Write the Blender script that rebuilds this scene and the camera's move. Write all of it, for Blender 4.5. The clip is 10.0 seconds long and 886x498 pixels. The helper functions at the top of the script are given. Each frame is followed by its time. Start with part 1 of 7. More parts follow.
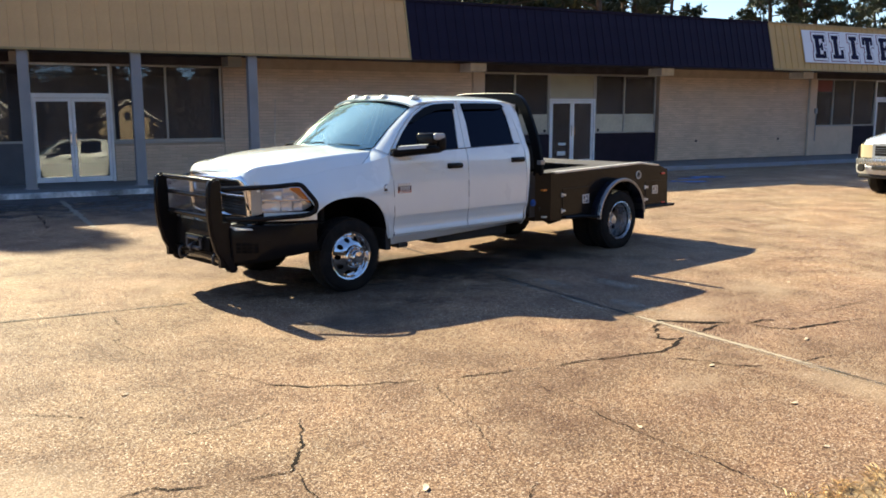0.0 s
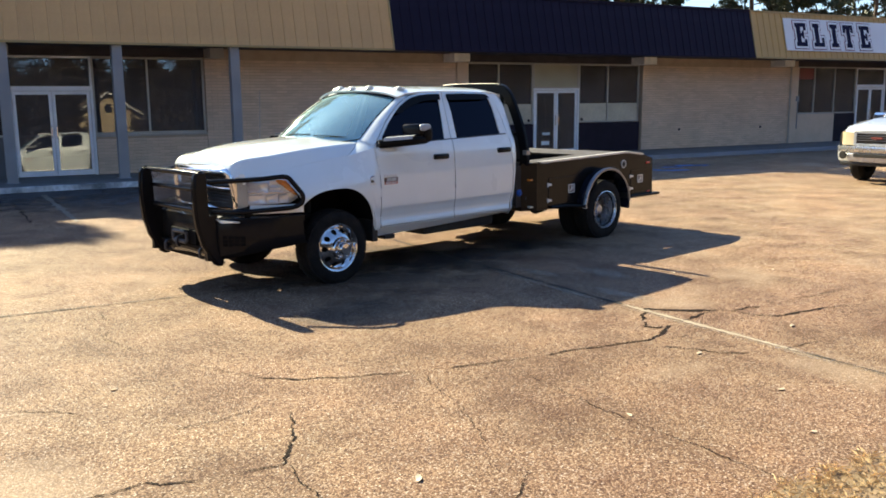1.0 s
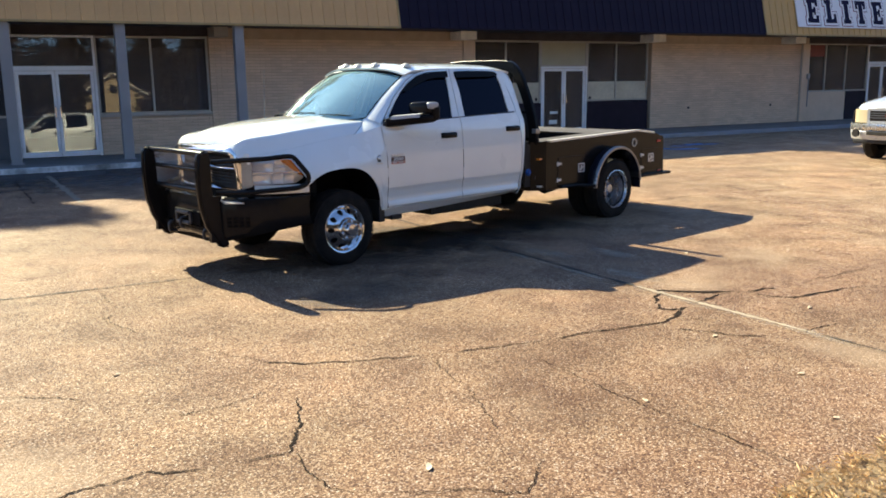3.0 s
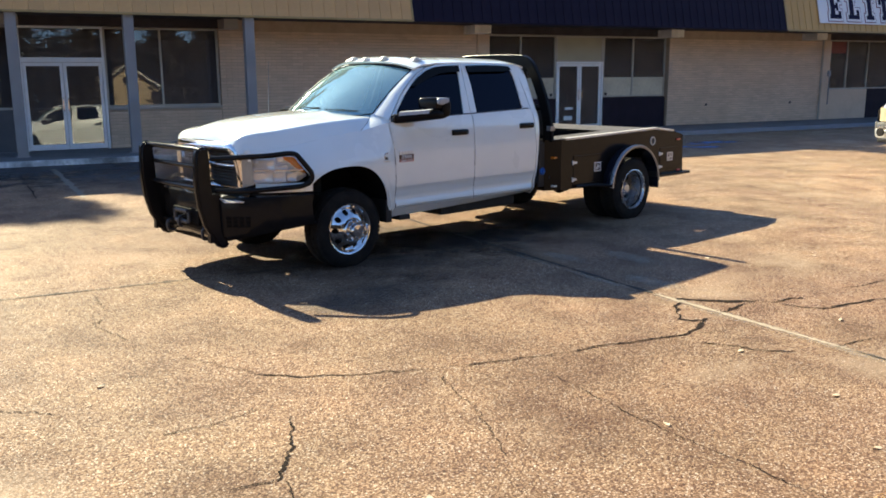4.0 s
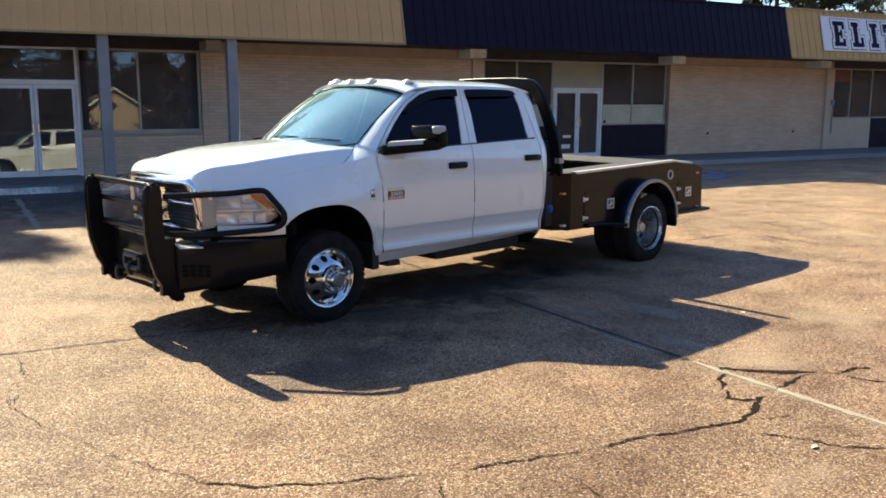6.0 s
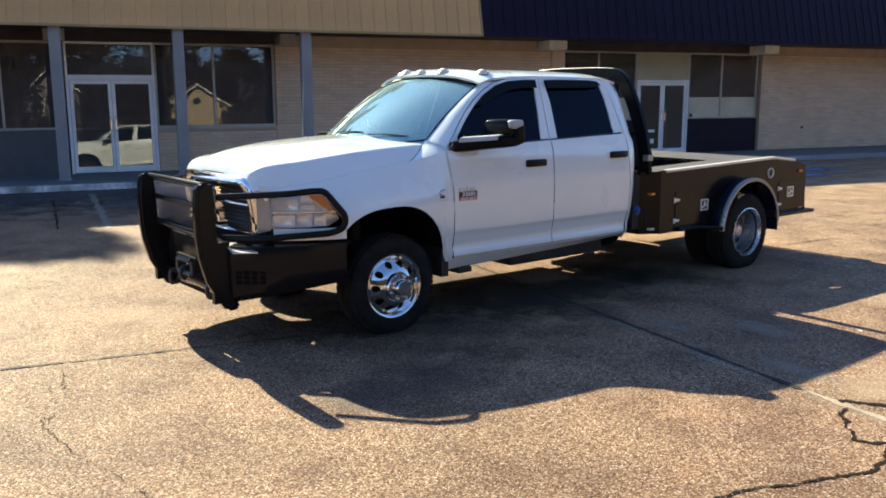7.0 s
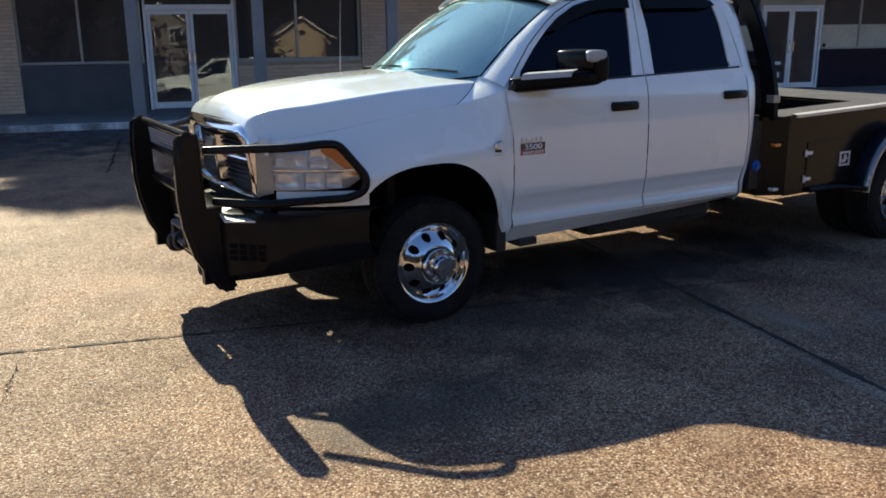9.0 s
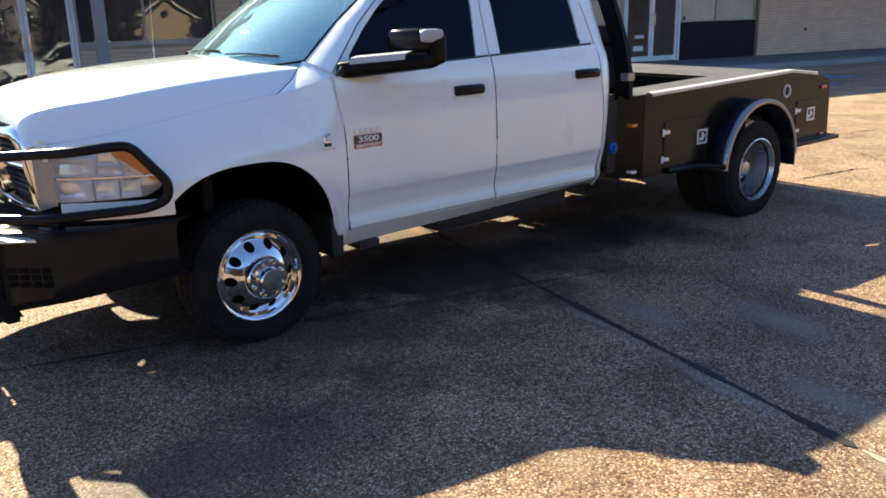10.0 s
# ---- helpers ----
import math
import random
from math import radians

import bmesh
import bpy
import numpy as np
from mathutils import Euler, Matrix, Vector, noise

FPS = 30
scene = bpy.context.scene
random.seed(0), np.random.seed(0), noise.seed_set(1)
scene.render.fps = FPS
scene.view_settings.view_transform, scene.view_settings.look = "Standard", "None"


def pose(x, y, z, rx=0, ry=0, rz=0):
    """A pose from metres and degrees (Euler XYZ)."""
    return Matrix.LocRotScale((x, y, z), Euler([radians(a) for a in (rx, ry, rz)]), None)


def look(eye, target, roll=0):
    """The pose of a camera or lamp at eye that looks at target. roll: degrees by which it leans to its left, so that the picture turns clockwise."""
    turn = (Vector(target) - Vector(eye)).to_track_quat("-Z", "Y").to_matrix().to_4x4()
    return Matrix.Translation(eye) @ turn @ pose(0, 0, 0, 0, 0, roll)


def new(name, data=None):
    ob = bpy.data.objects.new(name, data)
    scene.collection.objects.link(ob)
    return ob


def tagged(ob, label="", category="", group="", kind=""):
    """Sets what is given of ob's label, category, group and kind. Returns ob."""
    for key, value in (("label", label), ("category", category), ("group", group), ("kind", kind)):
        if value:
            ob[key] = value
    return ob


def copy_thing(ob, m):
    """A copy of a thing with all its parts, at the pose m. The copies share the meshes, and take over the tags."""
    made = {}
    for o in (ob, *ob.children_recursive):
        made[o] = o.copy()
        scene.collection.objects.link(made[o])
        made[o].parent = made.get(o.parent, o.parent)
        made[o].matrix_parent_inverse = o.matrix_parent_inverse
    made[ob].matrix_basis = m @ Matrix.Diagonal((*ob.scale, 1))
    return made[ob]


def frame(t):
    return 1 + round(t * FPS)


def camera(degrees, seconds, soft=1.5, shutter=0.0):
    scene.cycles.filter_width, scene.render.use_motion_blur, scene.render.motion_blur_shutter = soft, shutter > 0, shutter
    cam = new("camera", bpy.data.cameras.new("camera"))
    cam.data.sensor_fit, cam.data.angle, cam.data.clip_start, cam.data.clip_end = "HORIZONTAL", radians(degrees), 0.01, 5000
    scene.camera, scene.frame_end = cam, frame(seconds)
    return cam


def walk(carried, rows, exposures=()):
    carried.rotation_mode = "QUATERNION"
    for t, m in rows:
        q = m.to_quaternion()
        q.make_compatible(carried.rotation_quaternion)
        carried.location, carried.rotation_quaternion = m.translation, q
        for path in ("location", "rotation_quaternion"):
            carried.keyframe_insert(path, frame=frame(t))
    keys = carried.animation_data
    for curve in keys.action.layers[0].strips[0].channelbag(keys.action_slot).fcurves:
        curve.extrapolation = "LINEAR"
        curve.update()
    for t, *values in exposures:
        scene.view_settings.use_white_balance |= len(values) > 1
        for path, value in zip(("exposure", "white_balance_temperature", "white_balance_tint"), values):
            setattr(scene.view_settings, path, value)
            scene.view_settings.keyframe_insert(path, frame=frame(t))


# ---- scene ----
# camera and its walk
cam = camera(54.4, 10.0, soft=1.76)
PATH = [
    (0, (-5.337, -8.098, 1.884), (-3.987, -6.658, 1.565), -0.1),
    (0.5, (-5.356, -8.091, 1.883), (-3.987, -6.675, 1.538), -0.0),
    (1, (-5.361, -8.08, 1.889), (-3.987, -6.667, 1.548), -0.5),
    (1.5, (-5.371, -8.061, 1.877), (-3.989, -6.66, 1.52), -0.4),
    (2, (-5.388, -8.039, 1.886), (-4.019, -6.628, 1.519), -0.8),
    (2.5, (-5.368, -8.003, 1.868), (-4.001, -6.592, 1.492), -0.9),
    (4, (-4.966, -7.691, 1.867), (-3.632, -6.255, 1.469), -0.3),
    (4.5, (-4.833, -7.448, 1.864), (-3.457, -6.043, 1.499), -0.8),
    (5, (-4.593, -7.23, 1.851), (-3.206, -5.835, 1.488), -1.4),
    (5.2, (-4.496, -7.152, 1.856), (-3.104, -5.756, 1.521), -1.1),
    (6.3, (-4.039, -6.612, 1.845), (-2.695, -5.175, 1.489), 0.2),
    (6.5, (-3.955, -6.511, 1.828), (-2.623, -5.066, 1.456), -0.1),
    (7, (-3.699, -6.295, 1.83), (-2.478, -4.751, 1.478), -0.2),
    (7.5, (-3.47, -6.013, 1.803), (-2.425, -4.36, 1.384), 0.3),
    (8, (-3.222, -5.72, 1.806), (-2.266, -4.019, 1.366), -0.2),
    (8.5, (-2.892, -5.517, 1.803), (-2.002, -3.786, 1.342), -1.2),
    (9, (-2.53, -5.344, 1.778), (-1.532, -3.684, 1.279), -0.6),
    (9.5, (-2.268, -5.155, 1.798), (-1.036, -3.66, 1.3), 0.4),
    (10, (-1.967, -5.034, 1.771), (-0.763, -3.535, 1.221), -1.4),
]
walk(cam, [(t, look(eye, target, roll)) for t, eye, target, roll in PATH],
     exposures=[(0, 1.66, 5800, 12), (5.0, 1.67, 5750, 12), (6.5, 1.66, 5700, 12), (7.5, 1.62, 5500, 12), (8.0, 1.52, 5500, 12), (8.5, 1.43, 5450, 12), (9.0, 1.18, 5520, 12), (9.5, 1.60, 5650, 12), (10, 1.92, 5700, 12)])

# ---- light ----
SUN_WAY = Vector((0.03, 1.45, 1.0)).normalized()      # towards the sun
sun_elev = math.asin(SUN_WAY.z)
world = bpy.data.worlds.new("sky_world")
scene.world = world
world.use_nodes = True
wn = world.node_tree.nodes
sky = wn.new("ShaderNodeTexSky")
sky.sky_type = "NISHITA"
sky.sun_disc = False
sky.sun_elevation = sun_elev
sky.sun_rotation = math.atan2(SUN_WAY.x, SUN_WAY.y)
sky.air_density, sky.dust_density, sky.ozone_density = 1.0, 0.5, 2.6
wn["Background"].inputs["Strength"].default_value = 0.067
world.node_tree.links.new(sky.outputs[0], wn["Background"].inputs["Color"])
sun_data = bpy.data.lights.new("sun", "SUN")
sun_data.energy, sun_data.angle, sun_data.color = 5.2, radians(0.53), (1.0, 0.86, 0.52)
sun = new("sun", sun_data)
sun.matrix_world = look(SUN_WAY * 60, (0, 0, 0))


# ---- materials ----
def material(name, base, rough=0.6, metal=0.0, vary=0.0, scale=3.0, fine=60.0, bump=0.0, bump_scale=80.0,
             second=None, stain=0.0, coat=0.0, spec=0.5, emit=None, coat_ior=1.5):
    """A principled surface with stains at a large scale, grain at a small one, and a fine relief."""
    m = bpy.data.materials.new(name)
    m.use_nodes = True
    nt = m.node_tree
    b = nt.nodes["Principled BSDF"]
    b.inputs["Roughness"].default_value = rough
    b.inputs["Metallic"].default_value = metal
    b.inputs["Coat Weight"].default_value = coat
    b.inputs["Coat Roughness"].default_value = 0.04
    b.inputs["Coat IOR"].default_value = coat_ior
    b.inputs["Specular IOR Level"].default_value = spec
    b.inputs["Base Color"].default_value = (*base, 1)
    if emit:
        b.inputs["Emission Color"].default_value = (*emit[:3], 1)
        b.inputs["Emission Strength"].default_value = emit[3]
    if vary or stain or bump:
        co = nt.nodes.new("ShaderNodeTexCoord")
    if vary or stain:
        n1 = nt.nodes.new("ShaderNodeTexNoise")
        n1.inputs["Scale"].default_value, n1.inputs["Detail"].default_value = scale, 6
        n2 = nt.nodes.new("ShaderNodeTexNoise")
        n2.inputs["Scale"].default_value, n2.inputs["Detail"].default_value = fine, 3
        nt.links.new(co.outputs["Object"], n1.inputs["Vector"])
        nt.links.new(co.outputs["Object"], n2.inputs["Vector"])
        r1 = nt.nodes.new("ShaderNodeMapRange")
        r1.inputs[1].default_value, r1.inputs[2].default_value = 0.35, 0.68
        nt.links.new(n1.outputs["Fac"], r1.inputs[0])
        mix = nt.nodes.new("ShaderNodeMix")
        mix.data_type = "RGBA"
        other = second if second else tuple(c * (1 - stain) for c in base)
        mix.inputs[6].default_value, mix.inputs[7].default_value = (*base, 1), (*other, 1)
        nt.links.new(r1.outputs[0], mix.inputs[0])
        r2 = nt.nodes.new("ShaderNodeMapRange")
        r2.inputs[1].default_value, r2.inputs[2].default_value = 0.3, 0.7
        r2.inputs[3].default_value, r2.inputs[4].default_value = 1 - vary, 1 + vary
        nt.links.new(n2.outputs["Fac"], r2.inputs[0])
        mul = nt.nodes.new("ShaderNodeVectorMath")
        mul.operation = "SCALE"
        nt.links.new(mix.outputs[2], mul.inputs[0])
        nt.links.new(r2.outputs[0], mul.inputs["Scale"])
        nt.links.new(mul.outputs[0], b.inputs["Base Color"])
        r3 = nt.nodes.new("ShaderNodeMapRange")
        r3.inputs[3].default_value, r3.inputs[4].default_value = max(0.02, rough - 0.12 * (rough > 0.2)), min(1, rough + 0.12 * (rough > 0.2))
        nt.links.new(n1.outputs["Fac"], r3.inputs[0])
        nt.links.new(r3.outputs[0], b.inputs["Roughness"])
    if bump:
        nb = nt.nodes.new("ShaderNodeTexNoise")
        nb.inputs["Scale"].default_value, nb.inputs["Detail"].default_value = bump_scale, 4
        nt.links.new(co.outputs["Object"], nb.inputs["Vector"])
        bm_node = nt.nodes.new("ShaderNodeBump")
        bm_node.inputs["Strength"].default_value, bm_node.inputs["Distance"].default_value = bump, 0.01
        nt.links.new(nb.outputs["Fac"], bm_node.inputs["Height"])
        nt.links.new(bm_node.outputs[0], b.inputs["Normal"])
    return m


def piece_material(name, base, rough, spread, stain=0.15, bump=0.3):
    """As material(), with each piece a little lighter or darker than its neighbours."""
    m = material(name, base, rough, vary=0.06, scale=1.2, fine=45, stain=stain, bump=bump, bump_scale=70)
    nt = m.node_tree
    b = nt.nodes["Principled BSDF"]
    old = b.inputs["Base Color"].links[0].from_socket
    info, geo = nt.nodes.new("ShaderNodeObjectInfo"), nt.nodes.new("ShaderNodeNewGeometry")
    add = nt.nodes.new("ShaderNodeMath")
    add.operation = "ADD"
    nt.links.new(info.outputs["Random"], add.inputs[0])
    nt.links.new(geo.outputs["Random Per Island"], add.inputs[1])
    fr = nt.nodes.new("ShaderNodeMath")
    fr.operation = "FRACT"
    nt.links.new(add.outputs[0], fr.inputs[0])
    r = nt.nodes.new("ShaderNodeMapRange")
    r.inputs[3].default_value, r.inputs[4].default_value = 1 - spread, 1 + spread
    nt.links.new(fr.outputs[0], r.inputs[0])
    mul = nt.nodes.new("ShaderNodeVectorMath")
    mul.operation = "SCALE"
    nt.links.new(old, mul.inputs[0])
    nt.links.new(r.outputs[0], mul.inputs["Scale"])
    nt.links.new(mul.outputs[0], b.inputs["Base Color"])
    return m


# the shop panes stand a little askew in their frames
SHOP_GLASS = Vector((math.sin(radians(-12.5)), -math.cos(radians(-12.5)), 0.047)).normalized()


def glass_material(name, tint, ior=1.9, rough=0.0, cast=(1, 1, 1), lean=None, film=0.0, dust_glare=(0.45, 0.43, 0.41)):
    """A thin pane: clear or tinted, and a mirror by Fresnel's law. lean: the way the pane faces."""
    m = bpy.data.materials.new(name)
    m.use_nodes = True
    nt = m.node_tree
    nt.nodes.remove(nt.nodes["Principled BSDF"])
    out = nt.nodes["Material Output"]
    clear, gloss = nt.nodes.new("ShaderNodeBsdfTransparent"), nt.nodes.new("ShaderNodeBsdfGlossy")
    clear.inputs["Color"].default_value = (*tint, 1)
    gloss.inputs["Roughness"].default_value = rough
    fres, mix = nt.nodes.new("ShaderNodeFresnel"), nt.nodes.new("ShaderNodeMixShader")
    fres.inputs["IOR"].default_value = ior
    co, wav, bump = nt.nodes.new("ShaderNodeTexCoord"), nt.nodes.new("ShaderNodeTexNoise"), nt.nodes.new("ShaderNodeBump")
    wav.inputs["Scale"].default_value = 1.3
    bump.inputs["Strength"].default_value, bump.inputs["Distance"].default_value = 0.02, 0.05
    nt.links.new(co.outputs["Object"], wav.inputs["Vector"])
    nt.links.new(wav.outputs["Fac"], bump.inputs["Height"])
    gloss.inputs["Color"].default_value = (*cast, 1)
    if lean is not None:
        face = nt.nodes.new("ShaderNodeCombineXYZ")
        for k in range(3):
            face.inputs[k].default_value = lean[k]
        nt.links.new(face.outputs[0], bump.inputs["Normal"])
    nt.links.new(bump.outputs[0], gloss.inputs["Normal"])
    nt.links.new(fres.outputs[0], mix.inputs[0])
    nt.links.new(clear.outputs[0], mix.inputs[1])
    nt.links.new(gloss.outputs[0], mix.inputs[2])
    surface = mix.outputs[0]
    if film:
        # a thin dusty film, wiped unevenly; veiling glare is put into its colour
        dirt, smear = nt.nodes.new("ShaderNodeBsdfDiffuse"), nt.nodes.new("ShaderNodeTexNoise")
        dirt.inputs["Color"].default_value = (*dust_glare, 1)
        smear.inputs["Scale"].default_value, smear.inputs["Detail"].default_value = 1.1, 6
        nt.links.new(co.outputs["Object"], smear.inputs["Vector"])
        much = nt.nodes.new("ShaderNodeMapRange")
        for k, v in ((1, 0.3), (2, 0.7), (3, film * 0.6), (4, film * 1.4)):
            much.inputs[k].default_value = v
        nt.links.new(smear.outputs["Fac"], much.inputs[0])
        over = nt.nodes.new("ShaderNodeMixShader")
        nt.links.new(much.outputs[0], over.inputs[0])
        nt.links.new(surface, over.inputs[1])
        nt.links.new(dirt.outputs[0], over.inputs[2])
        surface = over.outputs[0]
    nt.links.new(surface, out.inputs["Surface"])
    return m


def aggregate_material():
    """Worn concrete with its pebbles laid bare: tan, pink and grey stones in a sandy ground, patched with dirt."""
    m = bpy.data.materials.new("aggregate_concrete")
    m.use_nodes = True
    nt = m.node_tree
    b = nt.nodes["Principled BSDF"]
    co = nt.nodes.new("ShaderNodeTexCoord")

    def noise_tex(s, detail=5):
        n = nt.nodes.new("ShaderNodeTexNoise")
        n.inputs["Scale"].default_value, n.inputs["Detail"].default_value = s, detail
        nt.links.new(co.outputs["Object"], n.inputs["Vector"])
        return n.outputs["Fac"]

    def ramp(src, stops):
        r = nt.nodes.new("ShaderNodeValToRGB")
        el = r.color_ramp.elements
        el[0].position, el[0].color = stops[0][0], (*stops[0][1], 1)
        el[1].position, el[1].color = stops[-1][0], (*stops[-1][1], 1)
        for p, c in stops[1:-1]:
            el.new(p).color = (*c, 1)
        nt.links.new(src, r.inputs[0])
        return r.outputs[0]

    def mixed(kind, fac, a, c):
        x = nt.nodes.new("ShaderNodeMix")
        x.data_type, x.blend_type = "RGBA", kind
        if isinstance(fac, float):
            x.inputs[0].default_value = fac
        else:
            nt.links.new(fac, x.inputs[0])
        nt.links.new(a, x.inputs[6])
        nt.links.new(c, x.inputs[7])
        return x.outputs[2]

    # pebbles of two sizes, the finer ones between the coarser
    vor = nt.nodes.new("ShaderNodeTexVoronoi")
    vor.inputs["Scale"].default_value = 100
    nt.links.new(co.outputs["Object"], vor.inputs["Vector"])
    sep = nt.nodes.new("ShaderNodeSeparateColor")
    nt.links.new(vor.outputs["Color"], sep.inputs[0])
    fine = nt.nodes.new("ShaderNodeTexVoronoi")
    fine.inputs["Scale"].default_value = 240
    nt.links.new(co.outputs["Object"], fine.inputs["Vector"])
    sep2 = nt.nodes.new("ShaderNodeSeparateColor")
    nt.links.new(fine.outputs["Color"], sep2.inputs[0])
    stones = ramp(sep.outputs[0], [(0.0, (0.091, 0.058, 0.044)), (0.18, (0.187, 0.123, 0.082)), (0.45, (0.278, 0.195, 0.126)),
                                   (0.75, (0.361, 0.267, 0.172)), (0.92, (0.458, 0.371, 0.269)), (1.0, (0.569, 0.525, 0.437))])
    edge = ramp(vor.outputs["Distance"], [(0.0, (1.12, 1.12, 1.12)), (0.36, (1, 1, 1)), (0.62, (0.52, 0.46, 0.44))])
    base = mixed("MULTIPLY", 1.0, stones, edge)
    grit = ramp(sep2.outputs[0], [(0.0, (0.70, 0.66, 0.64)), (0.5, (1.0, 1.0, 1.0)), (1.0, (1.22, 1.20, 1.16))])
    base = mixed("MULTIPLY", 1.0, base, grit)
    big = ramp(noise_tex(0.29, 7), [(0.33, (0.80, 0.76, 0.76)), (0.5, (0.98, 0.98, 0.98)), (0.66, (1.14, 1.12, 1.07))])
    base = mixed("MULTIPLY", 1.0, base, big)
    mid = ramp(noise_tex(1.7, 6), [(0.34, (0.72, 0.68, 0.68)), (0.50, (0.98, 0.98, 0.98)), (0.68, (1.18, 1.16, 1.13))])
    base = mixed("MULTIPLY", 1.0, base, mid)
    # a rosy cast here and there, from the redder gravel
    rosy = ramp(noise_tex(0.55, 4), [(0.40, (1.0, 1.0, 1.0)), (0.62, (1.0, 0.955, 0.98))])
    base = mixed("MULTIPLY", 1.0, base, rosy)
    worn = ramp(noise_tex(0.66, 8), [(0.57, (0, 0, 0)), (0.70, (0.55, 0.55, 0.55))])
    plain = nt.nodes.new("ShaderNodeRGB")
    plain.outputs[0].default_value = (0.335, 0.255, 0.180, 1)
    base = mixed("MIX", worn, base, plain.outputs[0])
    # paler towards the lot's far end: grazing sun glare put into the colour
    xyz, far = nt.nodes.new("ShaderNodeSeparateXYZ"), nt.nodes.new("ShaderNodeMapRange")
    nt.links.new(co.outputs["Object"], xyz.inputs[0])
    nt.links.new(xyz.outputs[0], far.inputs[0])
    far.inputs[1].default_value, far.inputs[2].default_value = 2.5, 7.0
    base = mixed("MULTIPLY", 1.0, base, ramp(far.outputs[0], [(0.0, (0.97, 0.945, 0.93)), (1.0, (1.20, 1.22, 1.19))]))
    nt.links.new(base, b.inputs["Base Color"])
    b.inputs["Specular IOR Level"].default_value = 0.10
    rr = nt.nodes.new("ShaderNodeMapRange")
    rr.inputs[3].default_value, rr.inputs[4].default_value = 0.55, 0.92
    nt.links.new(sep.outputs[1], rr.inputs[0])
    nt.links.new(rr.outputs[0], b.inputs["Roughness"])
    inv = nt.nodes.new("ShaderNodeMath")
    inv.operation = "SUBTRACT"
    inv.inputs[0].default_value = 1.0
    nt.links.new(vor.outputs["Distance"], inv.inputs[1])
    bump = nt.nodes.new("ShaderNodeBump")
    bump.inputs["Strength"].default_value, bump.inputs["Distance"].default_value = 0.4, 0.005
    nt.links.new(inv.outputs[0], bump.inputs["Height"])
    bump2 = nt.nodes.new("ShaderNodeBump")
    bump2.inputs["Strength"].default_value, bump2.inputs["Distance"].default_value = 0.45, 0.03
    nt.links.new(noise_tex(5, 6), bump2.inputs["Height"])
    nt.links.new(bump.outputs[0], bump2.inputs["Normal"])
    nt.links.new(bump2.outputs[0], b.inputs["Normal"])
    return m


def stain_shade_material(name, colour, strength, ragged):
    """A stain, worn paint or shade tint that thins out to its ragged rim; the object's own circle of radius 1 holds it.
    """
    m = bpy.data.materials.new(name)
    m.use_nodes = True
    nt = m.node_tree
    b = nt.nodes["Principled BSDF"]
    b.inputs["Base Color"].default_value = (*colour, 1)
    b.inputs["Roughness"].default_value = 0.7
    co, ball, n1 = nt.nodes.new("ShaderNodeTexCoord"), nt.nodes.new("ShaderNodeTexGradient"), nt.nodes.new("ShaderNodeTexNoise")
    geo = nt.nodes.new("ShaderNodeNewGeometry")
    ball.gradient_type = "SPHERICAL"
    n1.inputs["Scale"].default_value, n1.inputs["Detail"].default_value, n1.inputs["Roughness"].default_value = 2.2, 9, 0.68
    nt.links.new(co.outputs["Object"], ball.inputs["Vector"])
    nt.links.new(geo.outputs["Position"], n1.inputs["Vector"])
    a, r = nt.nodes.new("ShaderNodeMath"), nt.nodes.new("ShaderNodeMapRange")
    a.operation = "MULTIPLY_ADD"
    nt.links.new(n1.outputs["Fac"], a.inputs[0])
    a.inputs[1].default_value = ragged
    nt.links.new(ball.outputs["Fac"], a.inputs[2])
    r.inputs[1].default_value, r.inputs[2].default_value = ragged * 0.5 + 0.15, ragged * 0.5 + 0.75
    r.inputs[4].default_value = strength
    nt.links.new(a.outputs[0], r.inputs[0])
    rim = nt.nodes.new("ShaderNodeMapRange")
    rim.inputs[2].default_value = 0.25
    nt.links.new(ball.outputs["Fac"], rim.inputs[0])
    mul = nt.nodes.new("ShaderNodeMath")
    mul.operation = "MULTIPLY"
    nt.links.new(r.outputs[0], mul.inputs[0])
    nt.links.new(rim.outputs[0], mul.inputs[1])
    nt.links.new(mul.outputs[0], b.inputs["Alpha"])
    return m


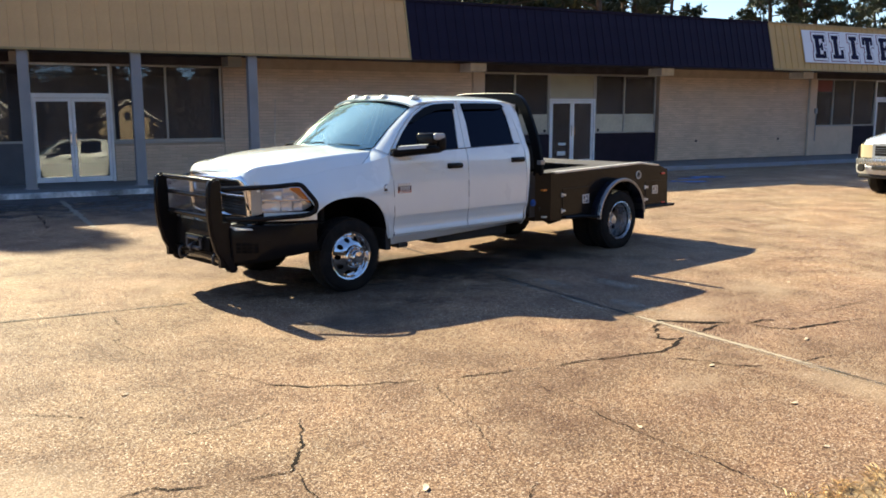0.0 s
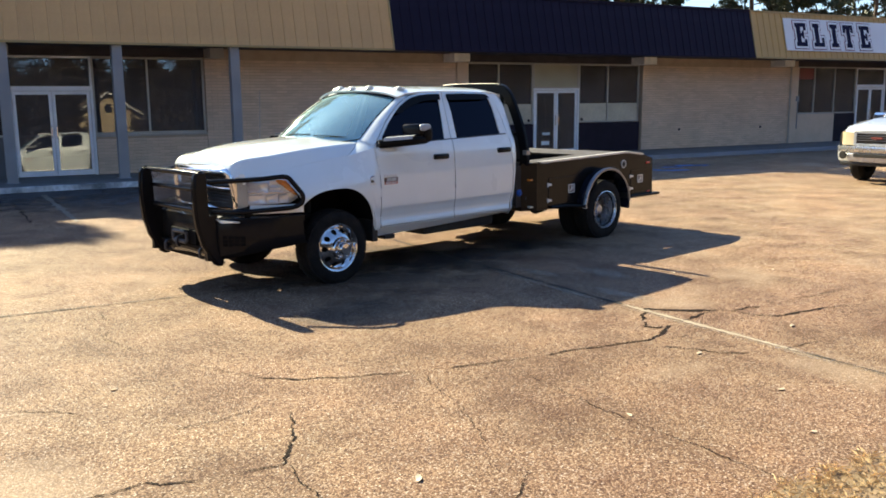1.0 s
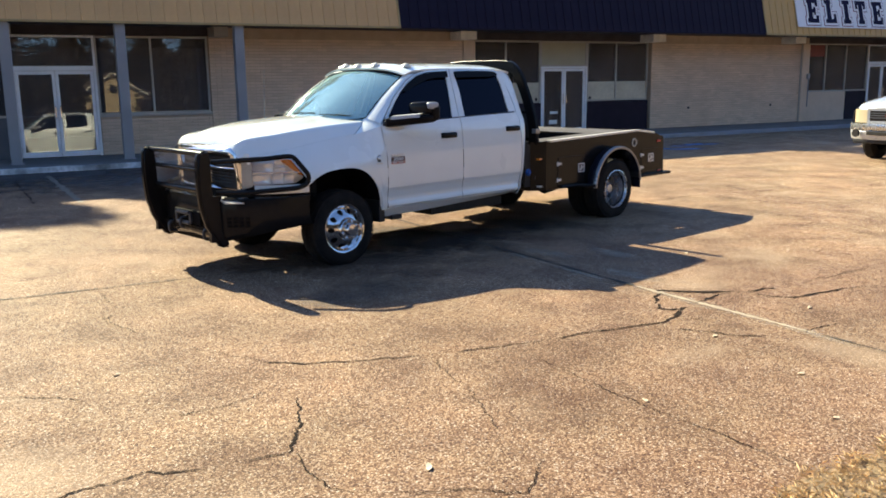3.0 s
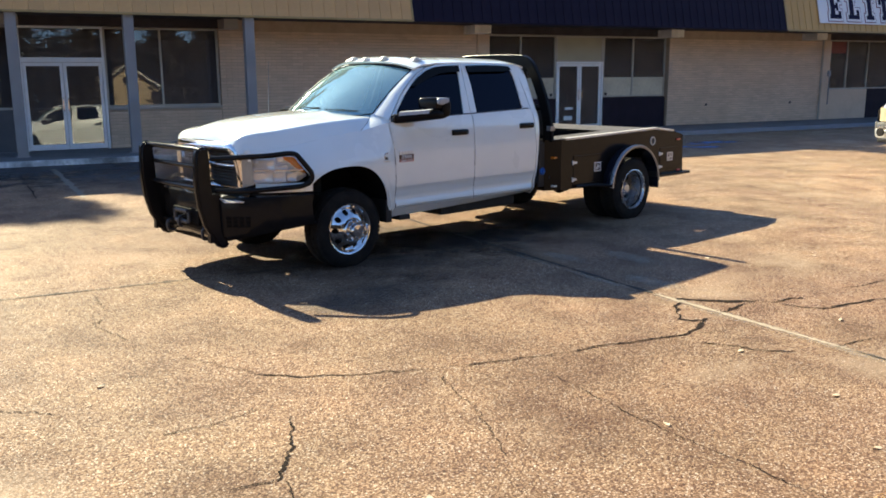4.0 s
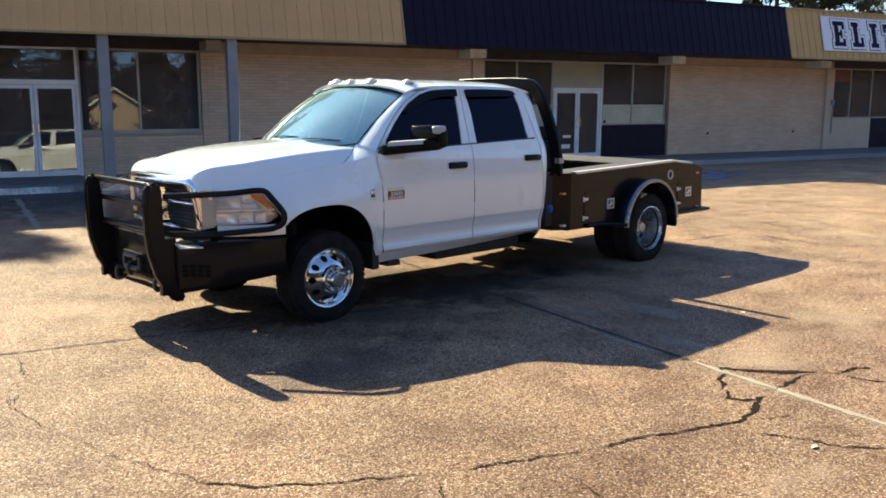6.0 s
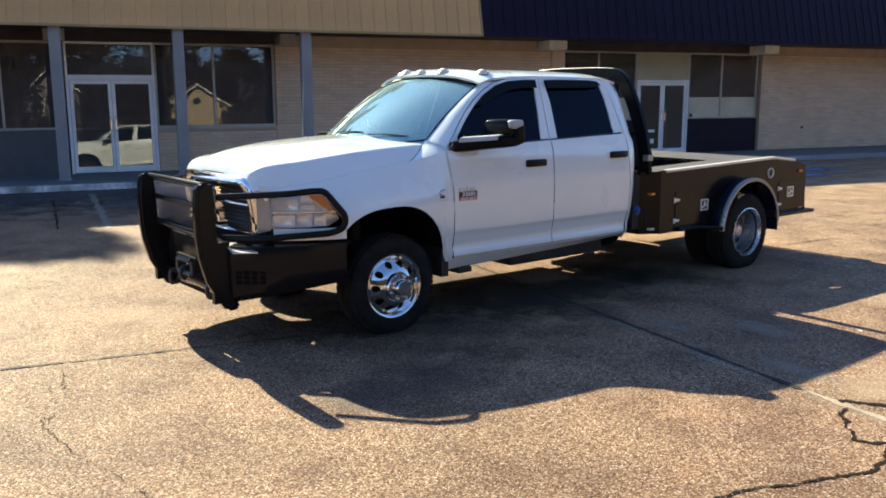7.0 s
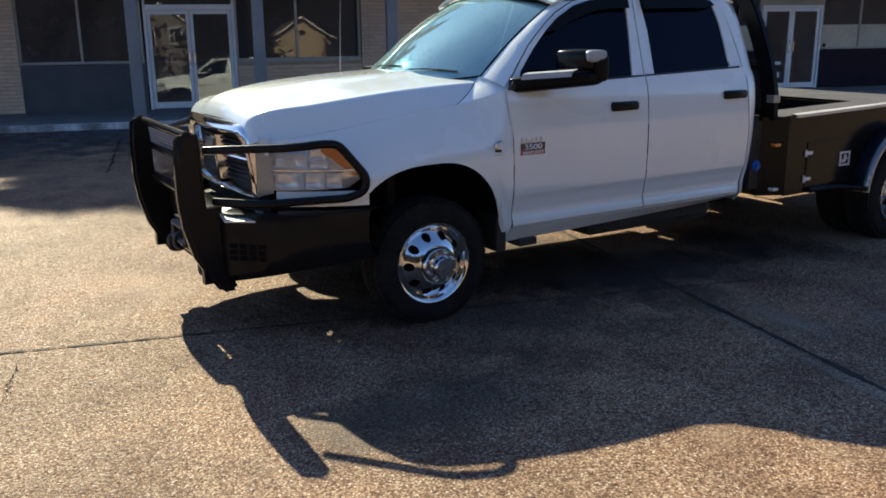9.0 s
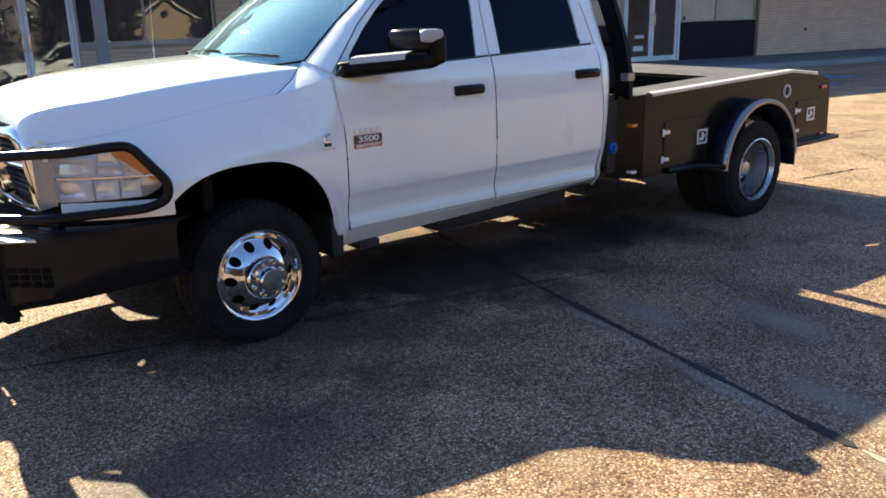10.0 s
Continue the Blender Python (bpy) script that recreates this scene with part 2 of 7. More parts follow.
M = {
    "concrete": aggregate_material(),
    # cracks lie flat; the shade of their depth is put into the dirt's colour
    "crack": material("crack_dirt_shade", (0.016, 0.010, 0.007), 0.95, vary=0.3, fine=40, scale=4, stain=0.3, spec=0.1),
    "joint_pale": material("pale_joint_mortar", (0.33, 0.265, 0.19), 0.9, vary=0.2, fine=60, scale=3, stain=0.25),
    "joint": material("joint_filler", (0.014, 0.012, 0.011), 0.9, vary=0.3, fine=60, scale=6, stain=0.3),
    "kerb": material("painted_kerb", (0.24, 0.26, 0.32), 0.7, vary=0.12, scale=2.5, fine=40, second=(0.22, 0.22, 0.22), bump=0.3),
    "kerb_white": material("chalky_kerb_paint", (0.68, 0.68, 0.68), 0.75, vary=0.25, scale=2.2, fine=18, second=(0.14, 0.14, 0.14), bump=0.4),
    "walk": material("grey_sidewalk", (0.17, 0.165, 0.165), 0.8, vary=0.12, scale=1.5, fine=50, stain=0.3, bump=0.3),
    "brick": piece_material("cream_painted_brick", (0.70, 0.52, 0.365), 0.75, 0.08),
    "mortar": material("mortar", (0.50, 0.375, 0.265), 0.9, vary=0.1, stain=0.15, bump=0.3),
    "plaster": material("cream_plaster", (0.66, 0.50, 0.355), 0.8, vary=0.05, scale=2, fine=30, stain=0.12, bump=0.2),
    "gold": piece_material("gold_painted_metal", (0.60, 0.36, 0.135), 0.5, 0.045, stain=0.14, bump=0.04),
    "gold_deep": piece_material("deep_gold_painted_metal", (0.50, 0.305, 0.085), 0.5, 0.045, stain=0.14, bump=0.04),
    "navy": piece_material("navy_painted_metal", (0.011, 0.007, 0.022), 0.6, 0.05, stain=0.2, bump=0.04),
    "gold_trim": material("gold_trim_paint", (0.40, 0.28, 0.11), 0.55, vary=0.06, stain=0.2),
    "soffit": material("brown_soffit", (0.052, 0.041, 0.045), 0.8, vary=0.1, stain=0.3),
    "post": material("grey_steel_paint", (0.25, 0.25, 0.265), 0.5, vary=0.06, scale=2, stain=0.15, bump=0.05),
    "beam": material("cream_beam", (0.90, 0.86, 0.78), 0.75, vary=0.06, stain=0.2, bump=0.2),
    "frame": material("white_aluminium_frame", (0.84, 0.84, 0.85), 0.4, vary=0.04, stain=0.12),
    "frame_tan": material("tan_aluminium_frame", (0.42, 0.38, 0.32), 0.45, vary=0.04, stain=0.12),
    # the film's colour also carries the veiling glare on the panes
    "glass": glass_material("tinted_window_glass", (0.42, 0.42, 0.43), 1.75, rough=0.012, lean=SHOP_GLASS, film=0.09, dust_glare=(0.50, 0.43, 0.41)),
    "panel_navy": material("dark_spandrel_paint", (0.014, 0.009, 0.020), 0.6, spec=0.2, vary=0.08, stain=0.2),
    "panel_slate": material("slate_spandrel_paint", (0.085, 0.088, 0.098), 0.55, vary=0.08, stain=0.2),
    "blind": material("cream_window_film", (0.56, 0.50, 0.37), 0.6, vary=0.07, scale=1.4, fine=12, stain=0.2),
    "board": material("olive_tan_board", (0.40, 0.36, 0.25), 0.7, vary=0.06, scale=1.4, stain=0.15),
    "inside": material("dim_room_paint", (0.42, 0.36, 0.31), 0.85, vary=0.08, stain=0.2),
    "inside_floor": material("dim_room_floor", (0.10, 0.085, 0.07), 0.6, vary=0.1, stain=0.3),
    "roofing": material("roof_felt", (0.12, 0.12, 0.12), 0.9, vary=0.2, stain=0.3),
    "sign": material("white_sign_sheet", (0.74, 0.74, 0.76), 0.45, vary=0.02, scale=0.8, stain=0.06),
    "sign_navy": material("navy_sign_ink", (0.008, 0.007, 0.034), 0.7, spec=0.15, vary=0.05, stain=0.1),
    "sign_red": material("red_sign_ink", (0.42, 0.04, 0.05), 0.5, vary=0.05, stain=0.1),
    "blue_paint": stain_shade_material("faded_blue_paint", (0.06, 0.20, 0.52), 0.9, 3.0),
    "stripe": material("faded_line_paint", (0.19, 0.165, 0.135), 0.8, vary=0.3, scale=4, fine=30, second=(0.18, 0.15, 0.115), bump=0.3),
    "white": material("white_car_paint", (0.815, 0.86, 0.845), 0.28, vary=0.012, scale=0.9, fine=5, stain=0.04, coat=1.0, coat_ior=1.72),
    "chrome": material("chrome", (0.80, 0.80, 0.81), 0.08, 1.0, vary=0.02, scale=8, stain=0.05),
    "alloy": material("polished_aluminium", (0.78, 0.78, 0.79), 0.06, 1.0, vary=0.05, scale=9, fine=40, stain=0.1),
    "rubber": material("tyre_rubber", (0.009, 0.009, 0.009), 0.9, vary=0.2, scale=8, fine=60, second=(0.022, 0.019, 0.016), bump=0.2, spec=0.2),
    "black": material("black_powder_coat", (0.011, 0.011, 0.012), 0.16, vary=0.1, scale=6, fine=80, stain=0.2, bump=0.03, bump_scale=200, spec=0.14),
    "black_matt": material("black_plastic", (0.014, 0.014, 0.015), 0.55, vary=0.15, scale=8, stain=0.2),
    "under": material("grimy_chassis", (0.016, 0.014, 0.012), 0.8, vary=0.3, scale=6, second=(0.035, 0.03, 0.024)),
    # cyan cast and film colour stand for the sky's glare on the windscreen
    "car_glass": glass_material("windscreen_glass", (0.55, 0.70, 0.70), 4.0, cast=(0.58, 0.95, 1.0), film=0.15, dust_glare=(0.56, 0.82, 0.87)),
    "car_glass_dark": glass_material("privacy_glass", (0.010, 0.012, 0.02), 1.45, cast=(0.36, 0.38, 0.52)),
    "bed": material("bed_black_paint", (0.011, 0.009, 0.008), 0.20, vary=0.08, scale=2, stain=0.15, spec=0.18),
    "deck": material("steel_tread_deck", (0.10, 0.088, 0.076), 0.6, 0.2, vary=0.15, scale=3, fine=60, second=(0.06, 0.053, 0.047), bump=0.4, bump_scale=120),
    "trim_steel": material("bare_trim_edge", (0.68, 0.63, 0.55), 0.45, 0.2, vary=0.08, stain=0.2),
    "fender": material("fender_edge_steel", (0.30, 0.31, 0.33), 0.32, 0.7, vary=0.06, stain=0.15),
    "cast": material("dull_cast_aluminium", (0.22, 0.22, 0.22), 0.42, 0.8, vary=0.1, scale=9, fine=40, stain=0.25),
    "mirror_grey": material("satin_grey_plastic", (0.42, 0.43, 0.45), 0.4, vary=0.04, stain=0.1),
    "satin": material("satin_aluminium", (0.62, 0.63, 0.65), 0.27, 0.85, vary=0.06, scale=9, fine=40, stain=0.15),
    "fender_paint": material("glossy_black_fender_paint", (0.012, 0.014, 0.026), 0.22, vary=0.08, scale=2, stain=0.15, spec=0.5),
    "stainless": material("brushed_stainless", (0.78, 0.77, 0.75), 0.35, 0.35, vary=0.03, stain=0.06),
    "lamp_clear": material("headlamp_reflector", (0.90, 0.91, 0.92), 0.20, 0.45, vary=0.05, stain=0.1),
    "lamp_lens": glass_material("headlamp_lens", (0.9, 0.9, 0.9), 1.45),
    "amber": material("amber_lens", (0.75, 0.22, 0.02), 0.2, vary=0.05, stain=0.1, coat=0.6),
    "marker": material("frosted_marker_lens", (0.80, 0.74, 0.62), 0.25, vary=0.03, stain=0.06, coat=0.5),
    "hazed_lens": material("hazed_headlamp_lens", (0.55, 0.46, 0.30), 0.3, vary=0.06, stain=0.1, coat=0.5),
    "red_lens": material("red_lens", (0.45, 0.02, 0.02), 0.2, vary=0.05, stain=0.1, coat=0.6),
    "blue_cap": material("blue_plastic_cap", (0.01, 0.09, 0.40), 0.4, vary=0.05, stain=0.1),
    "badge_dark": material("badge_dark_brown", (0.10, 0.05, 0.035), 0.35, vary=0.03, stain=0.1),
    "badge_red": material("badge_dark_red", (0.55, 0.13, 0.04), 0.35, vary=0.03, stain=0.1),
    "seat": material("grey_cab_cloth", (0.05, 0.05, 0.055), 0.9, vary=0.1, stain=0.1),
    "dash": material("pale_dashboard_plastic", (0.42, 0.45, 0.42), 0.7, vary=0.05, stain=0.1),
    "paper": material("white_paper", (0.75, 0.77, 0.75), 0.7, vary=0.02, stain=0.05),
    "silver": material("silver_car_paint", (0.50, 0.51, 0.53), 0.3, 0.25, vary=0.02, scale=1, stain=0.05, coat=1.0),
    "bark": material("pine_bark", (0.12, 0.08, 0.055), 0.9, vary=0.25, scale=3, fine=14, stain=0.4, bump=0.8, bump_scale=12),
    "needles": piece_material("pine_needles", (0.035, 0.050, 0.018), 0.6, 0.35, stain=0.3, bump=0.0),
    "grass": piece_material("dry_grass", (0.66, 0.48, 0.26), 0.7, 0.4, stain=0.3, bump=0.0),
    "soil": material("turf_soil", (0.16, 0.10, 0.058), 0.95, vary=0.35, scale=3, fine=25, second=(0.26, 0.19, 0.10), bump=0.9, bump_scale=25),
    "house": material("yellow_siding", (0.42, 0.32, 0.20), 0.7, vary=0.04, stain=0.1),
    "house_grey": material("weathered_siding", (0.20, 0.17, 0.15), 0.8, vary=0.05, stain=0.15),
    "house_roof": material("brown_shingles", (0.15, 0.11, 0.085), 0.9, vary=0.15, stain=0.3),
    "house_white": material("white_house_trim", (0.72, 0.70, 0.66), 0.6, vary=0.03, stain=0.08),
    "house_dark": material("dark_window_pane", (0.02, 0.02, 0.025), 0.15, vary=0.05, stain=0.1),
    "leaf": piece_material("broad_leaf", (0.050, 0.038, 0.031), 0.7, 0.12, stain=0.3, bump=0.0),
    "dead_leaf": piece_material("fallen_leaf", (0.60, 0.48, 0.32), 0.7, 0.3, stain=0.2, bump=0.0),
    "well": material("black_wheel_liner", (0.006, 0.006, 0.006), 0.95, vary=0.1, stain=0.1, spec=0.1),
    "rack": material("satin_black_rack", (0.005, 0.005, 0.006), 0.35, vary=0.1, scale=6, stain=0.2, spec=0.1),
    "fender_dark": material("sooty_steel", (0.05, 0.055, 0.065), 0.5, 0.2, vary=0.1, stain=0.3),
    # the building's shade over the stalls, put into a grey colour
    "lot_shade": stain_shade_material("grey_parking_shade", (0.055, 0.055, 0.06), 0.8, 2.0),
    "joint_band": stain_shade_material("trowelled_joint_band", (0.32, 0.255, 0.19), 0.45, 1.6),
    "oil": stain_shade_material("oil_stain", (0.035, 0.028, 0.022), 0.65, 1.3),
    # broad dirt patches whose colour also darkens the ground in the truck's shade
    "grime": stain_shade_material("traffic_grime_shade", (0.07, 0.054, 0.044), 0.5, 2.4),
    "red_poster": material("red_poster", (0.20, 0.03, 0.02), 0.5, vary=0.05, stain=0.1),
}

M["navy"].node_tree.nodes["Principled BSDF"].inputs["Specular IOR Level"].default_value = 0.15


# ---- mesh tools ----
def mesh_of(bm, name, mat, smooth=None):
    me = bpy.data.meshes.new(name)
    bmesh.ops.recalc_face_normals(bm, faces=bm.faces[:])
    if smooth is not None:
        lim = radians(smooth)
        for f in bm.faces:
            f.smooth = True
        for e in bm.edges:
            if len(e.link_faces) != 2 or e.calc_face_angle(0) > lim:
                e.smooth = False
    bm.to_mesh(me)
    bm.free()
    me.materials.append(mat)
    return me


def part(name, bm, mat, parent=None, label="", smooth=None):
    ob = new(name, mesh_of(bm, name, mat, smooth))
    if parent is not None:
        ob.parent = parent
    return tagged(ob, label)


def thing(name, label, category, at=None, group="", kind=""):
    ob = new(name)
    if at is not None:
        ob.matrix_world = at
    return tagged(ob, label, category, group, kind)


def box(bm, x0, x1, y0, y1, z0, z1, bevel=0.0, m=None):
    pts = [(x, y, z) for x in (x0, x1) for y in (y0, y1) for z in (z0, z1)]
    vs = [bm.verts.new(m @ Vector(p) if m else p) for p in pts]
    fs = [bm.faces.new([vs[i] for i in q]) for q in ((0, 1, 3, 2), (4, 6, 7, 5), (0, 4, 5, 1), (2, 3, 7, 6), (0, 2, 6, 4), (1, 5, 7, 3))]
    if bevel:
        es = list({e for f in fs for e in f.edges})
        bmesh.ops.bevel(bm, geom=es, offset=bevel, segments=2, affect="EDGES", profile=0.6)
    return bm


def boxed(x0, x1, y0, y1, z0, z1, bevel=0.0, m=None):
    return box(bmesh.new(), x0, x1, y0, y1, z0, z1, bevel, m)


def tube(bm, path, r, seg=10, closed=False, caps=True):
    """A round bar along a polyline."""
    pts = [Vector(p) for p in path]
    rings = []
    side = None
    for i, p in enumerate(pts):
        a = pts[i - 1] if i or closed else pts[i]
        c = pts[(i + 1) % len(pts)] if i < len(pts) - 1 or closed else pts[i]
        d = (c - a).normalized()
        if side is None:
            side = d.orthogonal().normalized()
        side = (side - d * side.dot(d)).normalized()
        up = d.cross(side)
        rr = r[i] if isinstance(r, (list, tuple)) else r
        rings.append([bm.verts.new(p + (side * math.cos(k) + up * math.sin(k)) * rr) for k in (2 * math.pi * j / seg for j in range(seg))])
    for i in range(len(rings) if closed else len(rings) - 1):
        a, c = rings[i], rings[(i + 1) % len(rings)]
        for j in range(seg):
            bm.faces.new((a[j], a[(j + 1) % seg], c[(j + 1) % seg], c[j]))
    if caps and not closed:
        bm.faces.new(rings[0])
        bm.faces.new(rings[-1][::-1])
    return bm


def rounded_path(path, r, n=5):
    """The polyline with its inner corners turned into arcs."""
    pts = [Vector(p) for p in path]
    out = [pts[0]]
    for a, b, c in zip(pts, pts[1:], pts[2:]):
        d0, d1 = (a - b), (c - b)
        k = min(r, d0.length * 0.45, d1.length * 0.45)
        p0, p1 = b + d0.normalized() * k, b + d1.normalized() * k
        for i in range(n + 1):
            t = i / n
            out.append(p0 * (1 - t) ** 2 + b * 2 * t * (1 - t) + p1 * t * t)
    return out + [pts[-1]]


def lathe(bm, profile, seg=32, axis="y", centre=(0, 0, 0), full=2 * math.pi):
    """Turns a profile of (radius, along) round an axis."""
    cx, cy, cz = centre
    n = seg if full > 6.28 else seg + 1
    rings = []
    for r, a in profile:
        ring = []
        for j in range(n):
            k = full * j / seg
            c, s = math.cos(k) * r, math.sin(k) * r
            ring.append(bm.verts.new({"y": (cx + c, cy + a, cz + s), "z": (cx + c, cy + s, cz + a), "x": (cx + a, cy + c, cz + s)}[axis]))
        rings.append(ring)
    for a, c in zip(rings, rings[1:]):
        for j in range(n if full > 6.28 else n - 1):
            bm.faces.new((a[j], a[(j + 1) % n], c[(j + 1) % n], c[j]))
    return bm


def grid(bm, rows, closed=False):
    """A skin over rows of points."""
    vs = [[bm.verts.new(p) for p in row] for row in rows]
    for a, c in zip(vs, vs[1:]):
        for j in range(len(a) - (0 if closed else 1)):
            k = (j + 1) % len(a)
            if (a[j].co - a[k].co).length + (c[j].co - c[k].co).length > 1e-7:
                bm.faces.new((a[j], a[k], c[k], c[j]))
    return bm


def plate(bm, outline, depth, holes=()):
    """A flat outline, possibly with holes, thickened by the vector depth. Outlines are lists of 3D points."""
    depth = Vector(depth)
    loops = [[bm.verts.new(p) for p in loop] for loop in (outline, *holes)]
    edges = [bm.edges.new((l[i], l[(i + 1) % len(l)])) for l in loops for i in range(len(l))]
    face = bmesh.ops.triangle_fill(bm, edges=edges, use_beauty=True)["geom"]
    fs = [f for f in face if isinstance(f, bmesh.types.BMFace)]
    made = bmesh.ops.extrude_face_region(bm, geom=fs)["geom"]
    bmesh.ops.translate(bm, verts=[v for v in made if isinstance(v, bmesh.types.BMVert)], vec=depth)
    return bm


def solid(ob, t, offset=0.0, bevel=0.0):
    s = ob.modifiers.new("thick", "SOLIDIFY")
    s.thickness, s.offset = t, offset
    if bevel:
        b = ob.modifiers.new("edge", "BEVEL")
        b.width, b.segments, b.limit_method = bevel, 2, "ANGLE"
    return ob


def facing(ob, way):
    """Turns a sheet's faces so that they look along way on the whole."""
    if sum((f.normal.dot(Vector(way)) * f.area for f in ob.data.polygons)) < 0:
        ob.data.flip_normals()
    return ob


def lerp(a, b, t):
    return a + (b - a) * t


def along(xs, ys, x):
    return float(np.interp(x, xs, ys))


def smoothstep(a, b, x):
    t = min(1, max(0, (x - a) / (b - a)))
    return t * t * (3 - 2 * t)

# ---- ground ----
bm = bmesh.new()
edges_x = [-900, -200, -60, -20, 40, 120, 300, 900]
edges_y = [-900, -200, -60, -9, 40, 120, 300, 900]
grid(bm, [[(x, y, 0) for x in edges_x] for y in edges_y])
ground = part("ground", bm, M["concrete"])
tagged(ground, "worn tan exposed aggregate concrete parking lot", "ground", kind="structure")

# the building's own axes: x along the front, y inwards
SHOP = Matrix.Translation((1.857, 14.169, 0.06)) @ Matrix.Rotation(radians(-15.55), 4, "Z")


def on_shop(u, v, z=0.0):
    return SHOP @ Vector((u, v, z))


def strip(path, widths, z, rough=0.3):
    """A ragged ribbon on the ground."""
    bm = bmesh.new()
    pts = [Vector((*p, 0)) for p in path]
    fine = []
    for a, b in zip(pts, pts[1:]):
        n = max(2, int((b - a).length / (0.013 if rough > 0.5 else 0.04)))
        fine += [a.lerp(b, i / n) for i in range(n)]
    fine.append(pts[-1])
    left, right = [], []
    for i, p in enumerate(fine):
        d = (fine[min(i + 1, len(fine) - 1)] - fine[max(i - 1, 0)]).normalized()
        n = Vector((-d.y, d.x, 0))
        off = n * rough * 0.032 * (0.9 * noise.noise(p * 7) + 0.6 * noise.noise(p * 21) + 0.45 * noise.noise(p * 57))
        w = widths * (0.25 + 1.5 * abs(noise.noise(p * 5 + Vector((9, 3, 0)))) + 0.8 * random.random()) / 2
        if rough > 0.5:
            w *= 0.12 + 0.88 * smoothstep(-0.45, -0.08, noise.noise(p * 2.6 + Vector((4, 8, 0))))
        if i in (0, len(fine) - 1):
            w *= 0.2
        left.append(p + off + n * w + Vector((0, 0, z)))
        right.append(p + off - n * w + Vector((0, 0, z)))
    return grid(bm, [left, right])


def crack(w, *path):
    crack.count += 1
    ob = part("pavement_crack", strip(path, w, 0.004 + 0.0004 * (crack.count % 4), 0.9), M["crack"])
    tagged(ob, "dark crack in the concrete pavement", "crack", kind="structure")


crack.count = 0
# the long crack across the front slab
crack(0.015, (-2.27, -3.1), (-2.13, -3.28), (-1.83, -3.5), (-1.48, -3.71), (-1.3, -3.82))
crack(0.013, (-1.3, -3.82), (-0.84, -4.02), (-0.65, -4.11), (-0.46, -4.17))
crack(0.018, (-0.46, -4.17), (-0.26, -4.2), (-0.07, -4.29), (0.31, -4.44))
crack(0.030, (0.31, -4.44), (0.45, -4.49), (0.59, -4.46), (0.85, -4.38), (0.98, -4.4))
# broken corner at the joint
crack(0.048, (1.25, -3.88), (1.36, -4.04), (1.47, -4.2), (1.66, -4.38), (1.74, -4.54))
crack(0.029, (1.74, -4.54), (1.75, -4.71), (1.82, -4.87), (2.2, -4.97), (2.78, -5.21))
crack(0.026, (1.73, -4.5), (1.91, -4.53), (2.04, -4.6))
crack(0.030, (1.61, -4.36), (1.24, -4.37), (1.01, -4.33))
crack(0.028, (1.16, -3.96), (1.04, -4.01), (0.94, -4.08), (0.73, -4.24), (0.82, -4.38))
crack(0.010, (0.51, -4.52), (0.57, -4.58), (0.73, -4.64))
crack(0.015, (0.33, -4.66), (0.4, -4.78), (0.46, -5.03), (0.62, -5.22))
crack(0.010, (0.9, -5.36), (1.13, -5.41), (1.3, -5.45))
crack(0.013, (2.29, -4.54), (2.78, -4.75), (3.11, -4.83), (3.55, -4.87))
# finer ones over the lot
crack(0.006, (-0.9, -4.22), (-0.99, -4.57), (-1.08, -4.9), (-1.16, -5.27), (-1.28, -6.05), (-1.33, -6.38))
crack(0.006, (-2.39, -0.6), (-2.62, -1.3), (-2.59, -1.72), (-2.44, -2.53), (-2.27, -3.1))
crack(0.006, (-2.21, -0.15), (-2.4, -0.95), (-2.59, -1.29))
crack(0.011, (-4.55, -4.12), (-3.94, -4.06), (-3.62, -4.11), (-3.37, -4.31), (-2.97, -4.41), (-2.72, -4.12), (-2.52, -3.8))
crack(0.007, (-2.98, -4.44), (-3.10, -4.89), (-2.91, -5.11), (-2.6, -5.38), (-2.47, -5.57), (-2.14, -5.38))
crack(0.009, (-3.87, -2.43), (-3.61, -2.65), (-3.46, -2.89))
crack(0.006, (-3.15, -3.55), (-2.83, -3.6), (-2.52, -3.57))
crack(0.006, (-1.37, -3.77), (-1.56, -4.06), (-1.67, -4.41), (-2.02, -4.98))
# beyond the truck and beside the kerb
crack(0.020, (9.16, 0.37), (9.81, 0.27), (9.83, -0.13))
crack(0.020, (5.97, -0.7), (6.86, -0.84), (7.25, -1.02))
crack(0.014, (7.94, -0.3), (7.16, -1.46), (7.11, -2.4))
crack(0.030, (0.34, 10.04), (-0.26, 7.49), (-0.61, 6.12))


def joint(p, q, w):
    tagged(part("pavement_joint", strip([p, q], w, 0.006, 0.04), M["joint"]), "straight dark joint between concrete slabs", "joint", kind="structure")


joint((-22, 5.42), (2.6, -1.468), 0.020)
joint((2.6, -1.468), (22, -6.90), 0.007)
joint((3.35, 5.2), (1.80, -1.3), 0.030)
joint((1.80, -1.3), (1.27, -3.64), 0.030)
joint((0.91, -5.49), (-0.25, -11.5), 0.016)
tagged(part("pavement_joint", strip([(1.27, -3.66), (0.92, -5.45)], 0.050, 0.0035, 0.12), M["joint_pale"]), "pale worn filler in the slab joint", "joint", kind="structure")

# ---- strip of shops ----
shop = thing("shop_building", "low cream brick strip of shops with gold and navy metal fascia", "building", SHOP)
U0, U1 = -16.0, 46.0
WALL_TOP = 3.2
FV, FZ, TV, TZ = -1.68, 3.20, -1.28, 4.78      # fascia: foot and top


def wall_piece(name, u0, u1, z0, z1, mat, v0=0.0, v1=0.25, label=""):
    return part(name, boxed(u0, u1, v0, v1, z0, z1), mat, shop, label)


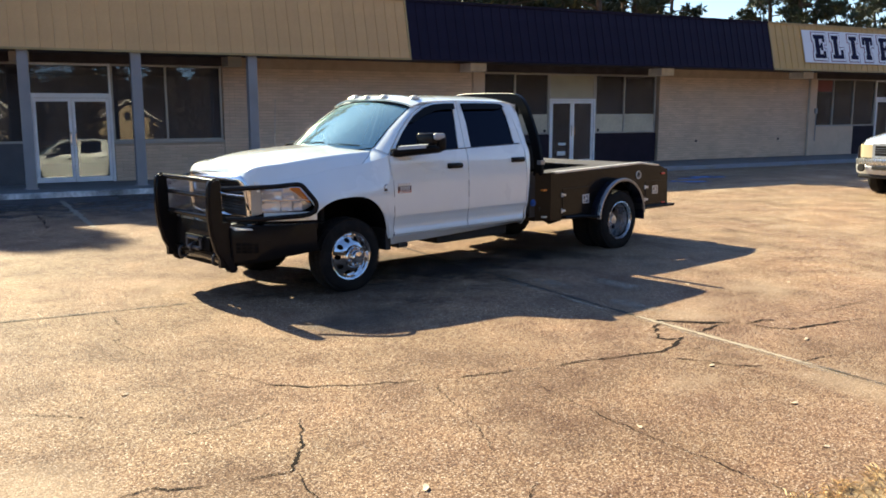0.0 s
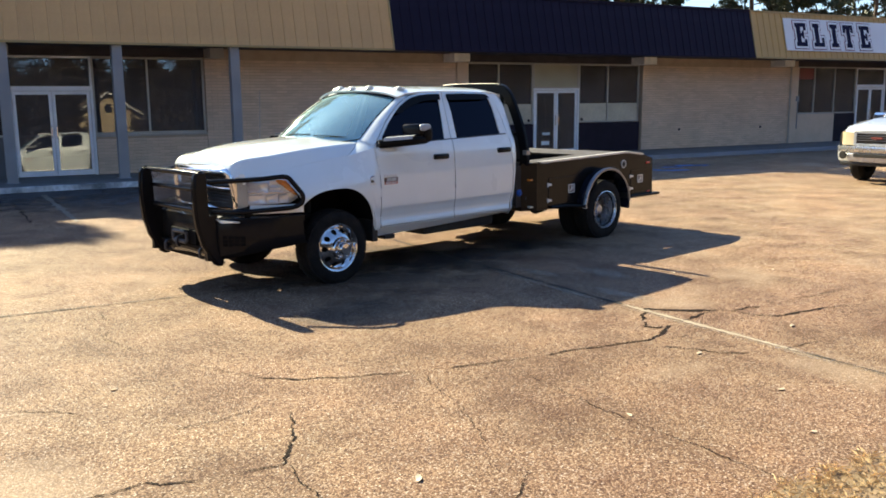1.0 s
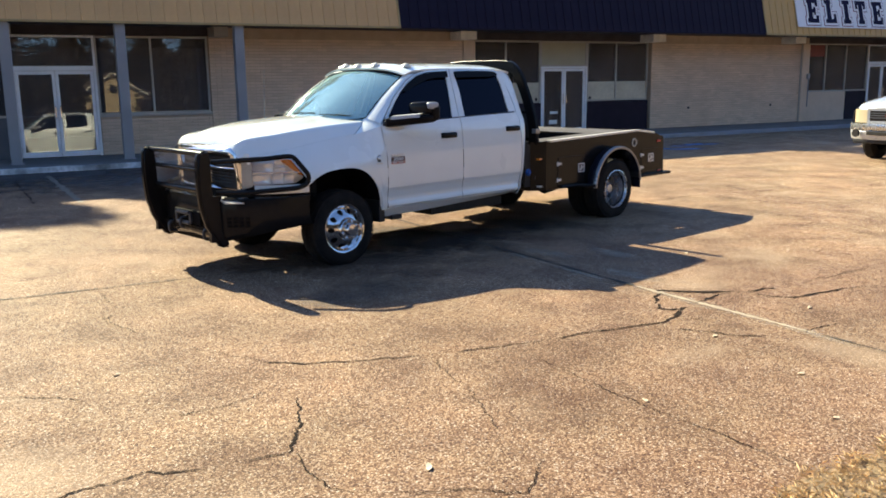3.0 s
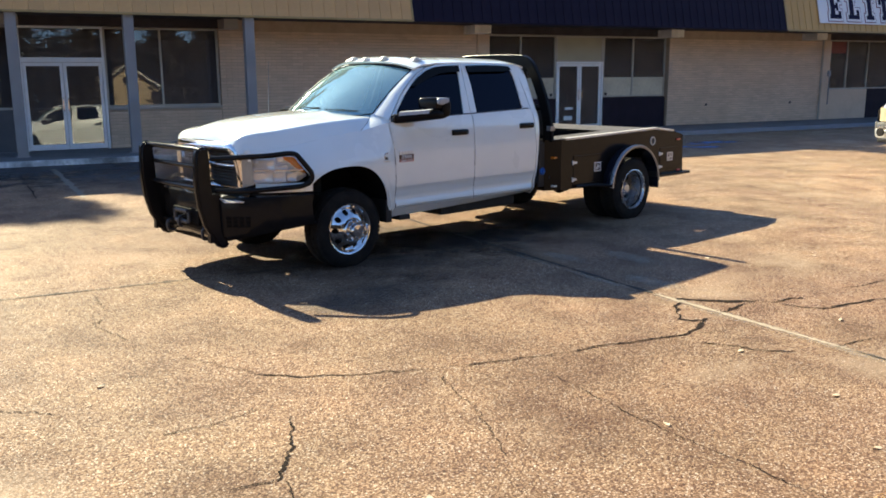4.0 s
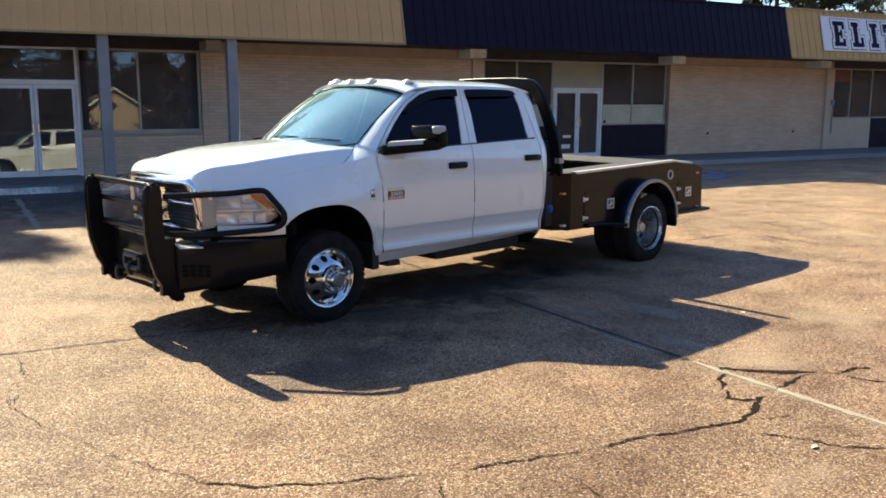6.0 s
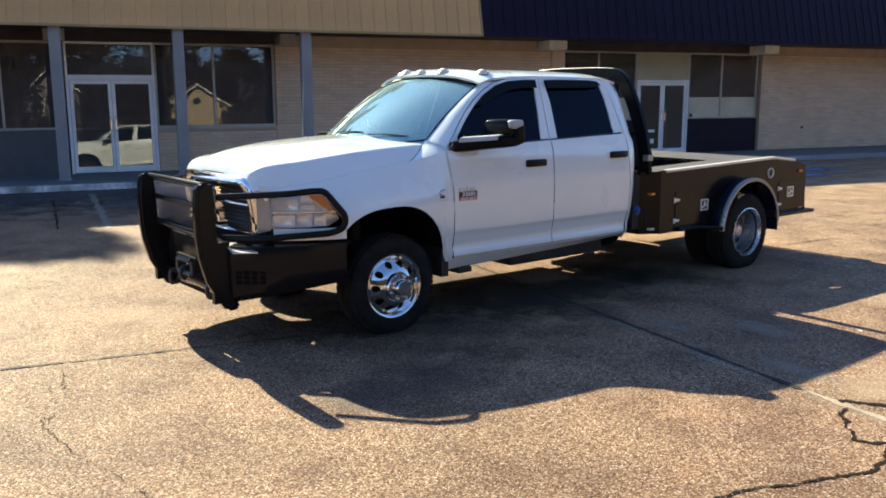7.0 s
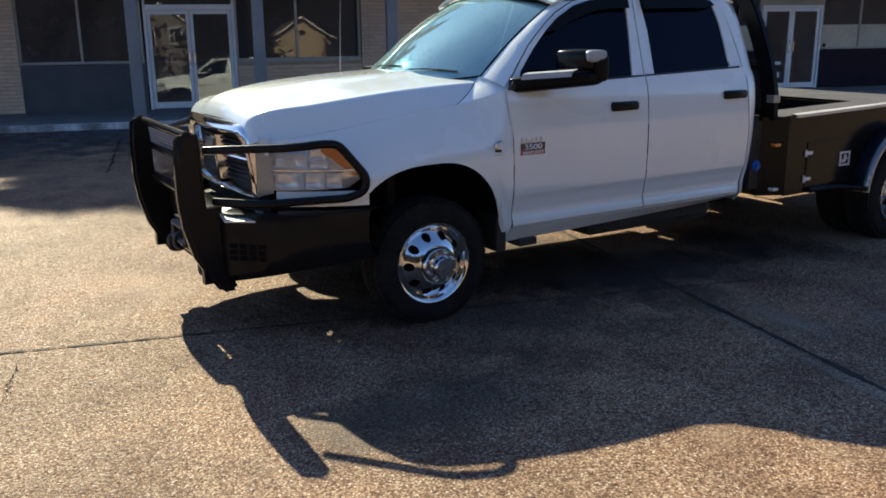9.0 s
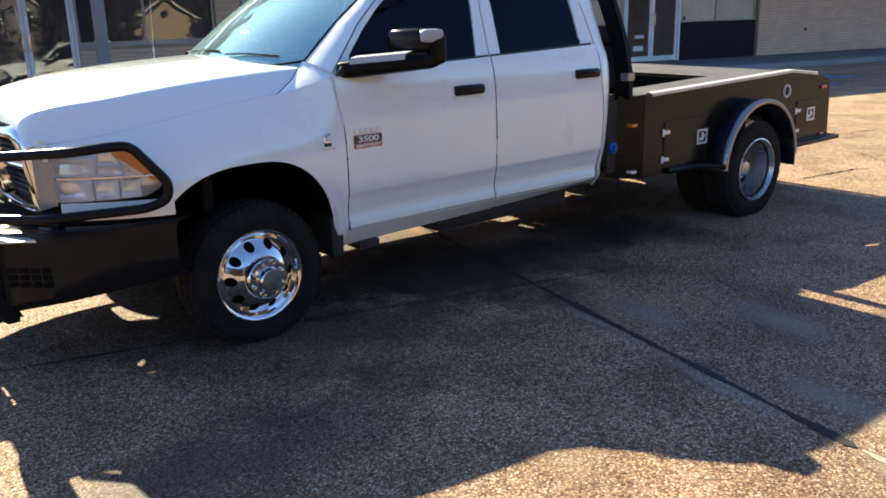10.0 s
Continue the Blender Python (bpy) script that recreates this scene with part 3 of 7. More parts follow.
# openings along the front: (u0, u1)
LEFT2, LEFT1, CENTRE, RIGHT = (-9.5, -3.12), (-2.55, 4.66), (12.72, 19.74), (27.62, 36.0)
for k, (a, b) in enumerate([(U0, LEFT2[0]), (LEFT2[1], LEFT1[0]), (LEFT1[1], CENTRE[0]), (CENTRE[1], RIGHT[0]), (RIGHT[1], U1)]):
    wall_piece("wall", a, b, 0, WALL_TOP, M["mortar"] if k < 4 else M["plaster"], 0.02, 0.25)
for a, b in (LEFT2, LEFT1, CENTRE, RIGHT):
    wall_piece("lintel", a, b, 2.99, WALL_TOP, M["soffit"], 0.03, 0.24)
# rooms behind the glass
wall_piece("back_wall", U0, U1, 0, WALL_TOP, M["inside"], 9.0, 9.2)
for a in (U0, 8.4, 23.6, U1 - 0.2):
    part("party_wall", boxed(a, a + 0.2, 0.26, 8.99, 0, WALL_TOP), M["inside"], shop)
part("floor", boxed(U0, U1, 0.02, 9.0, -0.02, 0.03), M["inside_floor"], shop)
part("ceiling", boxed(U0, U1, 0.26, 8.99, 3.02, 3.12), M["inside"], shop)
part("roof", boxed(U0, U1, TV + 0.1, 12.0, 4.3, 4.45), M["roofing"], shop)
for a in (U0, U1 - 0.2):
    part("gable_wall", boxed(a, a + 0.2, 0.27, 12.0, 3.21, 4.3), M["plaster"], shop)
part("rear_wall", boxed(U0, U1, 11.8, 12.0, 0, 4.3), M["plaster"], shop)
part("soffit", boxed(U0, U1, FV + 0.06, 0.26, 3.20, 3.26), M["soffit"], shop, "dark brown soffit under the fascia")


def fascia(u0, u1, mat, trim, label):
    """Sheet-metal mansard of upright pans with folded seams, each pan a piece."""
    f = part("fascia", boxed(u0, u1, FV + 0.10, FV + 0.14, FZ + 0.02, FZ + 0.16), trim, shop, label)
    n = round((u1 - u0) / 0.305)
    w = (u1 - u0) / n
    slope = Vector((0, TV - FV, TZ - FZ))
    nrm = Vector((0, -slope.z, slope.y)).normalized()
    bm = bmesh.new()
    a = [Vector((0.004, FV, FZ)), Vector((0.004, TV, TZ))]
    prof = [(-0.004, 0.0), (0.0, 0.015), (0.014, 0.015), (0.018, 0.001), (w * 0.5, -0.002), (w + 0.006, 0.0)]
    grid(bm, [[Vector((x, FV, FZ)) + nrm * h for x, h in prof], [Vector((x, TV, TZ)) + nrm * h for x, h in prof]])
    pan = mesh_of(bm, "pan", mat)
    for i in range(n):
        ob = new("pan", pan)
        ob.parent = f
        ob.location = (u0 + i * w, 0, 0)
    part("drip_edge", boxed(u0, u1, FV - 0.03, FV + 0.10, FZ - 0.035, FZ + 0.015), trim, f)
    part("coping", boxed(u0, u1, TV - 0.04, TV + 0.14, TZ - 0.01, TZ + 0.05), trim, f)
    return f


fascia(U0, 9.40, M["gold"], M["gold_trim"], "tan-gold standing seam metal fascia")
fascia(9.42, 23.34, M["navy"], M["navy"], "navy blue standing seam metal fascia")
fascia(23.36, U1, M["gold_deep"], M["gold_trim"], "gold standing seam metal fascia behind a sign")
for u in (9.40, 23.36):
    slope = Vector((0, TV - FV, TZ - FZ))
    part("end_cap", plate(bmesh.new(), [(u - 0.02, FV - 0.03, FZ - 0.03), (u - 0.02, TV - 0.03, TZ + 0.02), (u - 0.02, TV + 0.05, TZ + 0.02), (u - 0.02, FV + 0.08, FZ - 0.03)], (0.04, 0, 0)), M["gold_trim"], shop)

# beams under the soffit and posts at the kerb side
for a, b in ((-0.40, 0.02), (4.66, 5.02), (11.85, 12.40), (19.20, 19.75), (26.05, 26.60), (33.1, 33.65), (-6.0, -5.6)):
    part("beam", boxed(a, b, -0.66, 0.0, 2.95, 3.19, 0.008), M["beam"] if a > 10 else M["frame_tan"], shop, "painted beam end under the soffit")
for a in (-5.05, -0.28, 2.14, 4.93):
    p = part("post", boxed(a, a + 0.23, -1.60, -1.38, 0.04, 3.19, 0.01), M["post"], shop, "grey painted steel post")
    part("base_plate", boxed(a - 0.04, a + 0.27, -1.64, -1.34, 0.036, 0.05), M["post"], p)

# pilasters of the brick piers
part("pilaster", boxed(12.30, 12.70, -0.05, 0.02, 0.03, 2.95), M["plaster"], shop)
part("pilaster", boxed(27.22, 27.60, -0.06, 0.02, 0.03, 2.95), M["plaster"], shop)
part("conduit", tube(bmesh.new(), [(27.17, -0.035, 0.04), (27.17, -0.035, 3.1)], 0.03), M["frame_tan"], shop)
part("downpipe", tube(bmesh.new(), [(27.55, -0.10, 0.60), (27.55, -0.10, 1.75)], 0.02), M["post"], shop)
part("meter_box", boxed(27.47, 27.60, -0.14, -0.06, 1.65, 1.85, 0.01), M["post"], shop)
for u in (21.45, 25.6):
    part("wall_outlet", boxed(u, u + 0.09, -0.02, 0.02, 0.67, 0.75, 0.008), M["soffit"], shop)


def bars(bm, us, zs, u0, u1, z0, z1, v, w=0.05, d=0.09):
    """Frame bars at the given uprights and rails."""
    for u in us:
        box(bm, u - w / 2, u + w / 2, v - d / 2, v + d / 2, z0, z1)
    for z in zs:
        box(bm, u0, u1, v - d / 2 + 0.002, v + d / 2 - 0.002, z - w / 2, z + w / 2)
    return bm


def ring(u0, u1, z0, z1, w, v, d):
    """A flat rectangular frame, w wide and d deep."""
    out = [(u0, v - d / 2, z0), (u1, v - d / 2, z0), (u1, v - d / 2, z1), (u0, v - d / 2, z1)]
    inn = [(u0 + w, v - d / 2, z0 + w), (u1 - w, v - d / 2, z0 + w), (u1 - w, v - d / 2, z1 - w), (u0 + w, v - d / 2, z1 - w)]
    return plate(bmesh.new(), out, (0, d, 0), [inn])


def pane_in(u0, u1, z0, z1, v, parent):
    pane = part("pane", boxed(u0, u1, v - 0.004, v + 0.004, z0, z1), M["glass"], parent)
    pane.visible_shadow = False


def window(u0, u1, z0, z1, mullions, mat, v=0.1):
    w = part("window", ring(u0, u1, z0, z1, 0.05, v, 0.09), mat, shop)
    for u in mullions:
        part("mullion", boxed(u - 0.025, u + 0.025, v - 0.043, v + 0.043, z0 + 0.05, z1 - 0.05, 0.003), mat, w)
    us = [u0, *mullions, u1]
    for a, b in zip(us, us[1:]):
        pane_in(a + 0.02, b - 0.02, z0 + 0.02, z1 - 0.02, v, w)
    return w


def double_door(u0, u1, z0, z1, mat, v=0.08, bars_at=()):
    """Two glazed aluminium leaves in a frame."""
    y = v - 0.06
    f = part("door", plate(bmesh.new(), [(u0, y, z0), (u0 + 0.06, y, z0), (u0 + 0.06, y, z1 - 0.06), (u1 - 0.06, y, z1 - 0.06), (u1 - 0.06, y, z0), (u1, y, z0), (u1, y, z1), (u0, y, z1)], (0, 0.12, 0)), mat, shop, "white aluminium glazed double door, closed")
    mid = (u0 + u1) / 2
    for a, b, h in ((u0 + 0.07, mid - 0.006, 1), (mid + 0.006, u1 - 0.07, -1)):
        y = v - 0.025
        out = [(a, y, z0 + 0.02), (b, y, z0 + 0.02), (b, y, z1 - 0.07), (a, y, z1 - 0.07)]
        inn = [(a + 0.07, y, z0 + 0.15), (b - 0.07, y, z0 + 0.15), (b - 0.07, y, z1 - 0.15), (a + 0.07, y, z1 - 0.15)]
        part("door_leaf", plate(bmesh.new(), out, (0, 0.05, 0), [inn]), mat, f)
        pane_in(a + 0.07, b - 0.07, z0 + 0.15, z1 - 0.15, v, f)
        for z in bars_at:
            part("push_bar", boxed(a + 0.071, b - 0.071, v + 0.02, v + 0.045, z - 0.018, z + 0.018, 0.004), mat, f)
        x = b - 0.05 if h > 0 else a + 0.05
        part("pull_handle", tube(bmesh.new(), rounded_path([(x, v - 0.02, z0 + 0.95), (x, v - 0.09, z0 + 0.95), (x, v - 0.09, z0 + 1.25), (x, v - 0.02, z0 + 1.25)], 0.03), 0.012, 8), M["alloy"], f)
    return f


ZF = 0.03
# left shop
double_door(-0.03, 1.86, ZF, 2.19, M["frame"], bars_at=(1.04,))
window(-0.03, 1.86, 2.19, 2.97, [], M["frame"])
window(1.86, 2.40, 1.04, 2.97, [], M["frame_tan"])
window(2.40, 4.64, 1.04, 2.97, [3.20], M["frame_tan"])
part("window_sill", boxed(1.86, 4.66, -0.03, 0.2, 0.98, 1.04, 0.006), M["frame_tan"], shop)
window(-2.55, -0.08, 1.03, 2.97, [-1.33], M["frame_tan"])
part("spandrel_panel", boxed(-2.55, -0.06, 0.04, 0.2, 0.03, 1.02), M["panel_slate"], shop, "dark slate panel under the shop window")
window(LEFT2[0], LEFT2[1] - 0.02, 1.03, 2.97, [-4.35, -5.6, -6.9, -8.2], M["frame_tan"])
part("spandrel_panel", boxed(LEFT2[0], LEFT2[1], 0.04, 0.2, 0.03, 1.02), M["panel_slate"], shop)
# middle shop
for u0, u1, mull in ((12.72, 15.20, [13.90]), (17.05, 19.66, [18.28])):
    window(u0, u1, 1.04, 2.97, mull, M["frame_tan"], 0.14)
    us = [u0, *mull, u1]
    for a, b in zip(us, us[1:]):
        part("window_film", boxed(a + 0.03, b - 0.03, 0.125, 0.131, 1.07, 1.67), M["blind"], shop, "cream film on the lower window")
    part("spandrel_panel", boxed(u0, u1, 0.06, 0.2, 0.03, 1.02), M["panel_navy"], shop, "dark navy panel under the shop window")
double_door(15.21, 17.04, ZF, 2.17, M["frame"], 0.12)
window(15.21, 17.04, 2.17, 2.97, [], M["frame_tan"], 0.14)
part("transom_panel", boxed(15.26, 16.99, 0.115, 0.121, 2.22, 2.92), M["board"], shop, "cream board in the transom")
part("notice", boxed(15.60, 15.90, 0.111, 0.114, 0.66, 0.74), M["paper"], shop)
part("notice", boxed(15.56, 15.88, 0.111, 0.114, 0.33, 0.46), M["paper"], shop)
for u in (15.05, 17.2):
    part("alarm_plate", lathe(bmesh.new(), [(0.0, -0.01), (0.05, -0.01), (0.05, 0.0)], 14, "y", (u, 0.115, 1.14)), M["panel_navy"], shop)
# right shop
window(27.66, 31.2, 1.16, 2.99, [28.68, 29.88], M["frame_tan"])
part("spandrel_wall", boxed(27.62, 29.9, 0.02, 0.2, 0.03, 1.15), M["plaster"], shop)
part("spandrel_panel", boxed(29.9, 31.2, 0.04, 0.2, 0.03, 1.15), M["panel_navy"], shop)
double_door(31.22, 33.05, ZF, 2.25, M["frame"], bars_at=(1.10, 1.50))
window(31.22, 33.05, 2.25, 2.97, [], M["frame"])
window(33.05, 36.0, 1.16, 2.99, [34.5], M["frame_tan"])
part("spandrel_wall", boxed(33.05, 36.0, 0.02, 0.2, 0.03, 1.15), M["plaster"], shop)
part("poster", boxed(27.78, 28.62, 0.086, 0.090, 2.50, 2.93), M["red_poster"], shop, "red poster on the window")

# sidewalk with its kerb
bm = bmesh.new()
box(bm, U0, U1, -2.70, 0.02, -0.10, 0.035, 0.012)
sidewalk = part("sidewalk", bm, M["walk"])
sidewalk.matrix_world = SHOP
tagged(sidewalk, "grey concrete sidewalk along the shop fronts", "sidewalk", kind="structure")
for u_from, u_to, paint, label in ((U0, 8.0, "kerb_white", "worn white painted concrete kerb"), (8.0, U1, "kerb", "blue-grey painted concrete kerb")):
    bm = bmesh.new()
    a = u_from
    while a < u_to - 0.01:
        b = min(u_to, a + 3.04)
        box(bm, a + 0.005, b, -2.86, -2.703, -0.10, 0.055 + 0.006 * random.random(), 0.012)
        a = b
    kerb = part("kerb", bm, M[paint])
    kerb.matrix_world = SHOP
    tagged(kerb, label, "kerb", kind="structure")

# ---- the white truck: x runs from its front axle to its tail, y to its right, z up ----
truck = thing("pickup_truck", "white crew cab pickup truck with black grille guard and skirted flatbed", "truck")
SIDE_Z = [0.43, 0.50, 0.545, 0.57, 0.612, 0.728, 0.738, 0.95, 1.15, 1.30, 1.38, 1.45]
SIDE_Y = [0.905, 0.950, 0.978, 0.975, 0.962, 0.982, 0.988, 0.993, 0.986, 0.972, 0.955, 0.925]


def half_width(x, z):
    y = along(SIDE_Z, SIDE_Y, z)
    if x < -0.25:
        y -= 0.33 * ((-x - 0.25) / 0.7) ** 2.2
    flare = 0.022 * smoothstep(0.30, 0.0, abs(math.hypot(x - 0.06, z - 0.42) - 0.60) - 0.04) * smoothstep(0.75, 0.3, abs(x - 0.06))
    return y + flare


def belt(x):
    return 1.388 + 0.0285 * x


def tumble(z):
    """Half width of the cab above the belt."""
    return 0.935 - 0.40 * (z - 1.40)


def arch(x):
    """Edge of the front wheel opening, or none outside it."""
    half, p = (0.465, 2.3) if x > 0.06 else (0.58, 2.8)
    t = abs(x - 0.06) / half
    return 0.43 + 0.568 * (1 - t ** p) ** (1 / p) if t < 1 else 0.43


HOOD_X = [-0.955, -0.935, -0.88, -0.78, -0.60, -0.40, -0.15, 0.10, 0.34, 0.50]
HOOD_W = [0.630, 0.650, 0.685, 0.740, 0.795, 0.825, 0.85, 0.86, 0.865, 0.865]
HOOD_E = [1.145, 1.160, 1.168, 1.178, 1.198, 1.232, 1.275, 1.308, 1.328, 1.338]
HOOD_C = [1.262, 1.325, 1.367, 1.404, 1.438, 1.460, 1.479, 1.492, 1.502, 1.506]


def hood_curve(ys, x):
    """A smooth run through the hood's stations."""
    w = 0.14 * smoothstep(-0.95, -0.65, x)
    return sum(along(HOOD_X, ys, x + w * k / 6) for k in range(-6, 7)) / 13


def hood_point(x, t):
    """t from -1 (driver's edge) to 1: a raised middle, a flat, a crease and a steep shoulder."""
    w, e, c = hood_curve(HOOD_W, x), hood_curve(HOOD_E, x), hood_curve(HOOD_C, x)
    crease = 0.63 + 0.08 * smoothstep(-0.55, -0.90, x)
    fall = along([0, 0.28, 0.44, 0.83, 0.87, 0.90, 0.93, 0.965, 1.0], [1.0, 0.985, lerp(0.90, crease, 0.15), crease + 0.04, crease + 0.01, crease * 0.83, crease * 0.58, crease * 0.29, 0.0], abs(t))
    return Vector((x - 0.02 * (1 - t * t) * smoothstep(-0.5, -0.95, x), t * w, e + (c - e) * fall))


def hood_end(t):
    """Rear edge of the hood: along the windscreen, rounded forwards at the corners."""
    a = abs(t)
    return along([0, 0.3, 0.6, 0.86, 0.93, 0.98, 1.0], [0.268, 0.298, 0.382, 0.484, 0.405, 0.315, 0.27], a)


def skin(rows, t=0.012, offset=-1):
    return grid(bmesh.new(), rows)


def both(fn):
    """Calls fn for the driver's side (-1) and the other (1)."""
    for s in (-1, 1):
        fn(s)


# hood
HOOD_T = sorted({round(k * v, 4) for k in (-1, 1) for v in (0, 0.1, 0.2, 0.28, 0.33, 0.38, 0.44, 0.52, 0.60, 0.70, 0.78, 0.83, 0.85, 0.87, 0.885, 0.90, 0.915, 0.93, 0.95, 0.975, 1.0)})
rows = []
for i in range(33):
    rows.append([hood_point(lerp(-0.955, hood_end(t), (i / 32) ** 1.3), t) for t in HOOD_T])
hood = part("hood", skin(rows), M["white"], truck, smooth=40)
solid(facing(hood, (0, 0, 1)), 0.012, -1)


def fender(s):
    rows = []
    n = 46
    for i in range(n + 1):
        x = lerp(-0.885, 0.604, i / n)
        if x < -0.42:
            zb = along([-0.885, -0.80, -0.62, -0.54, -0.42], [1.105, 1.122, 1.150, 1.145, 0.945], x)
        else:
            zb = max(arch(x), along([-0.42, -0.41, -0.38], [0.945, 0.60, 0.43], x))
        zt = hood_curve(HOOD_E, x) - 0.001 if x < 0.27 else along([0.27, 0.40, 0.604], [1.318, 1.350, 1.402], x)
        wt = hood_curve(HOOD_W, x) + 0.0015 if x < 0.27 else along([0.27, 0.40, 0.604], [0.866, 0.90, 0.940], x)
        col = []
        for j in range(19):
            z = lerp(zb, zt, 1 - (1 - j / 18) ** 1.25)
            y = half_width(x, z)
            k = min(1, max(0, (zt - z) / 0.34))
            y = lerp(min(wt, y), y, 1 - (1 - k) ** 2)
            col.append((x, s * y, z))
        rows.append(col)
    f = part("fender", skin(rows), M["white"], truck, smooth=45)
    solid(facing(f, (0, s, 0)), 0.012, -1)
    # strip below the headlamp
    rows = [[(x, s * (half_width(x, 0.86) - 0.004), z) for z in (0.80, 0.84, 0.885)] for x in np.linspace(-0.86, -0.40, 14)]
    solid(facing(part("lower_fender", skin(rows), M["white"], f), (0, s, 0)), 0.01, -1)
    # nose beside the grille, above the lamp
    rows = [[(lerp(-0.925, -0.882, k), s * lerp(0.630, half_width(-0.882, z) - 0.004, k), z) for k in (0, 0.4, 0.8, 1)] for z in (1.088, 1.12, 1.16, 1.19)]
    part("fender_nose", skin(rows), M["white"], f, smooth=45)
    # wheel well
    rows = []
    for k in range(21):
        x = lerp(-0.44, 0.555, k / 20)
        z = arch(min(max(x, -0.439), 0.544)) + 0.03
        rows.append([(x, s * 0.965, z - 0.02), (x, s * 0.80, z), (x, s * 0.30, z)])
    part("wheel_well", skin(rows), M["well"], f)
    part("inner_wing", boxed(-0.44, 0.56, *sorted((s * 0.44, s * 0.46)), 0.45, 1.04), M["well"], f)
    part("mud_flap", boxed(0.50, 0.575, s * 0.72 if s > 0 else -0.965, s * 0.965 if s > 0 else -0.72, 0.385, 0.62, 0.008), M["black_matt"], f, "black rubber mud flap")


both(fender)

# cowl between hood, fenders and windscreen
rows = []
for i in range(17):
    t = lerp(-0.86, 0.86, i / 16)
    a = hood_point(hood_end(t), t)
    u = t / 0.86
    ws = Vector((0.50 - 0.21 * (1 - u * u), 0.750 * u, 1.476 + 0.040 * (1 - u * u)))
    rows.append([a + Vector((-0.01, 0, -0.016)), a.lerp(ws, 0.5) + Vector((0, 0, -0.040)), ws + Vector((-0.04, 0, -0.045))])
part("cowl", skin(rows), M["black_matt"], truck, smooth=40)


def cowl_side(s):
    rows = []
    for i in range(9):
        k = i / 8
        x = lerp(0.275, 0.604, k)
        out = Vector((x, s * along([0.27, 0.40, 0.604], [0.866, 0.90, 0.940], x), along([0.27, 0.40, 0.604], [1.317, 1.349, 1.401], x)))
        t = lerp(1, 0.86, min(1, k / 0.8))
        inn = hood_point(hood_end(t), s * t) + Vector((0.006, 0, -0.002))
        inn = inn.lerp(Vector((0.505, s * 0.752, 1.476)), smoothstep(0.7, 1, k))
        rows.append([out, out.lerp(inn, 0.35) + Vector((0, 0, 0.014 * k)), out.lerp(inn, 0.7) + Vector((0, 0, 0.010 * k)), inn])
    part("cowl_corner", skin(rows), M["white"], truck, smooth=50)


both(cowl_side)


# windscreen with its pillars and roof
def ws_point(u, v):
    """u across, -1 to 1; v up, 0 to 1."""
    w = lerp(0.750, 0.675, v)
    x0, x1 = 0.52 - 0.23 * (1 - u * u), 1.11 - 0.10 * (1 - u * u)
    z0, z1 = 1.476 + 0.040 * (1 - u * u), 1.910 + 0.065 * (1 - u * u)
    return Vector((lerp(x0, x1, v) - 0.02 * math.sin(math.pi * v), u * w, lerp(z0, z1, v) + 0.012 * math.sin(math.pi * v)))


rows = [[ws_point(lerp(-1, 1, j / 16), i / 10) for j in range(17)] for i in range(-1, 11)]
screen = part("windscreen", skin(rows), M["car_glass"], truck, "clear windscreen reflecting the sky", smooth=60)
edge = [ws_point(-1, i / 10) for i in range(11)] + [ws_point(lerp(-1, 1, i / 10), 1) for i in range(1, 11)] + [ws_point(1, 1 - i / 10) for i in range(1, 11)] + [ws_point(lerp(1, -1, i / 10), -0.08) for i in range(1, 10)]
part("seal", tube(bmesh.new(), edge, 0.007, 6, closed=True), M["well"], screen)

FRAME_F = [(0.585, 1.410), (0.833, 1.661), (0.98, 1.778), (1.10, 1.858), (1.261, 1.931), (1.45, 1.968), (1.795, 1.985)]


def pillar(s):
    rows = []
    for i, (x, z) in enumerate(FRAME_F[:5]):
        v = [0.0, 0.43, 0.70, 0.89, 1.0][i]
        a = ws_point(s, v)
        b = Vector((x - 0.008, s * (tumble(z) + 0.002), z + 0.006))
        rows.append([a, a.lerp(b, 0.5) + Vector((-0.012, s * 0.012, 0.006)), b])
    part("windscreen_pillar", skin(rows), M["white"], truck, smooth=60)


both(pillar)


def roof_point(x, u):
    """u across from -1 to 1."""
    rail = along([1.06, 1.22, 1.45, 1.75, 2.2, 2.60, 2.74, 2.81], [1.912, 1.965, 1.985, 1.992, 1.990, 1.978, 1.962, 1.94], x)
    crown = 0.045 * smoothstep(0.95, 1.35, x)
    w = tumble(rail) + 0.003
    x += -0.10 * (1 - u * u) * smoothstep(1.5, 1.06, x)
    k = 1 - abs(u) ** 3.5
    return Vector((x, u * w, rail + (crown + 0.045 * smoothstep(1.45, 1.06, x)) * k + 0.02 * k))


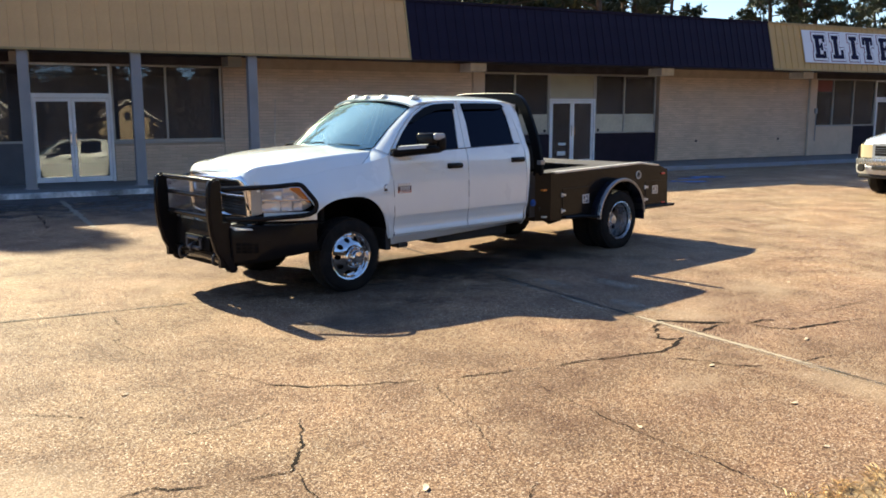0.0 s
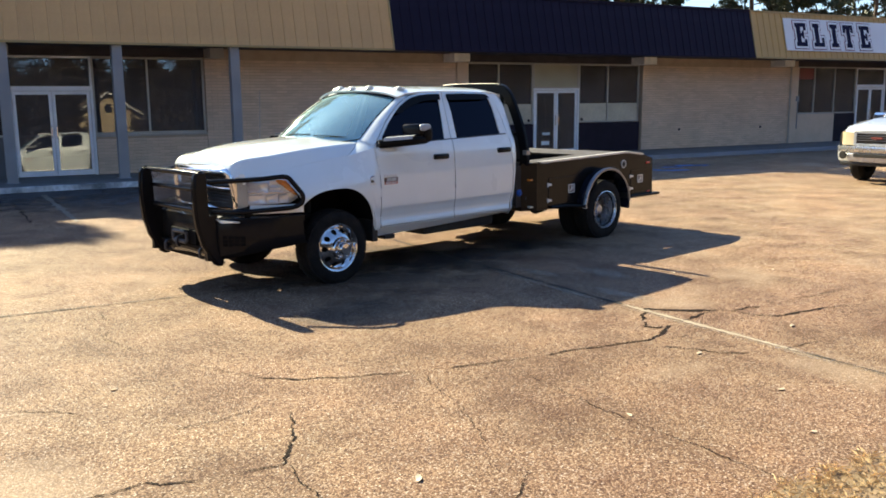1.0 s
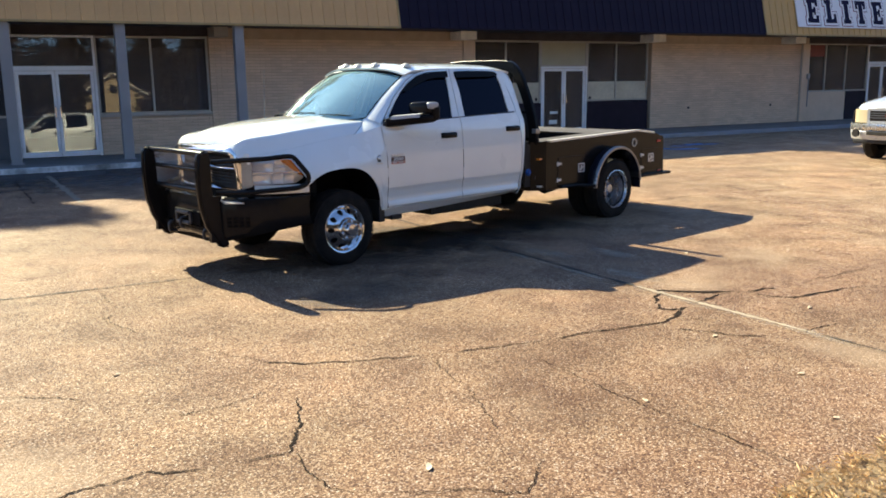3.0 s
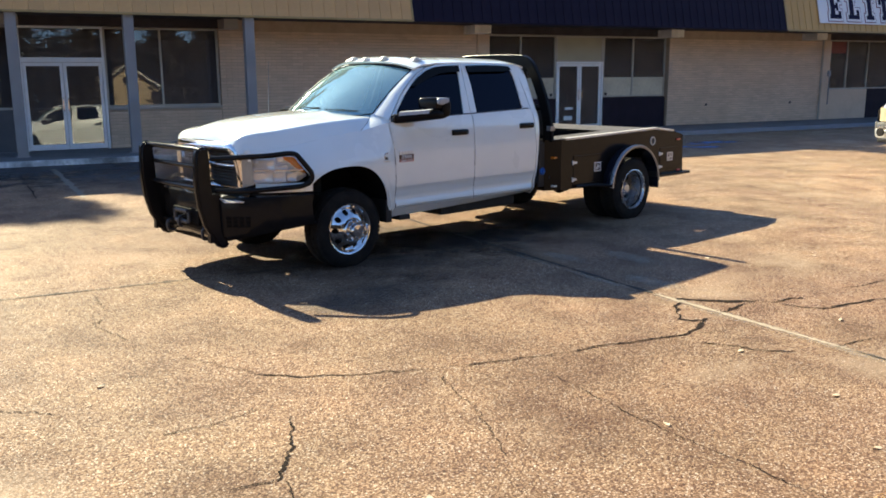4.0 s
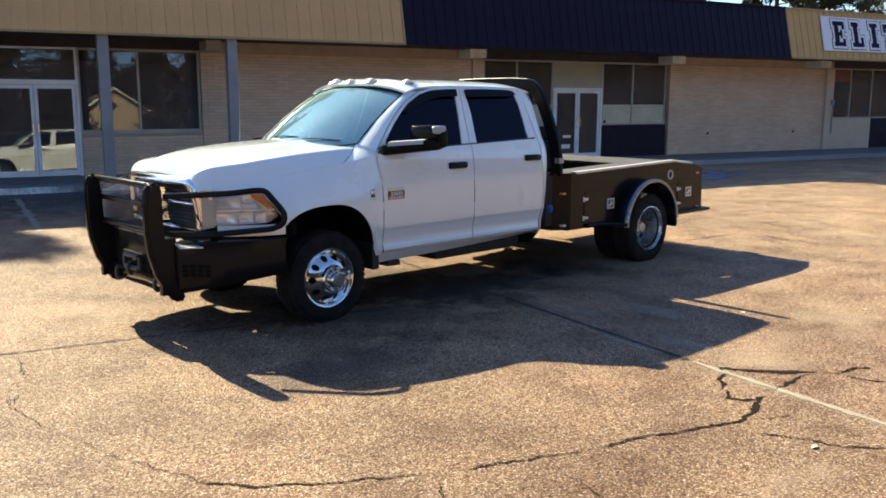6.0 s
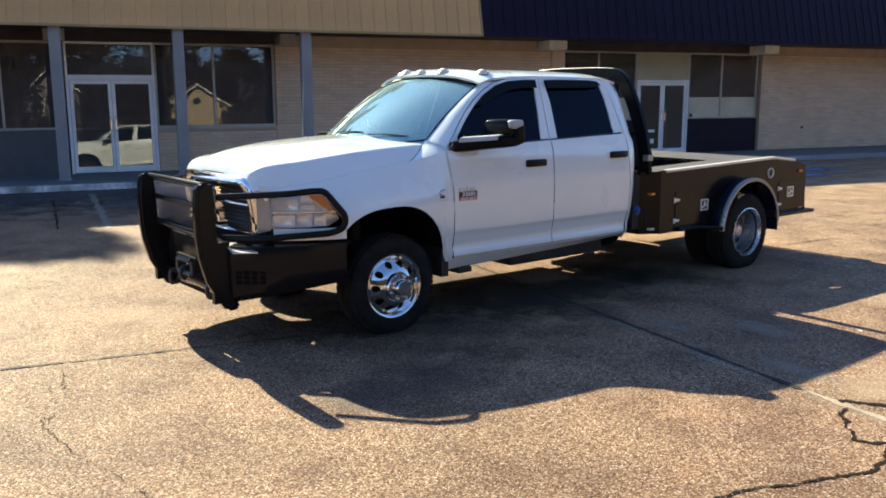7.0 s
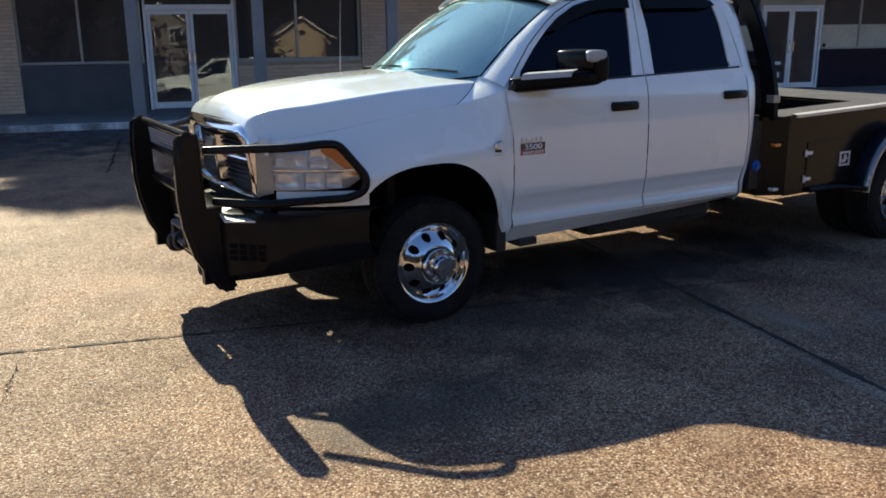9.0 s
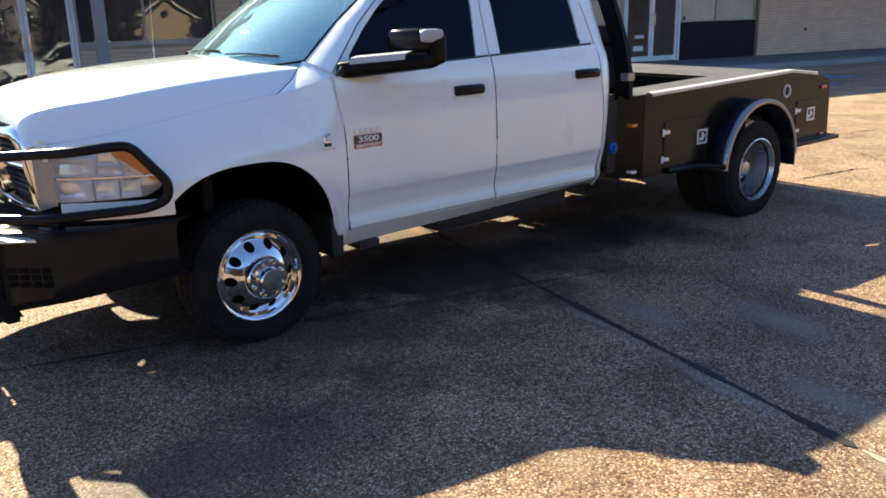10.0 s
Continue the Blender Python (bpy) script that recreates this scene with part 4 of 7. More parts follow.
rows = [[roof_point(lerp(1.10, 2.81, i / 24), lerp(-1, 1, j / 28)) for j in range(29)] for i in range(25)]
roof = part("roof", skin(rows), M["white"], truck, smooth=50)
solid(facing(roof, (0, 0, 1)), 0.02, -1)
for x, y in ((1.205, -0.57), (1.085, -0.26), (1.065, 0.0), (1.085, 0.26), (1.205, 0.57)):
    rp = roof_point(x + 0.06, y / 0.70)
    rows = []
    for i in range(7):
        k = i / 6
        h = 0.042 * math.sin(math.pi * min(1, k * 1.25) ** 0.8) if k < 0.8 else 0.042 * math.sin(math.pi * 0.8)* (1 - (k - 0.8) * 4)
        rows.append([Vector((rp.x - 0.045 + 0.13 * k, rp.y + 0.055 * math.cos(a) * (0.6 + 0.4 * math.sin(math.pi * k)), rp.z - 0.008 + max(0.004, h) * math.sin(a) + 0.012 * k)) for a in np.linspace(0, math.pi, 9)])
    part("clearance_lamp", skin(rows), M["marker"], roof, "pale frosted clearance lamp", smooth=60)


# doors
DOOR_Z = (0.53, 0.545, 0.57, 0.59, 0.612, 0.65, 0.69, 0.728, 0.735, 0.75, 0.80, 0.90, 1.0, 1.1, 1.2, 1.26, 1.32, 1.36, 1.385, 1.4)


def door_lower(x0, x1, s, n=18):
    rows = []
    for i in range(n + 1):
        u = i / n
        col = []
        for z in DOOR_Z:
            if z > 1.2:
                z = lerp(1.2, belt(lerp(x0(1.4), x1(1.4), u)), (z - 1.2) / 0.2)
            x = lerp(x0(z), x1(z), u)
            col.append((x, s * half_width(max(x, 0), z), z))
        rows.append(col)
    return rows


def upper_frame(outline, hole, s):
    """The flat frame round a side window, leaning in with the cab."""
    place = lambda p, d=0.0: Vector((p[0], s * (tumble(p[1]) - d), p[1]))
    return plate(bmesh.new(), [place(p) for p in outline], (0, -s * 0.03, 0), [[place(p) for p in hole]]), place


WIN_F = [(0.70, 1.425), (0.72, 1.50), (0.86, 1.64), (0.985, 1.745), (1.10, 1.825), (1.252, 1.900), (1.40, 1.936), (1.56, 1.948), (1.735, 1.952), (1.705, 1.74), (1.645, 1.440)]
WIN_R = [(1.845, 1.447), (1.873, 1.744), (1.862, 1.950), (2.10, 1.955), (2.42, 1.952), (2.529, 1.945), (2.579, 1.905), (2.606, 1.798), (2.612, 1.65), (2.607, 1.516), (2.62, 1.488), (2.60, 1.470)]
FRAME_R = [(1.754, 1.437), (1.806, 1.985), (2.20, 1.985), (2.54, 1.982), (2.64, 1.948), (2.685, 1.84), (2.715, 1.66), (2.737, 1.49), (2.738, 1.463)]


def mirror(s, door):
    """Towing mirror: black head over a full-width arm, with a grey band between."""
    bm = plate(bmesh.new(), [(0.590, s * 0.945, 1.398), (0.80, s * 0.945, 1.400), (0.80, s * 0.945, 1.46), (0.70, s * 0.945, 1.475), (0.62, s * 0.945, 1.45)], (0, s * 0.02, 0))
    m = part("mirror", bm, M["black_matt"], door, "black folding towing mirror with a grey band")

    def block(name, x0, x1, y0, y1, z0, z1, mat, lean=0.0):
        rows = []
        for k, (f, g) in enumerate(((0.0, 0.62), (0.05, 0.86), (0.16, 0.97), (0.5, 1.0), (0.84, 0.97), (0.95, 0.86), (1.0, 0.62))):
            ring = []
            for a in np.linspace(0, 2 * math.pi, 24, endpoint=False):
                c, d = math.cos(a), math.sin(a)
                px = (x0 + x1) / 2 + (x1 - x0) / 2 * g * math.copysign(abs(c) ** 0.5, c) + lean * f
                pz = (z0 + z1) / 2 + (z1 - z0) / 2 * g * math.copysign(abs(d) ** 0.5, d)
                ring.append((px, s * lerp(y0, y1, f), pz))
            rows.append(ring)
        bm = grid(bmesh.new(), rows, closed=True)
        bmesh.ops.holes_fill(bm, edges=[e for e in bm.edges if e.is_boundary])
        return part(name, bm, mat, m, smooth=50)

    rows = []
    for f, g in ((0.0, 0.9), (0.04, 1.0), (0.3, 1.0), (0.6, 1.0), (0.9, 1.0), (0.97, 0.85), (1.0, 0.5)):
        x0, x1, z0, z1 = lerp(0.60, 0.91, f), lerp(0.80, 1.105, f), lerp(1.375, 1.425, f), lerp(1.475, 1.507, f)
        rows.append([((x0 + x1) / 2 + (x1 - x0) / 2 * g * math.copysign(abs(math.cos(a)) ** 0.5, math.cos(a)), s * lerp(0.93, 1.265, f), (z0 + z1) / 2 + (z1 - z0) / 2 * g * math.copysign(abs(math.sin(a)) ** 0.5, math.sin(a))) for a in np.linspace(0, 2 * math.pi, 24, endpoint=False)])
    bm = grid(bmesh.new(), rows, closed=True)
    bmesh.ops.holes_fill(bm, edges=[e for e in bm.edges if e.is_boundary])
    part("mirror_arm", bm, M["rack"], m, smooth=50)
    rows = []
    for f in (0.0, 0.5, 1.0):
        x, y, z = lerp(0.652, 0.862, f), lerp(1.00, 1.225, f), lerp(1.458, 1.480, f)
        rows.append([(x, s * y, z), (x + 0.008, s * y, z + 0.034), (x + 0.05, s * y, z + 0.044), (x + 0.16, s * y, z + 0.042), (x + 0.165, s * y, z)])
    part("mirror_band", grid(bmesh.new(), rows), M["mirror_grey"], m, "light grey band", smooth=30)
    block("mirror_head", 0.89, 1.045, 1.005, 1.250, 1.506, 1.640, M["black"], 0.06)
    block("mirror_post", 1.015, 1.125, 1.185, 1.272, 1.44, 1.615, M["rack"], 0.0)
    block("mirror_cap", 0.955, 1.095, 1.217, 1.272, 1.562, 1.634, M["mirror_grey"], 0.01)
    part("mirror_pane", boxed(1.095, 1.101, *sorted((s * 1.02, s * 1.225)), 1.525, 1.612, 0.003), M["chrome"], m)
    return m


def doors(s):
    x0 = lambda z: 0.612 - 0.035 * smoothstep(1.05, 1.36, z)
    bm, place = upper_frame([(0.587, 1.404)] + FRAME_F[1:] + [(1.744, belt(1.744))], WIN_F, s)
    grid(bm, door_lower(x0, lambda z: 1.738 + 0.006 * smoothstep(0.6, 1.4, z), s))
    d = part("front_door", bm, M["white"], truck, smooth=35)
    part("window", plate(bmesh.new(), [place(p, 0.014) for p in WIN_F], (0, -s * 0.005, 0)), M["car_glass_dark"], d, "dark tinted side window, closed")
    vis = [(0.985, 1.742), (1.10, 1.832), (1.252, 1.907), (1.40, 1.943), (1.56, 1.955), (1.738, 1.959), (1.732, 1.890), (1.56, 1.888), (1.42, 1.872), (1.29, 1.835), (1.16, 1.793), (1.07, 1.752)]
    part("vent_visor", plate(bmesh.new(), [place(p, -0.016) for p in vis], (0, s * 0.010, 0)), M["rack"], d, "smoked vent visor")
    part("belt_strip", tube(bmesh.new(), [(0.66, s * (tumble(1.41) + 0.002), 1.412), (1.735, s * (tumble(belt(1.73)) + 0.002), belt(1.735) + 0.003)], 0.009, 6), M["black_matt"], d)
    handle(1.515, 1.252, s, d)
    m = mirror(s, d)
    if s > 0:
        # folded back along the door
        m.matrix_basis = Matrix.Translation((0.72, 1.09, 0)) @ Matrix.Rotation(radians(-60), 4, "Z") @ Matrix.Translation((-0.72, -0.97, 0))
    bm, place = upper_frame(FRAME_R, WIN_R, s)
    grid(bm, door_lower(lambda z: 1.746 + 0.006 * smoothstep(0.6, 1.4, z), lambda z: along([0.53, 0.75, 1.0, 1.463], [2.705, 2.75, 2.765, 2.738], z), s))
    d = part("rear_door", bm, M["white"], truck, smooth=35)
    part("window", plate(bmesh.new(), [place(p, 0.014) for p in WIN_R], (0, -s * 0.005, 0)), M["car_glass_dark"], d, "dark tinted side window, closed")
    vis = [(1.858, 1.957), (2.10, 1.962), (2.43, 1.958), (2.535, 1.948), (2.575, 1.912), (2.45, 1.893), (2.10, 1.890), (1.868, 1.885)]
    part("vent_visor", plate(bmesh.new(), [place(p, -0.016) for p in vis], (0, s * 0.010, 0)), M["rack"], d, "smoked vent visor")
    part("belt_strip", tube(bmesh.new(), [(1.758, s * (tumble(1.437) + 0.002), 1.441), (2.70, s * (tumble(1.465) + 0.002), 1.470)], 0.009, 6), M["black_matt"], d)
    handle(2.59, 1.278, s, d)
    # sill and rear corner of the cab
    rows = [[(x, s * half_width(max(x, 0), z), z + 0.065 * max(0, (x - 0.6) / 2.2) ** 1.4 * (0.522 - z) / 0.092) for z in (0.43, 0.45, 0.48, 0.505, 0.522)] for x in np.linspace(0.606, 2.71, 12)]
    solid(facing(part("sill", skin(rows), M["white"], truck, smooth=40), (0, s, 0)), 0.01, -1)
    rows = []
    for z in list(np.linspace(0.47, 1.46, 14)) + list(np.linspace(1.50, 1.955, 9)):
        xe = along([0.47, 0.75, 1.0, 1.463, 1.49, 1.66, 1.84, 1.94], [2.715, 2.757, 2.772, 2.745, 2.742, 2.722, 2.687, 2.64], z)
        xr = along([0.47, 0.60, 1.2, 1.6, 1.8, 1.9, 1.95], [2.765, 2.815, 2.872, 2.870, 2.862, 2.838, 2.79], z)
        y = half_width(2, z) if z < 1.45 else tumble(z)
        if z > 1.38:
            y = lerp(half_width(2, min(z, 1.45)), tumble(z), smoothstep(1.38, 1.47, z))
        rows.append([(xe, s * y, z), (lerp(xe, xr, 0.55), s * (y - 0.006), z), (xr - 0.006, s * (y - 0.03), z), (xr, s * (y - 0.07), z), (xr + 0.006, s * (y - 0.25), z), (xr + 0.006, 0, z)])
    part("cab_corner", skin(rows), M["white"], truck, smooth=50)


def handle(x, z, s, door):
    """Black pull handle in its dished seat."""
    y = half_width(x, z)
    rows = []
    for k, g in ((-1, 0.25), (-0.985, 0.6), (-0.94, 0.88), (-0.85, 1.0), (0, 1.0), (0.85, 1.0), (0.94, 0.88), (0.985, 0.6), (1, 0.25)):
        rows.append([(x + 0.012 + 0.118 * k, s * (y - 0.002 + 0.032 * g * max(0, math.sin(a)) ** 0.6), z + 0.031 * g * math.copysign(abs(math.cos(a)) ** 0.7, math.cos(a))) for a in np.linspace(0, math.pi, 11)])
    part("handle", skin(rows), M["black"], door, "black door handle", smooth=60)


both(doors)
part("rear_window", boxed(2.874, 2.884, -0.62, 0.62, 1.46, 1.80, 0.003), M["car_glass_dark"], truck)
# cab floor, dash and seats, dim behind the glass
part("cab_floor", boxed(0.62, 2.80, -0.90, 0.90, 0.50, 0.56), M["seat"], truck)
part("dashboard", boxed(0.50, 0.95, -0.74, 0.74, 1.10, 1.45, 0.05), M["dash"], truck)
part("firewall", boxed(0.59, 0.64, -0.84, 0.84, 0.45, 1.34), M["well"], truck)
part("papers", boxed(0.52, 0.92, -0.72, -0.34, 1.452, 1.458, 0, Matrix.Rotation(radians(-2), 4, "Z")), M["paper"], truck, "white papers on the dashboard")
part("papers", boxed(0.45, 0.80, -0.30, 0.10, 1.448, 1.452, 0, Matrix.Rotation(radians(5), 4, "Z")), M["paper"], truck, "white papers on the dashboard")
for x in (1.35, 2.25):
    for y in (-0.42, 0.42):
        st = part("seat", boxed(x, x + 0.5, y - 0.26, y + 0.26, 0.80, 1.0, 0.05), M["seat"], truck)
        part("seat_back", boxed(x + 0.42, x + 0.56, y - 0.25, y + 0.25, 0.95, 1.58, 0.05), M["seat"], st)
        part("headrest", boxed(x + 0.45, x + 0.55, y - 0.13, y + 0.13, 1.60, 1.78, 0.04), M["seat"], st)
part("steering_wheel", lathe(bmesh.new(), [(0.185 + 0.015 * math.cos(a), 0.015 * math.sin(a)) for a in np.linspace(0, 2 * math.pi, 9)], 24, "x", (1.05, -0.40, 1.30)), M["black_matt"], truck)
part("antenna", tube(bmesh.new(), [(0.26, 0.80, 1.36), (0.29, 0.80, 2.02)], [0.004, 0.002], 6), M["fender"], truck, "thin whip antenna")
for y in (-0.33, 0.28):
    part("wiper", tube(bmesh.new(), [ws_point(y, 0.0) + Vector((-0.03, 0, 0.000)), ws_point(y - 0.2, 0.012) + Vector((-0.010, 0, 0.004)), ws_point(y - 0.48, 0.018) + Vector((-0.008, 0, 0.004))], 0.0045, 6), M["well"], truck)


# badges on the door and fender
def badges(s):
    y = half_width(0.75, 1.05) + 0.002
    yy = sorted((s * y, s * (y + 0.006)))
    b = part("badge", boxed(0.66, 0.85, *yy, 1.020, 1.066, 0.003), M["badge_dark"], truck, "dark brown and red model badge with chrome letters")
    part("badge_strip", boxed(0.66, 0.85, *yy, 0.992, 1.019, 0.003), M["badge_red"], b, "dark red strip")
    for i in range(5):
        part("badge_bar", boxed(0.663 + i * 0.038, 0.694 + i * 0.038, *sorted((s * y, s * (y + 0.009))), 1.075, 1.102, 0.004), M["stainless"], b, "chrome plate")
    yo = y + 0.006
    for text, size, z, mat in (("3500", 0.046, 1.0275, M["paper"]), ("HEAVY DUTY", 0.024, 0.998, M["paper"])):
        cu = bpy.data.curves.new("lettering", "FONT")
        cu.body, cu.size, cu.extrude, cu.align_x, cu.offset = text, size, 0.0015, "CENTER", 0.0012
        wide = Matrix.Diagonal((1.55 if text == "3500" else 1.12, 1, 1, 1))
        tmp = new("lettering", cu)
        dg = bpy.context.evaluated_depsgraph_get()
        me = bpy.data.meshes.new_from_object(tmp.evaluated_get(dg))
        bpy.data.objects.remove(tmp)
        me.materials.clear()
        me.materials.append(mat)
        ob = new("lettering", me)
        ob.parent = b
        turn = Matrix.Rotation(radians(0 if s < 0 else 180), 4, "Z") @ Matrix.Rotation(radians(90), 4, "X")
        ob.matrix_basis = Matrix.Translation((0.755, s * (yo + 0.001), z)) @ turn @ wide
    yf = half_width(0.47, 1.05) + 0.001
    yy = sorted((s * yf, s * (yf + 0.005)))
    e = part("engine_badge", tube(bmesh.new(), rounded_path([(0.50, s * (yf + 0.003), 1.098), (0.465, s * (yf + 0.003), 1.09), (0.455, s * (yf + 0.003), 1.055), (0.495, s * (yf + 0.003), 1.052)], 0.02), 0.006, 6), M["chrome"], truck, "small chrome engine badge", smooth=50)
    part("badge_block", boxed(0.46, 0.505, *yy, 1.030, 1.046, 0.002), M["black_matt"], e)
    part("badge_block", boxed(0.435, 0.53, *yy, 1.008, 1.019, 0.002), M["marker"], e)


both(badges)


# grille and headlamps
def front_x(y):
    """The front of the grille, bowed forwards in the middle."""
    return -0.945 - 0.055 * (1 - min(1, abs(y) / 0.62) ** 2)


def grille_ring(w, z0, z1, depth, top_w=None):
    top_w = top_w or w
    n = 14
    up = [(w, 0.15), (lerp(w, top_w, 0.5), 0.5), (top_w, 0.64), (top_w * 0.985, 0.79), (top_w * 0.945, 0.90), (top_w * 0.885, 0.97)]
    pts = [(lerp(-w, w, i / n) * 0.97, z0) for i in range(n + 1)] + [(y, lerp(z0, z1, k)) for y, k in up]
    pts += [(lerp(top_w, -top_w, i / n) * 0.81, z1) for i in range(n + 1)] + [(-y, lerp(z0, z1, k)) for y, k in reversed(up)]
    return [Vector((front_x(y) + depth + (1.0 - (z - 0.8) / 0.42) * 0.05, y, z)) for y, z in pts]


o = grille_ring(0.645, 0.80, 1.255, 0.03, 0.63)
i1 = grille_ring(0.625, 0.822, 1.238, -0.015, 0.61)
i1b = grille_ring(0.590, 0.836, 1.212, -0.032, 0.578)
i2 = grille_ring(0.540, 0.850, 1.185, -0.010, 0.528)
i3 = grille_ring(0.530, 0.860, 1.175, 0.05, 0.518)
grille = part("grille", grid(bmesh.new(), [o + o[:1], i1 + i1[:1], i1b + i1b[:1], i2 + i2[:1], i3 + i3[:1]]), M["chrome"], truck, "chrome cross-bar grille with black mesh", smooth=50)
bm = bmesh.new()
for z, h in ((1.04, 0.022),):
    rows = []
    for k in range(15):
        y = lerp(-0.54, 0.54, k / 14)
        x = front_x(y) + 0.062
        rows.append([(x + 0.03, y, z - h), (x - 0.02, y, z - h * 0.7), (x - 0.032, y, z), (x - 0.02, y, z + h * 0.7), (x + 0.03, y, z + h)])
    grid(bm, rows)
rows = []
for z in np.linspace(0.87, 1.145, 9):
    x = front_x(0) + 0.035 + (1.0 - (z - 0.8) / 0.42) * 0.05
    rows.append([(x + 0.03, -0.05, z), (x - 0.025, -0.035, z), (x - 0.038, 0, z), (x - 0.025, 0.035, z), (x + 0.03, 0.05, z)])
grid(bm, rows)
part("cross_bar", bm, M["chrome"], grille, smooth=50)
part("grille_emblem", boxed(front_x(0) - 0.015, front_x(0) + 0.02, -0.07, 0.07, 1.02, 1.13, 0.015), M["fender"], grille)
part("grille_back", boxed(-0.90, -0.86, -0.60, 0.60, 0.82, 1.19), M["under"], grille)
for zz in np.linspace(0.89, 1.13, 9):
    bm = bmesh.new()
    rows = [[(front_x(y) + 0.045 + (1.0 - (zz - 0.8) / 0.42) * 0.05 + d, y, zz + h) for d, h in ((0, -0.008), (-0.008, 0), (0, 0.008), (0.03, 0.008))] for y in np.linspace(-0.54, 0.54, 12)]
    part("grille_slat", grid(bm, rows), M["black_matt"], grille)
part("radiator_support", boxed(-0.86, -0.60, -0.62, 0.62, 0.55, 1.14), M["under"], truck)


def headlamp(s):
    """Wrap-round lamp: chrome bowls behind a clear lens, with an amber corner."""
    def at(x, z, d=0.0):
        return Vector((x, s * (half_width(x, 1.0) - 0.012 - d), z))

    def outline(x):
        zt = along([-0.875, -0.80, -0.60, -0.545, -0.42], [1.095, 1.115, 1.140, 1.135, 0.955], x)
        zb = along([-0.875, -0.80, -0.49, -0.42], [0.885, 0.878, 0.892, 0.935], x)
        return zb, zt

    xs = np.linspace(-0.875, -0.425, 20)
    lamp = part("headlamp", skin([[at(x, lerp(*outline(x), j / 8), 0.06 - 0.02 * math.sin(math.pi * j / 8)) for j in range(9)] for x in xs]), M["lamp_clear"], truck, "clear headlamp with chrome bowls and amber edge", smooth=40)
    lens = part("lens", skin([[at(x, lerp(*outline(x), j / 8), 0.004) for j in range(9)] for x in xs]), M["lamp_lens"], lamp, smooth=60)
    lens.visible_shadow = False
    # two rows of moulded bowls with a rib between
    for x0, x1, z0, z1, dip in ((-0.872, -0.705, 1.010, 1.100, 0.04), (-0.70, -0.60, 1.010, 1.055, 0.02), (-0.695, -0.615, 1.060, 1.125, 0.012),
                                (-0.868, -0.725, 0.892, 0.998, 0.04), (-0.72, -0.62, 0.895, 0.998, 0.03), (-0.615, -0.53, 0.900, 0.985, 0.02), (-0.59, -0.50, 0.99, 1.03, 0.01)):
        rows = []
        for i in range(9):
            u = i / 8
            x = lerp(x0, x1, u)
            rows.append([at(x, lerp(z0, z1, v), 0.016 + dip * (math.sin(math.pi * u ** 0.7) * math.sin(math.pi * v ** 0.8)) ** 0.6) for v in (0, 0.08, 0.2, 0.4, 0.6, 0.8, 0.92, 1)])
        part("bowl", skin(rows), M["lamp_clear"], lamp, smooth=50)
    part("rib", tube(bmesh.new(), [at(x, 1.004 - 0.01 * (x + 0.87), 0.016) for x in np.linspace(-0.872, -0.46, 9)], 0.006, 6), M["chrome"], lamp, smooth=50)
    part("side_reflector", skin([[at(lerp(a[0], b[0], k), lerp(a[1], b[1], k), 0.016) for k in (0, 0.5, 1)] for a, b in (((-0.640, 1.105), (-0.612, 1.105)), ((-0.575, 1.050), (-0.545, 1.050)), ((-0.530, 0.995), (-0.495, 0.995)))]), M["marker"], lamp, "pale inner reflector")
    top = [Vector((x, 0, z)) for x, z in ((-0.640, 1.128), (-0.575, 1.128), (-0.545, 1.122), (-0.44, 0.968))]
    low = [Vector((x, 0, z)) for x, z in ((-0.632, 1.105), (-0.580, 1.066), (-0.555, 1.042), (-0.475, 0.975))]
    part("amber_reflector", skin([[at(lerp(a.x, b.x, k), lerp(a.z, b.z, k), 0.014) for k in (0, 0.5, 1)] for a, b in zip(top, low)]), M["amber"], lamp, "narrow amber turn lens", smooth=50)
    # chrome bezel between lamp and grille
    rows = [[Vector((lerp(-0.935, -0.868, k), s * lerp(0.640, half_width(-0.868, 1.0) - 0.014, k), lerp(lerp(0.845, 0.875, k), lerp(1.125, 1.098, k), j / 5))) for k in (0, 0.5, 1)] for j in range(6)]
    part("bezel", skin(rows), M["fender"], lamp, "grey metal strip beside the grille", smooth=50)


both(headlamp)


# wheels
def holed_disc(bm, n, r0, r1, rc, rh, depth, cx, cz):
    """A ring with n round holes; depth(r) gives its dish."""
    k = 16
    for i in range(n):
        mid = 2 * math.pi * i / n
        half = math.pi / n
        edge, hole = [], []
        for j in range(k):
            a = 2 * math.pi * j / k + math.pi / 4
            c, d = math.cos(a), math.sin(a)
            m = max(abs(c), abs(d))
            edge.append((mid + half * c / m, lerp(r0, r1, (d / m + 1) / 2)))
            hole.append((mid + rh / rc * c, rc + rh * d))
        rings = []
        for f, extra in ((0, 0), (0.5, 0), (0.85, 0), (1, 0.0), (1, 1)):
            ring = []
            for (a0, q0), (a1, q1) in zip(edge, hole):
                a, q = lerp(a0, a1, f), lerp(q0, q1, f)
                ring.append(bm.verts.new((cx + math.cos(a) * q, depth(q) + 0.03 * extra * holed_disc.inward, cz + math.sin(a) * q)))
            rings.append(ring)
        for a, b in zip(rings, rings[1:]):
            for j in range(k):
                bm.faces.new((a[j], a[(j + 1) % k], b[(j + 1) % k], b[j]))
    bmesh.ops.remove_doubles(bm, verts=bm.verts[:], dist=0.0008)


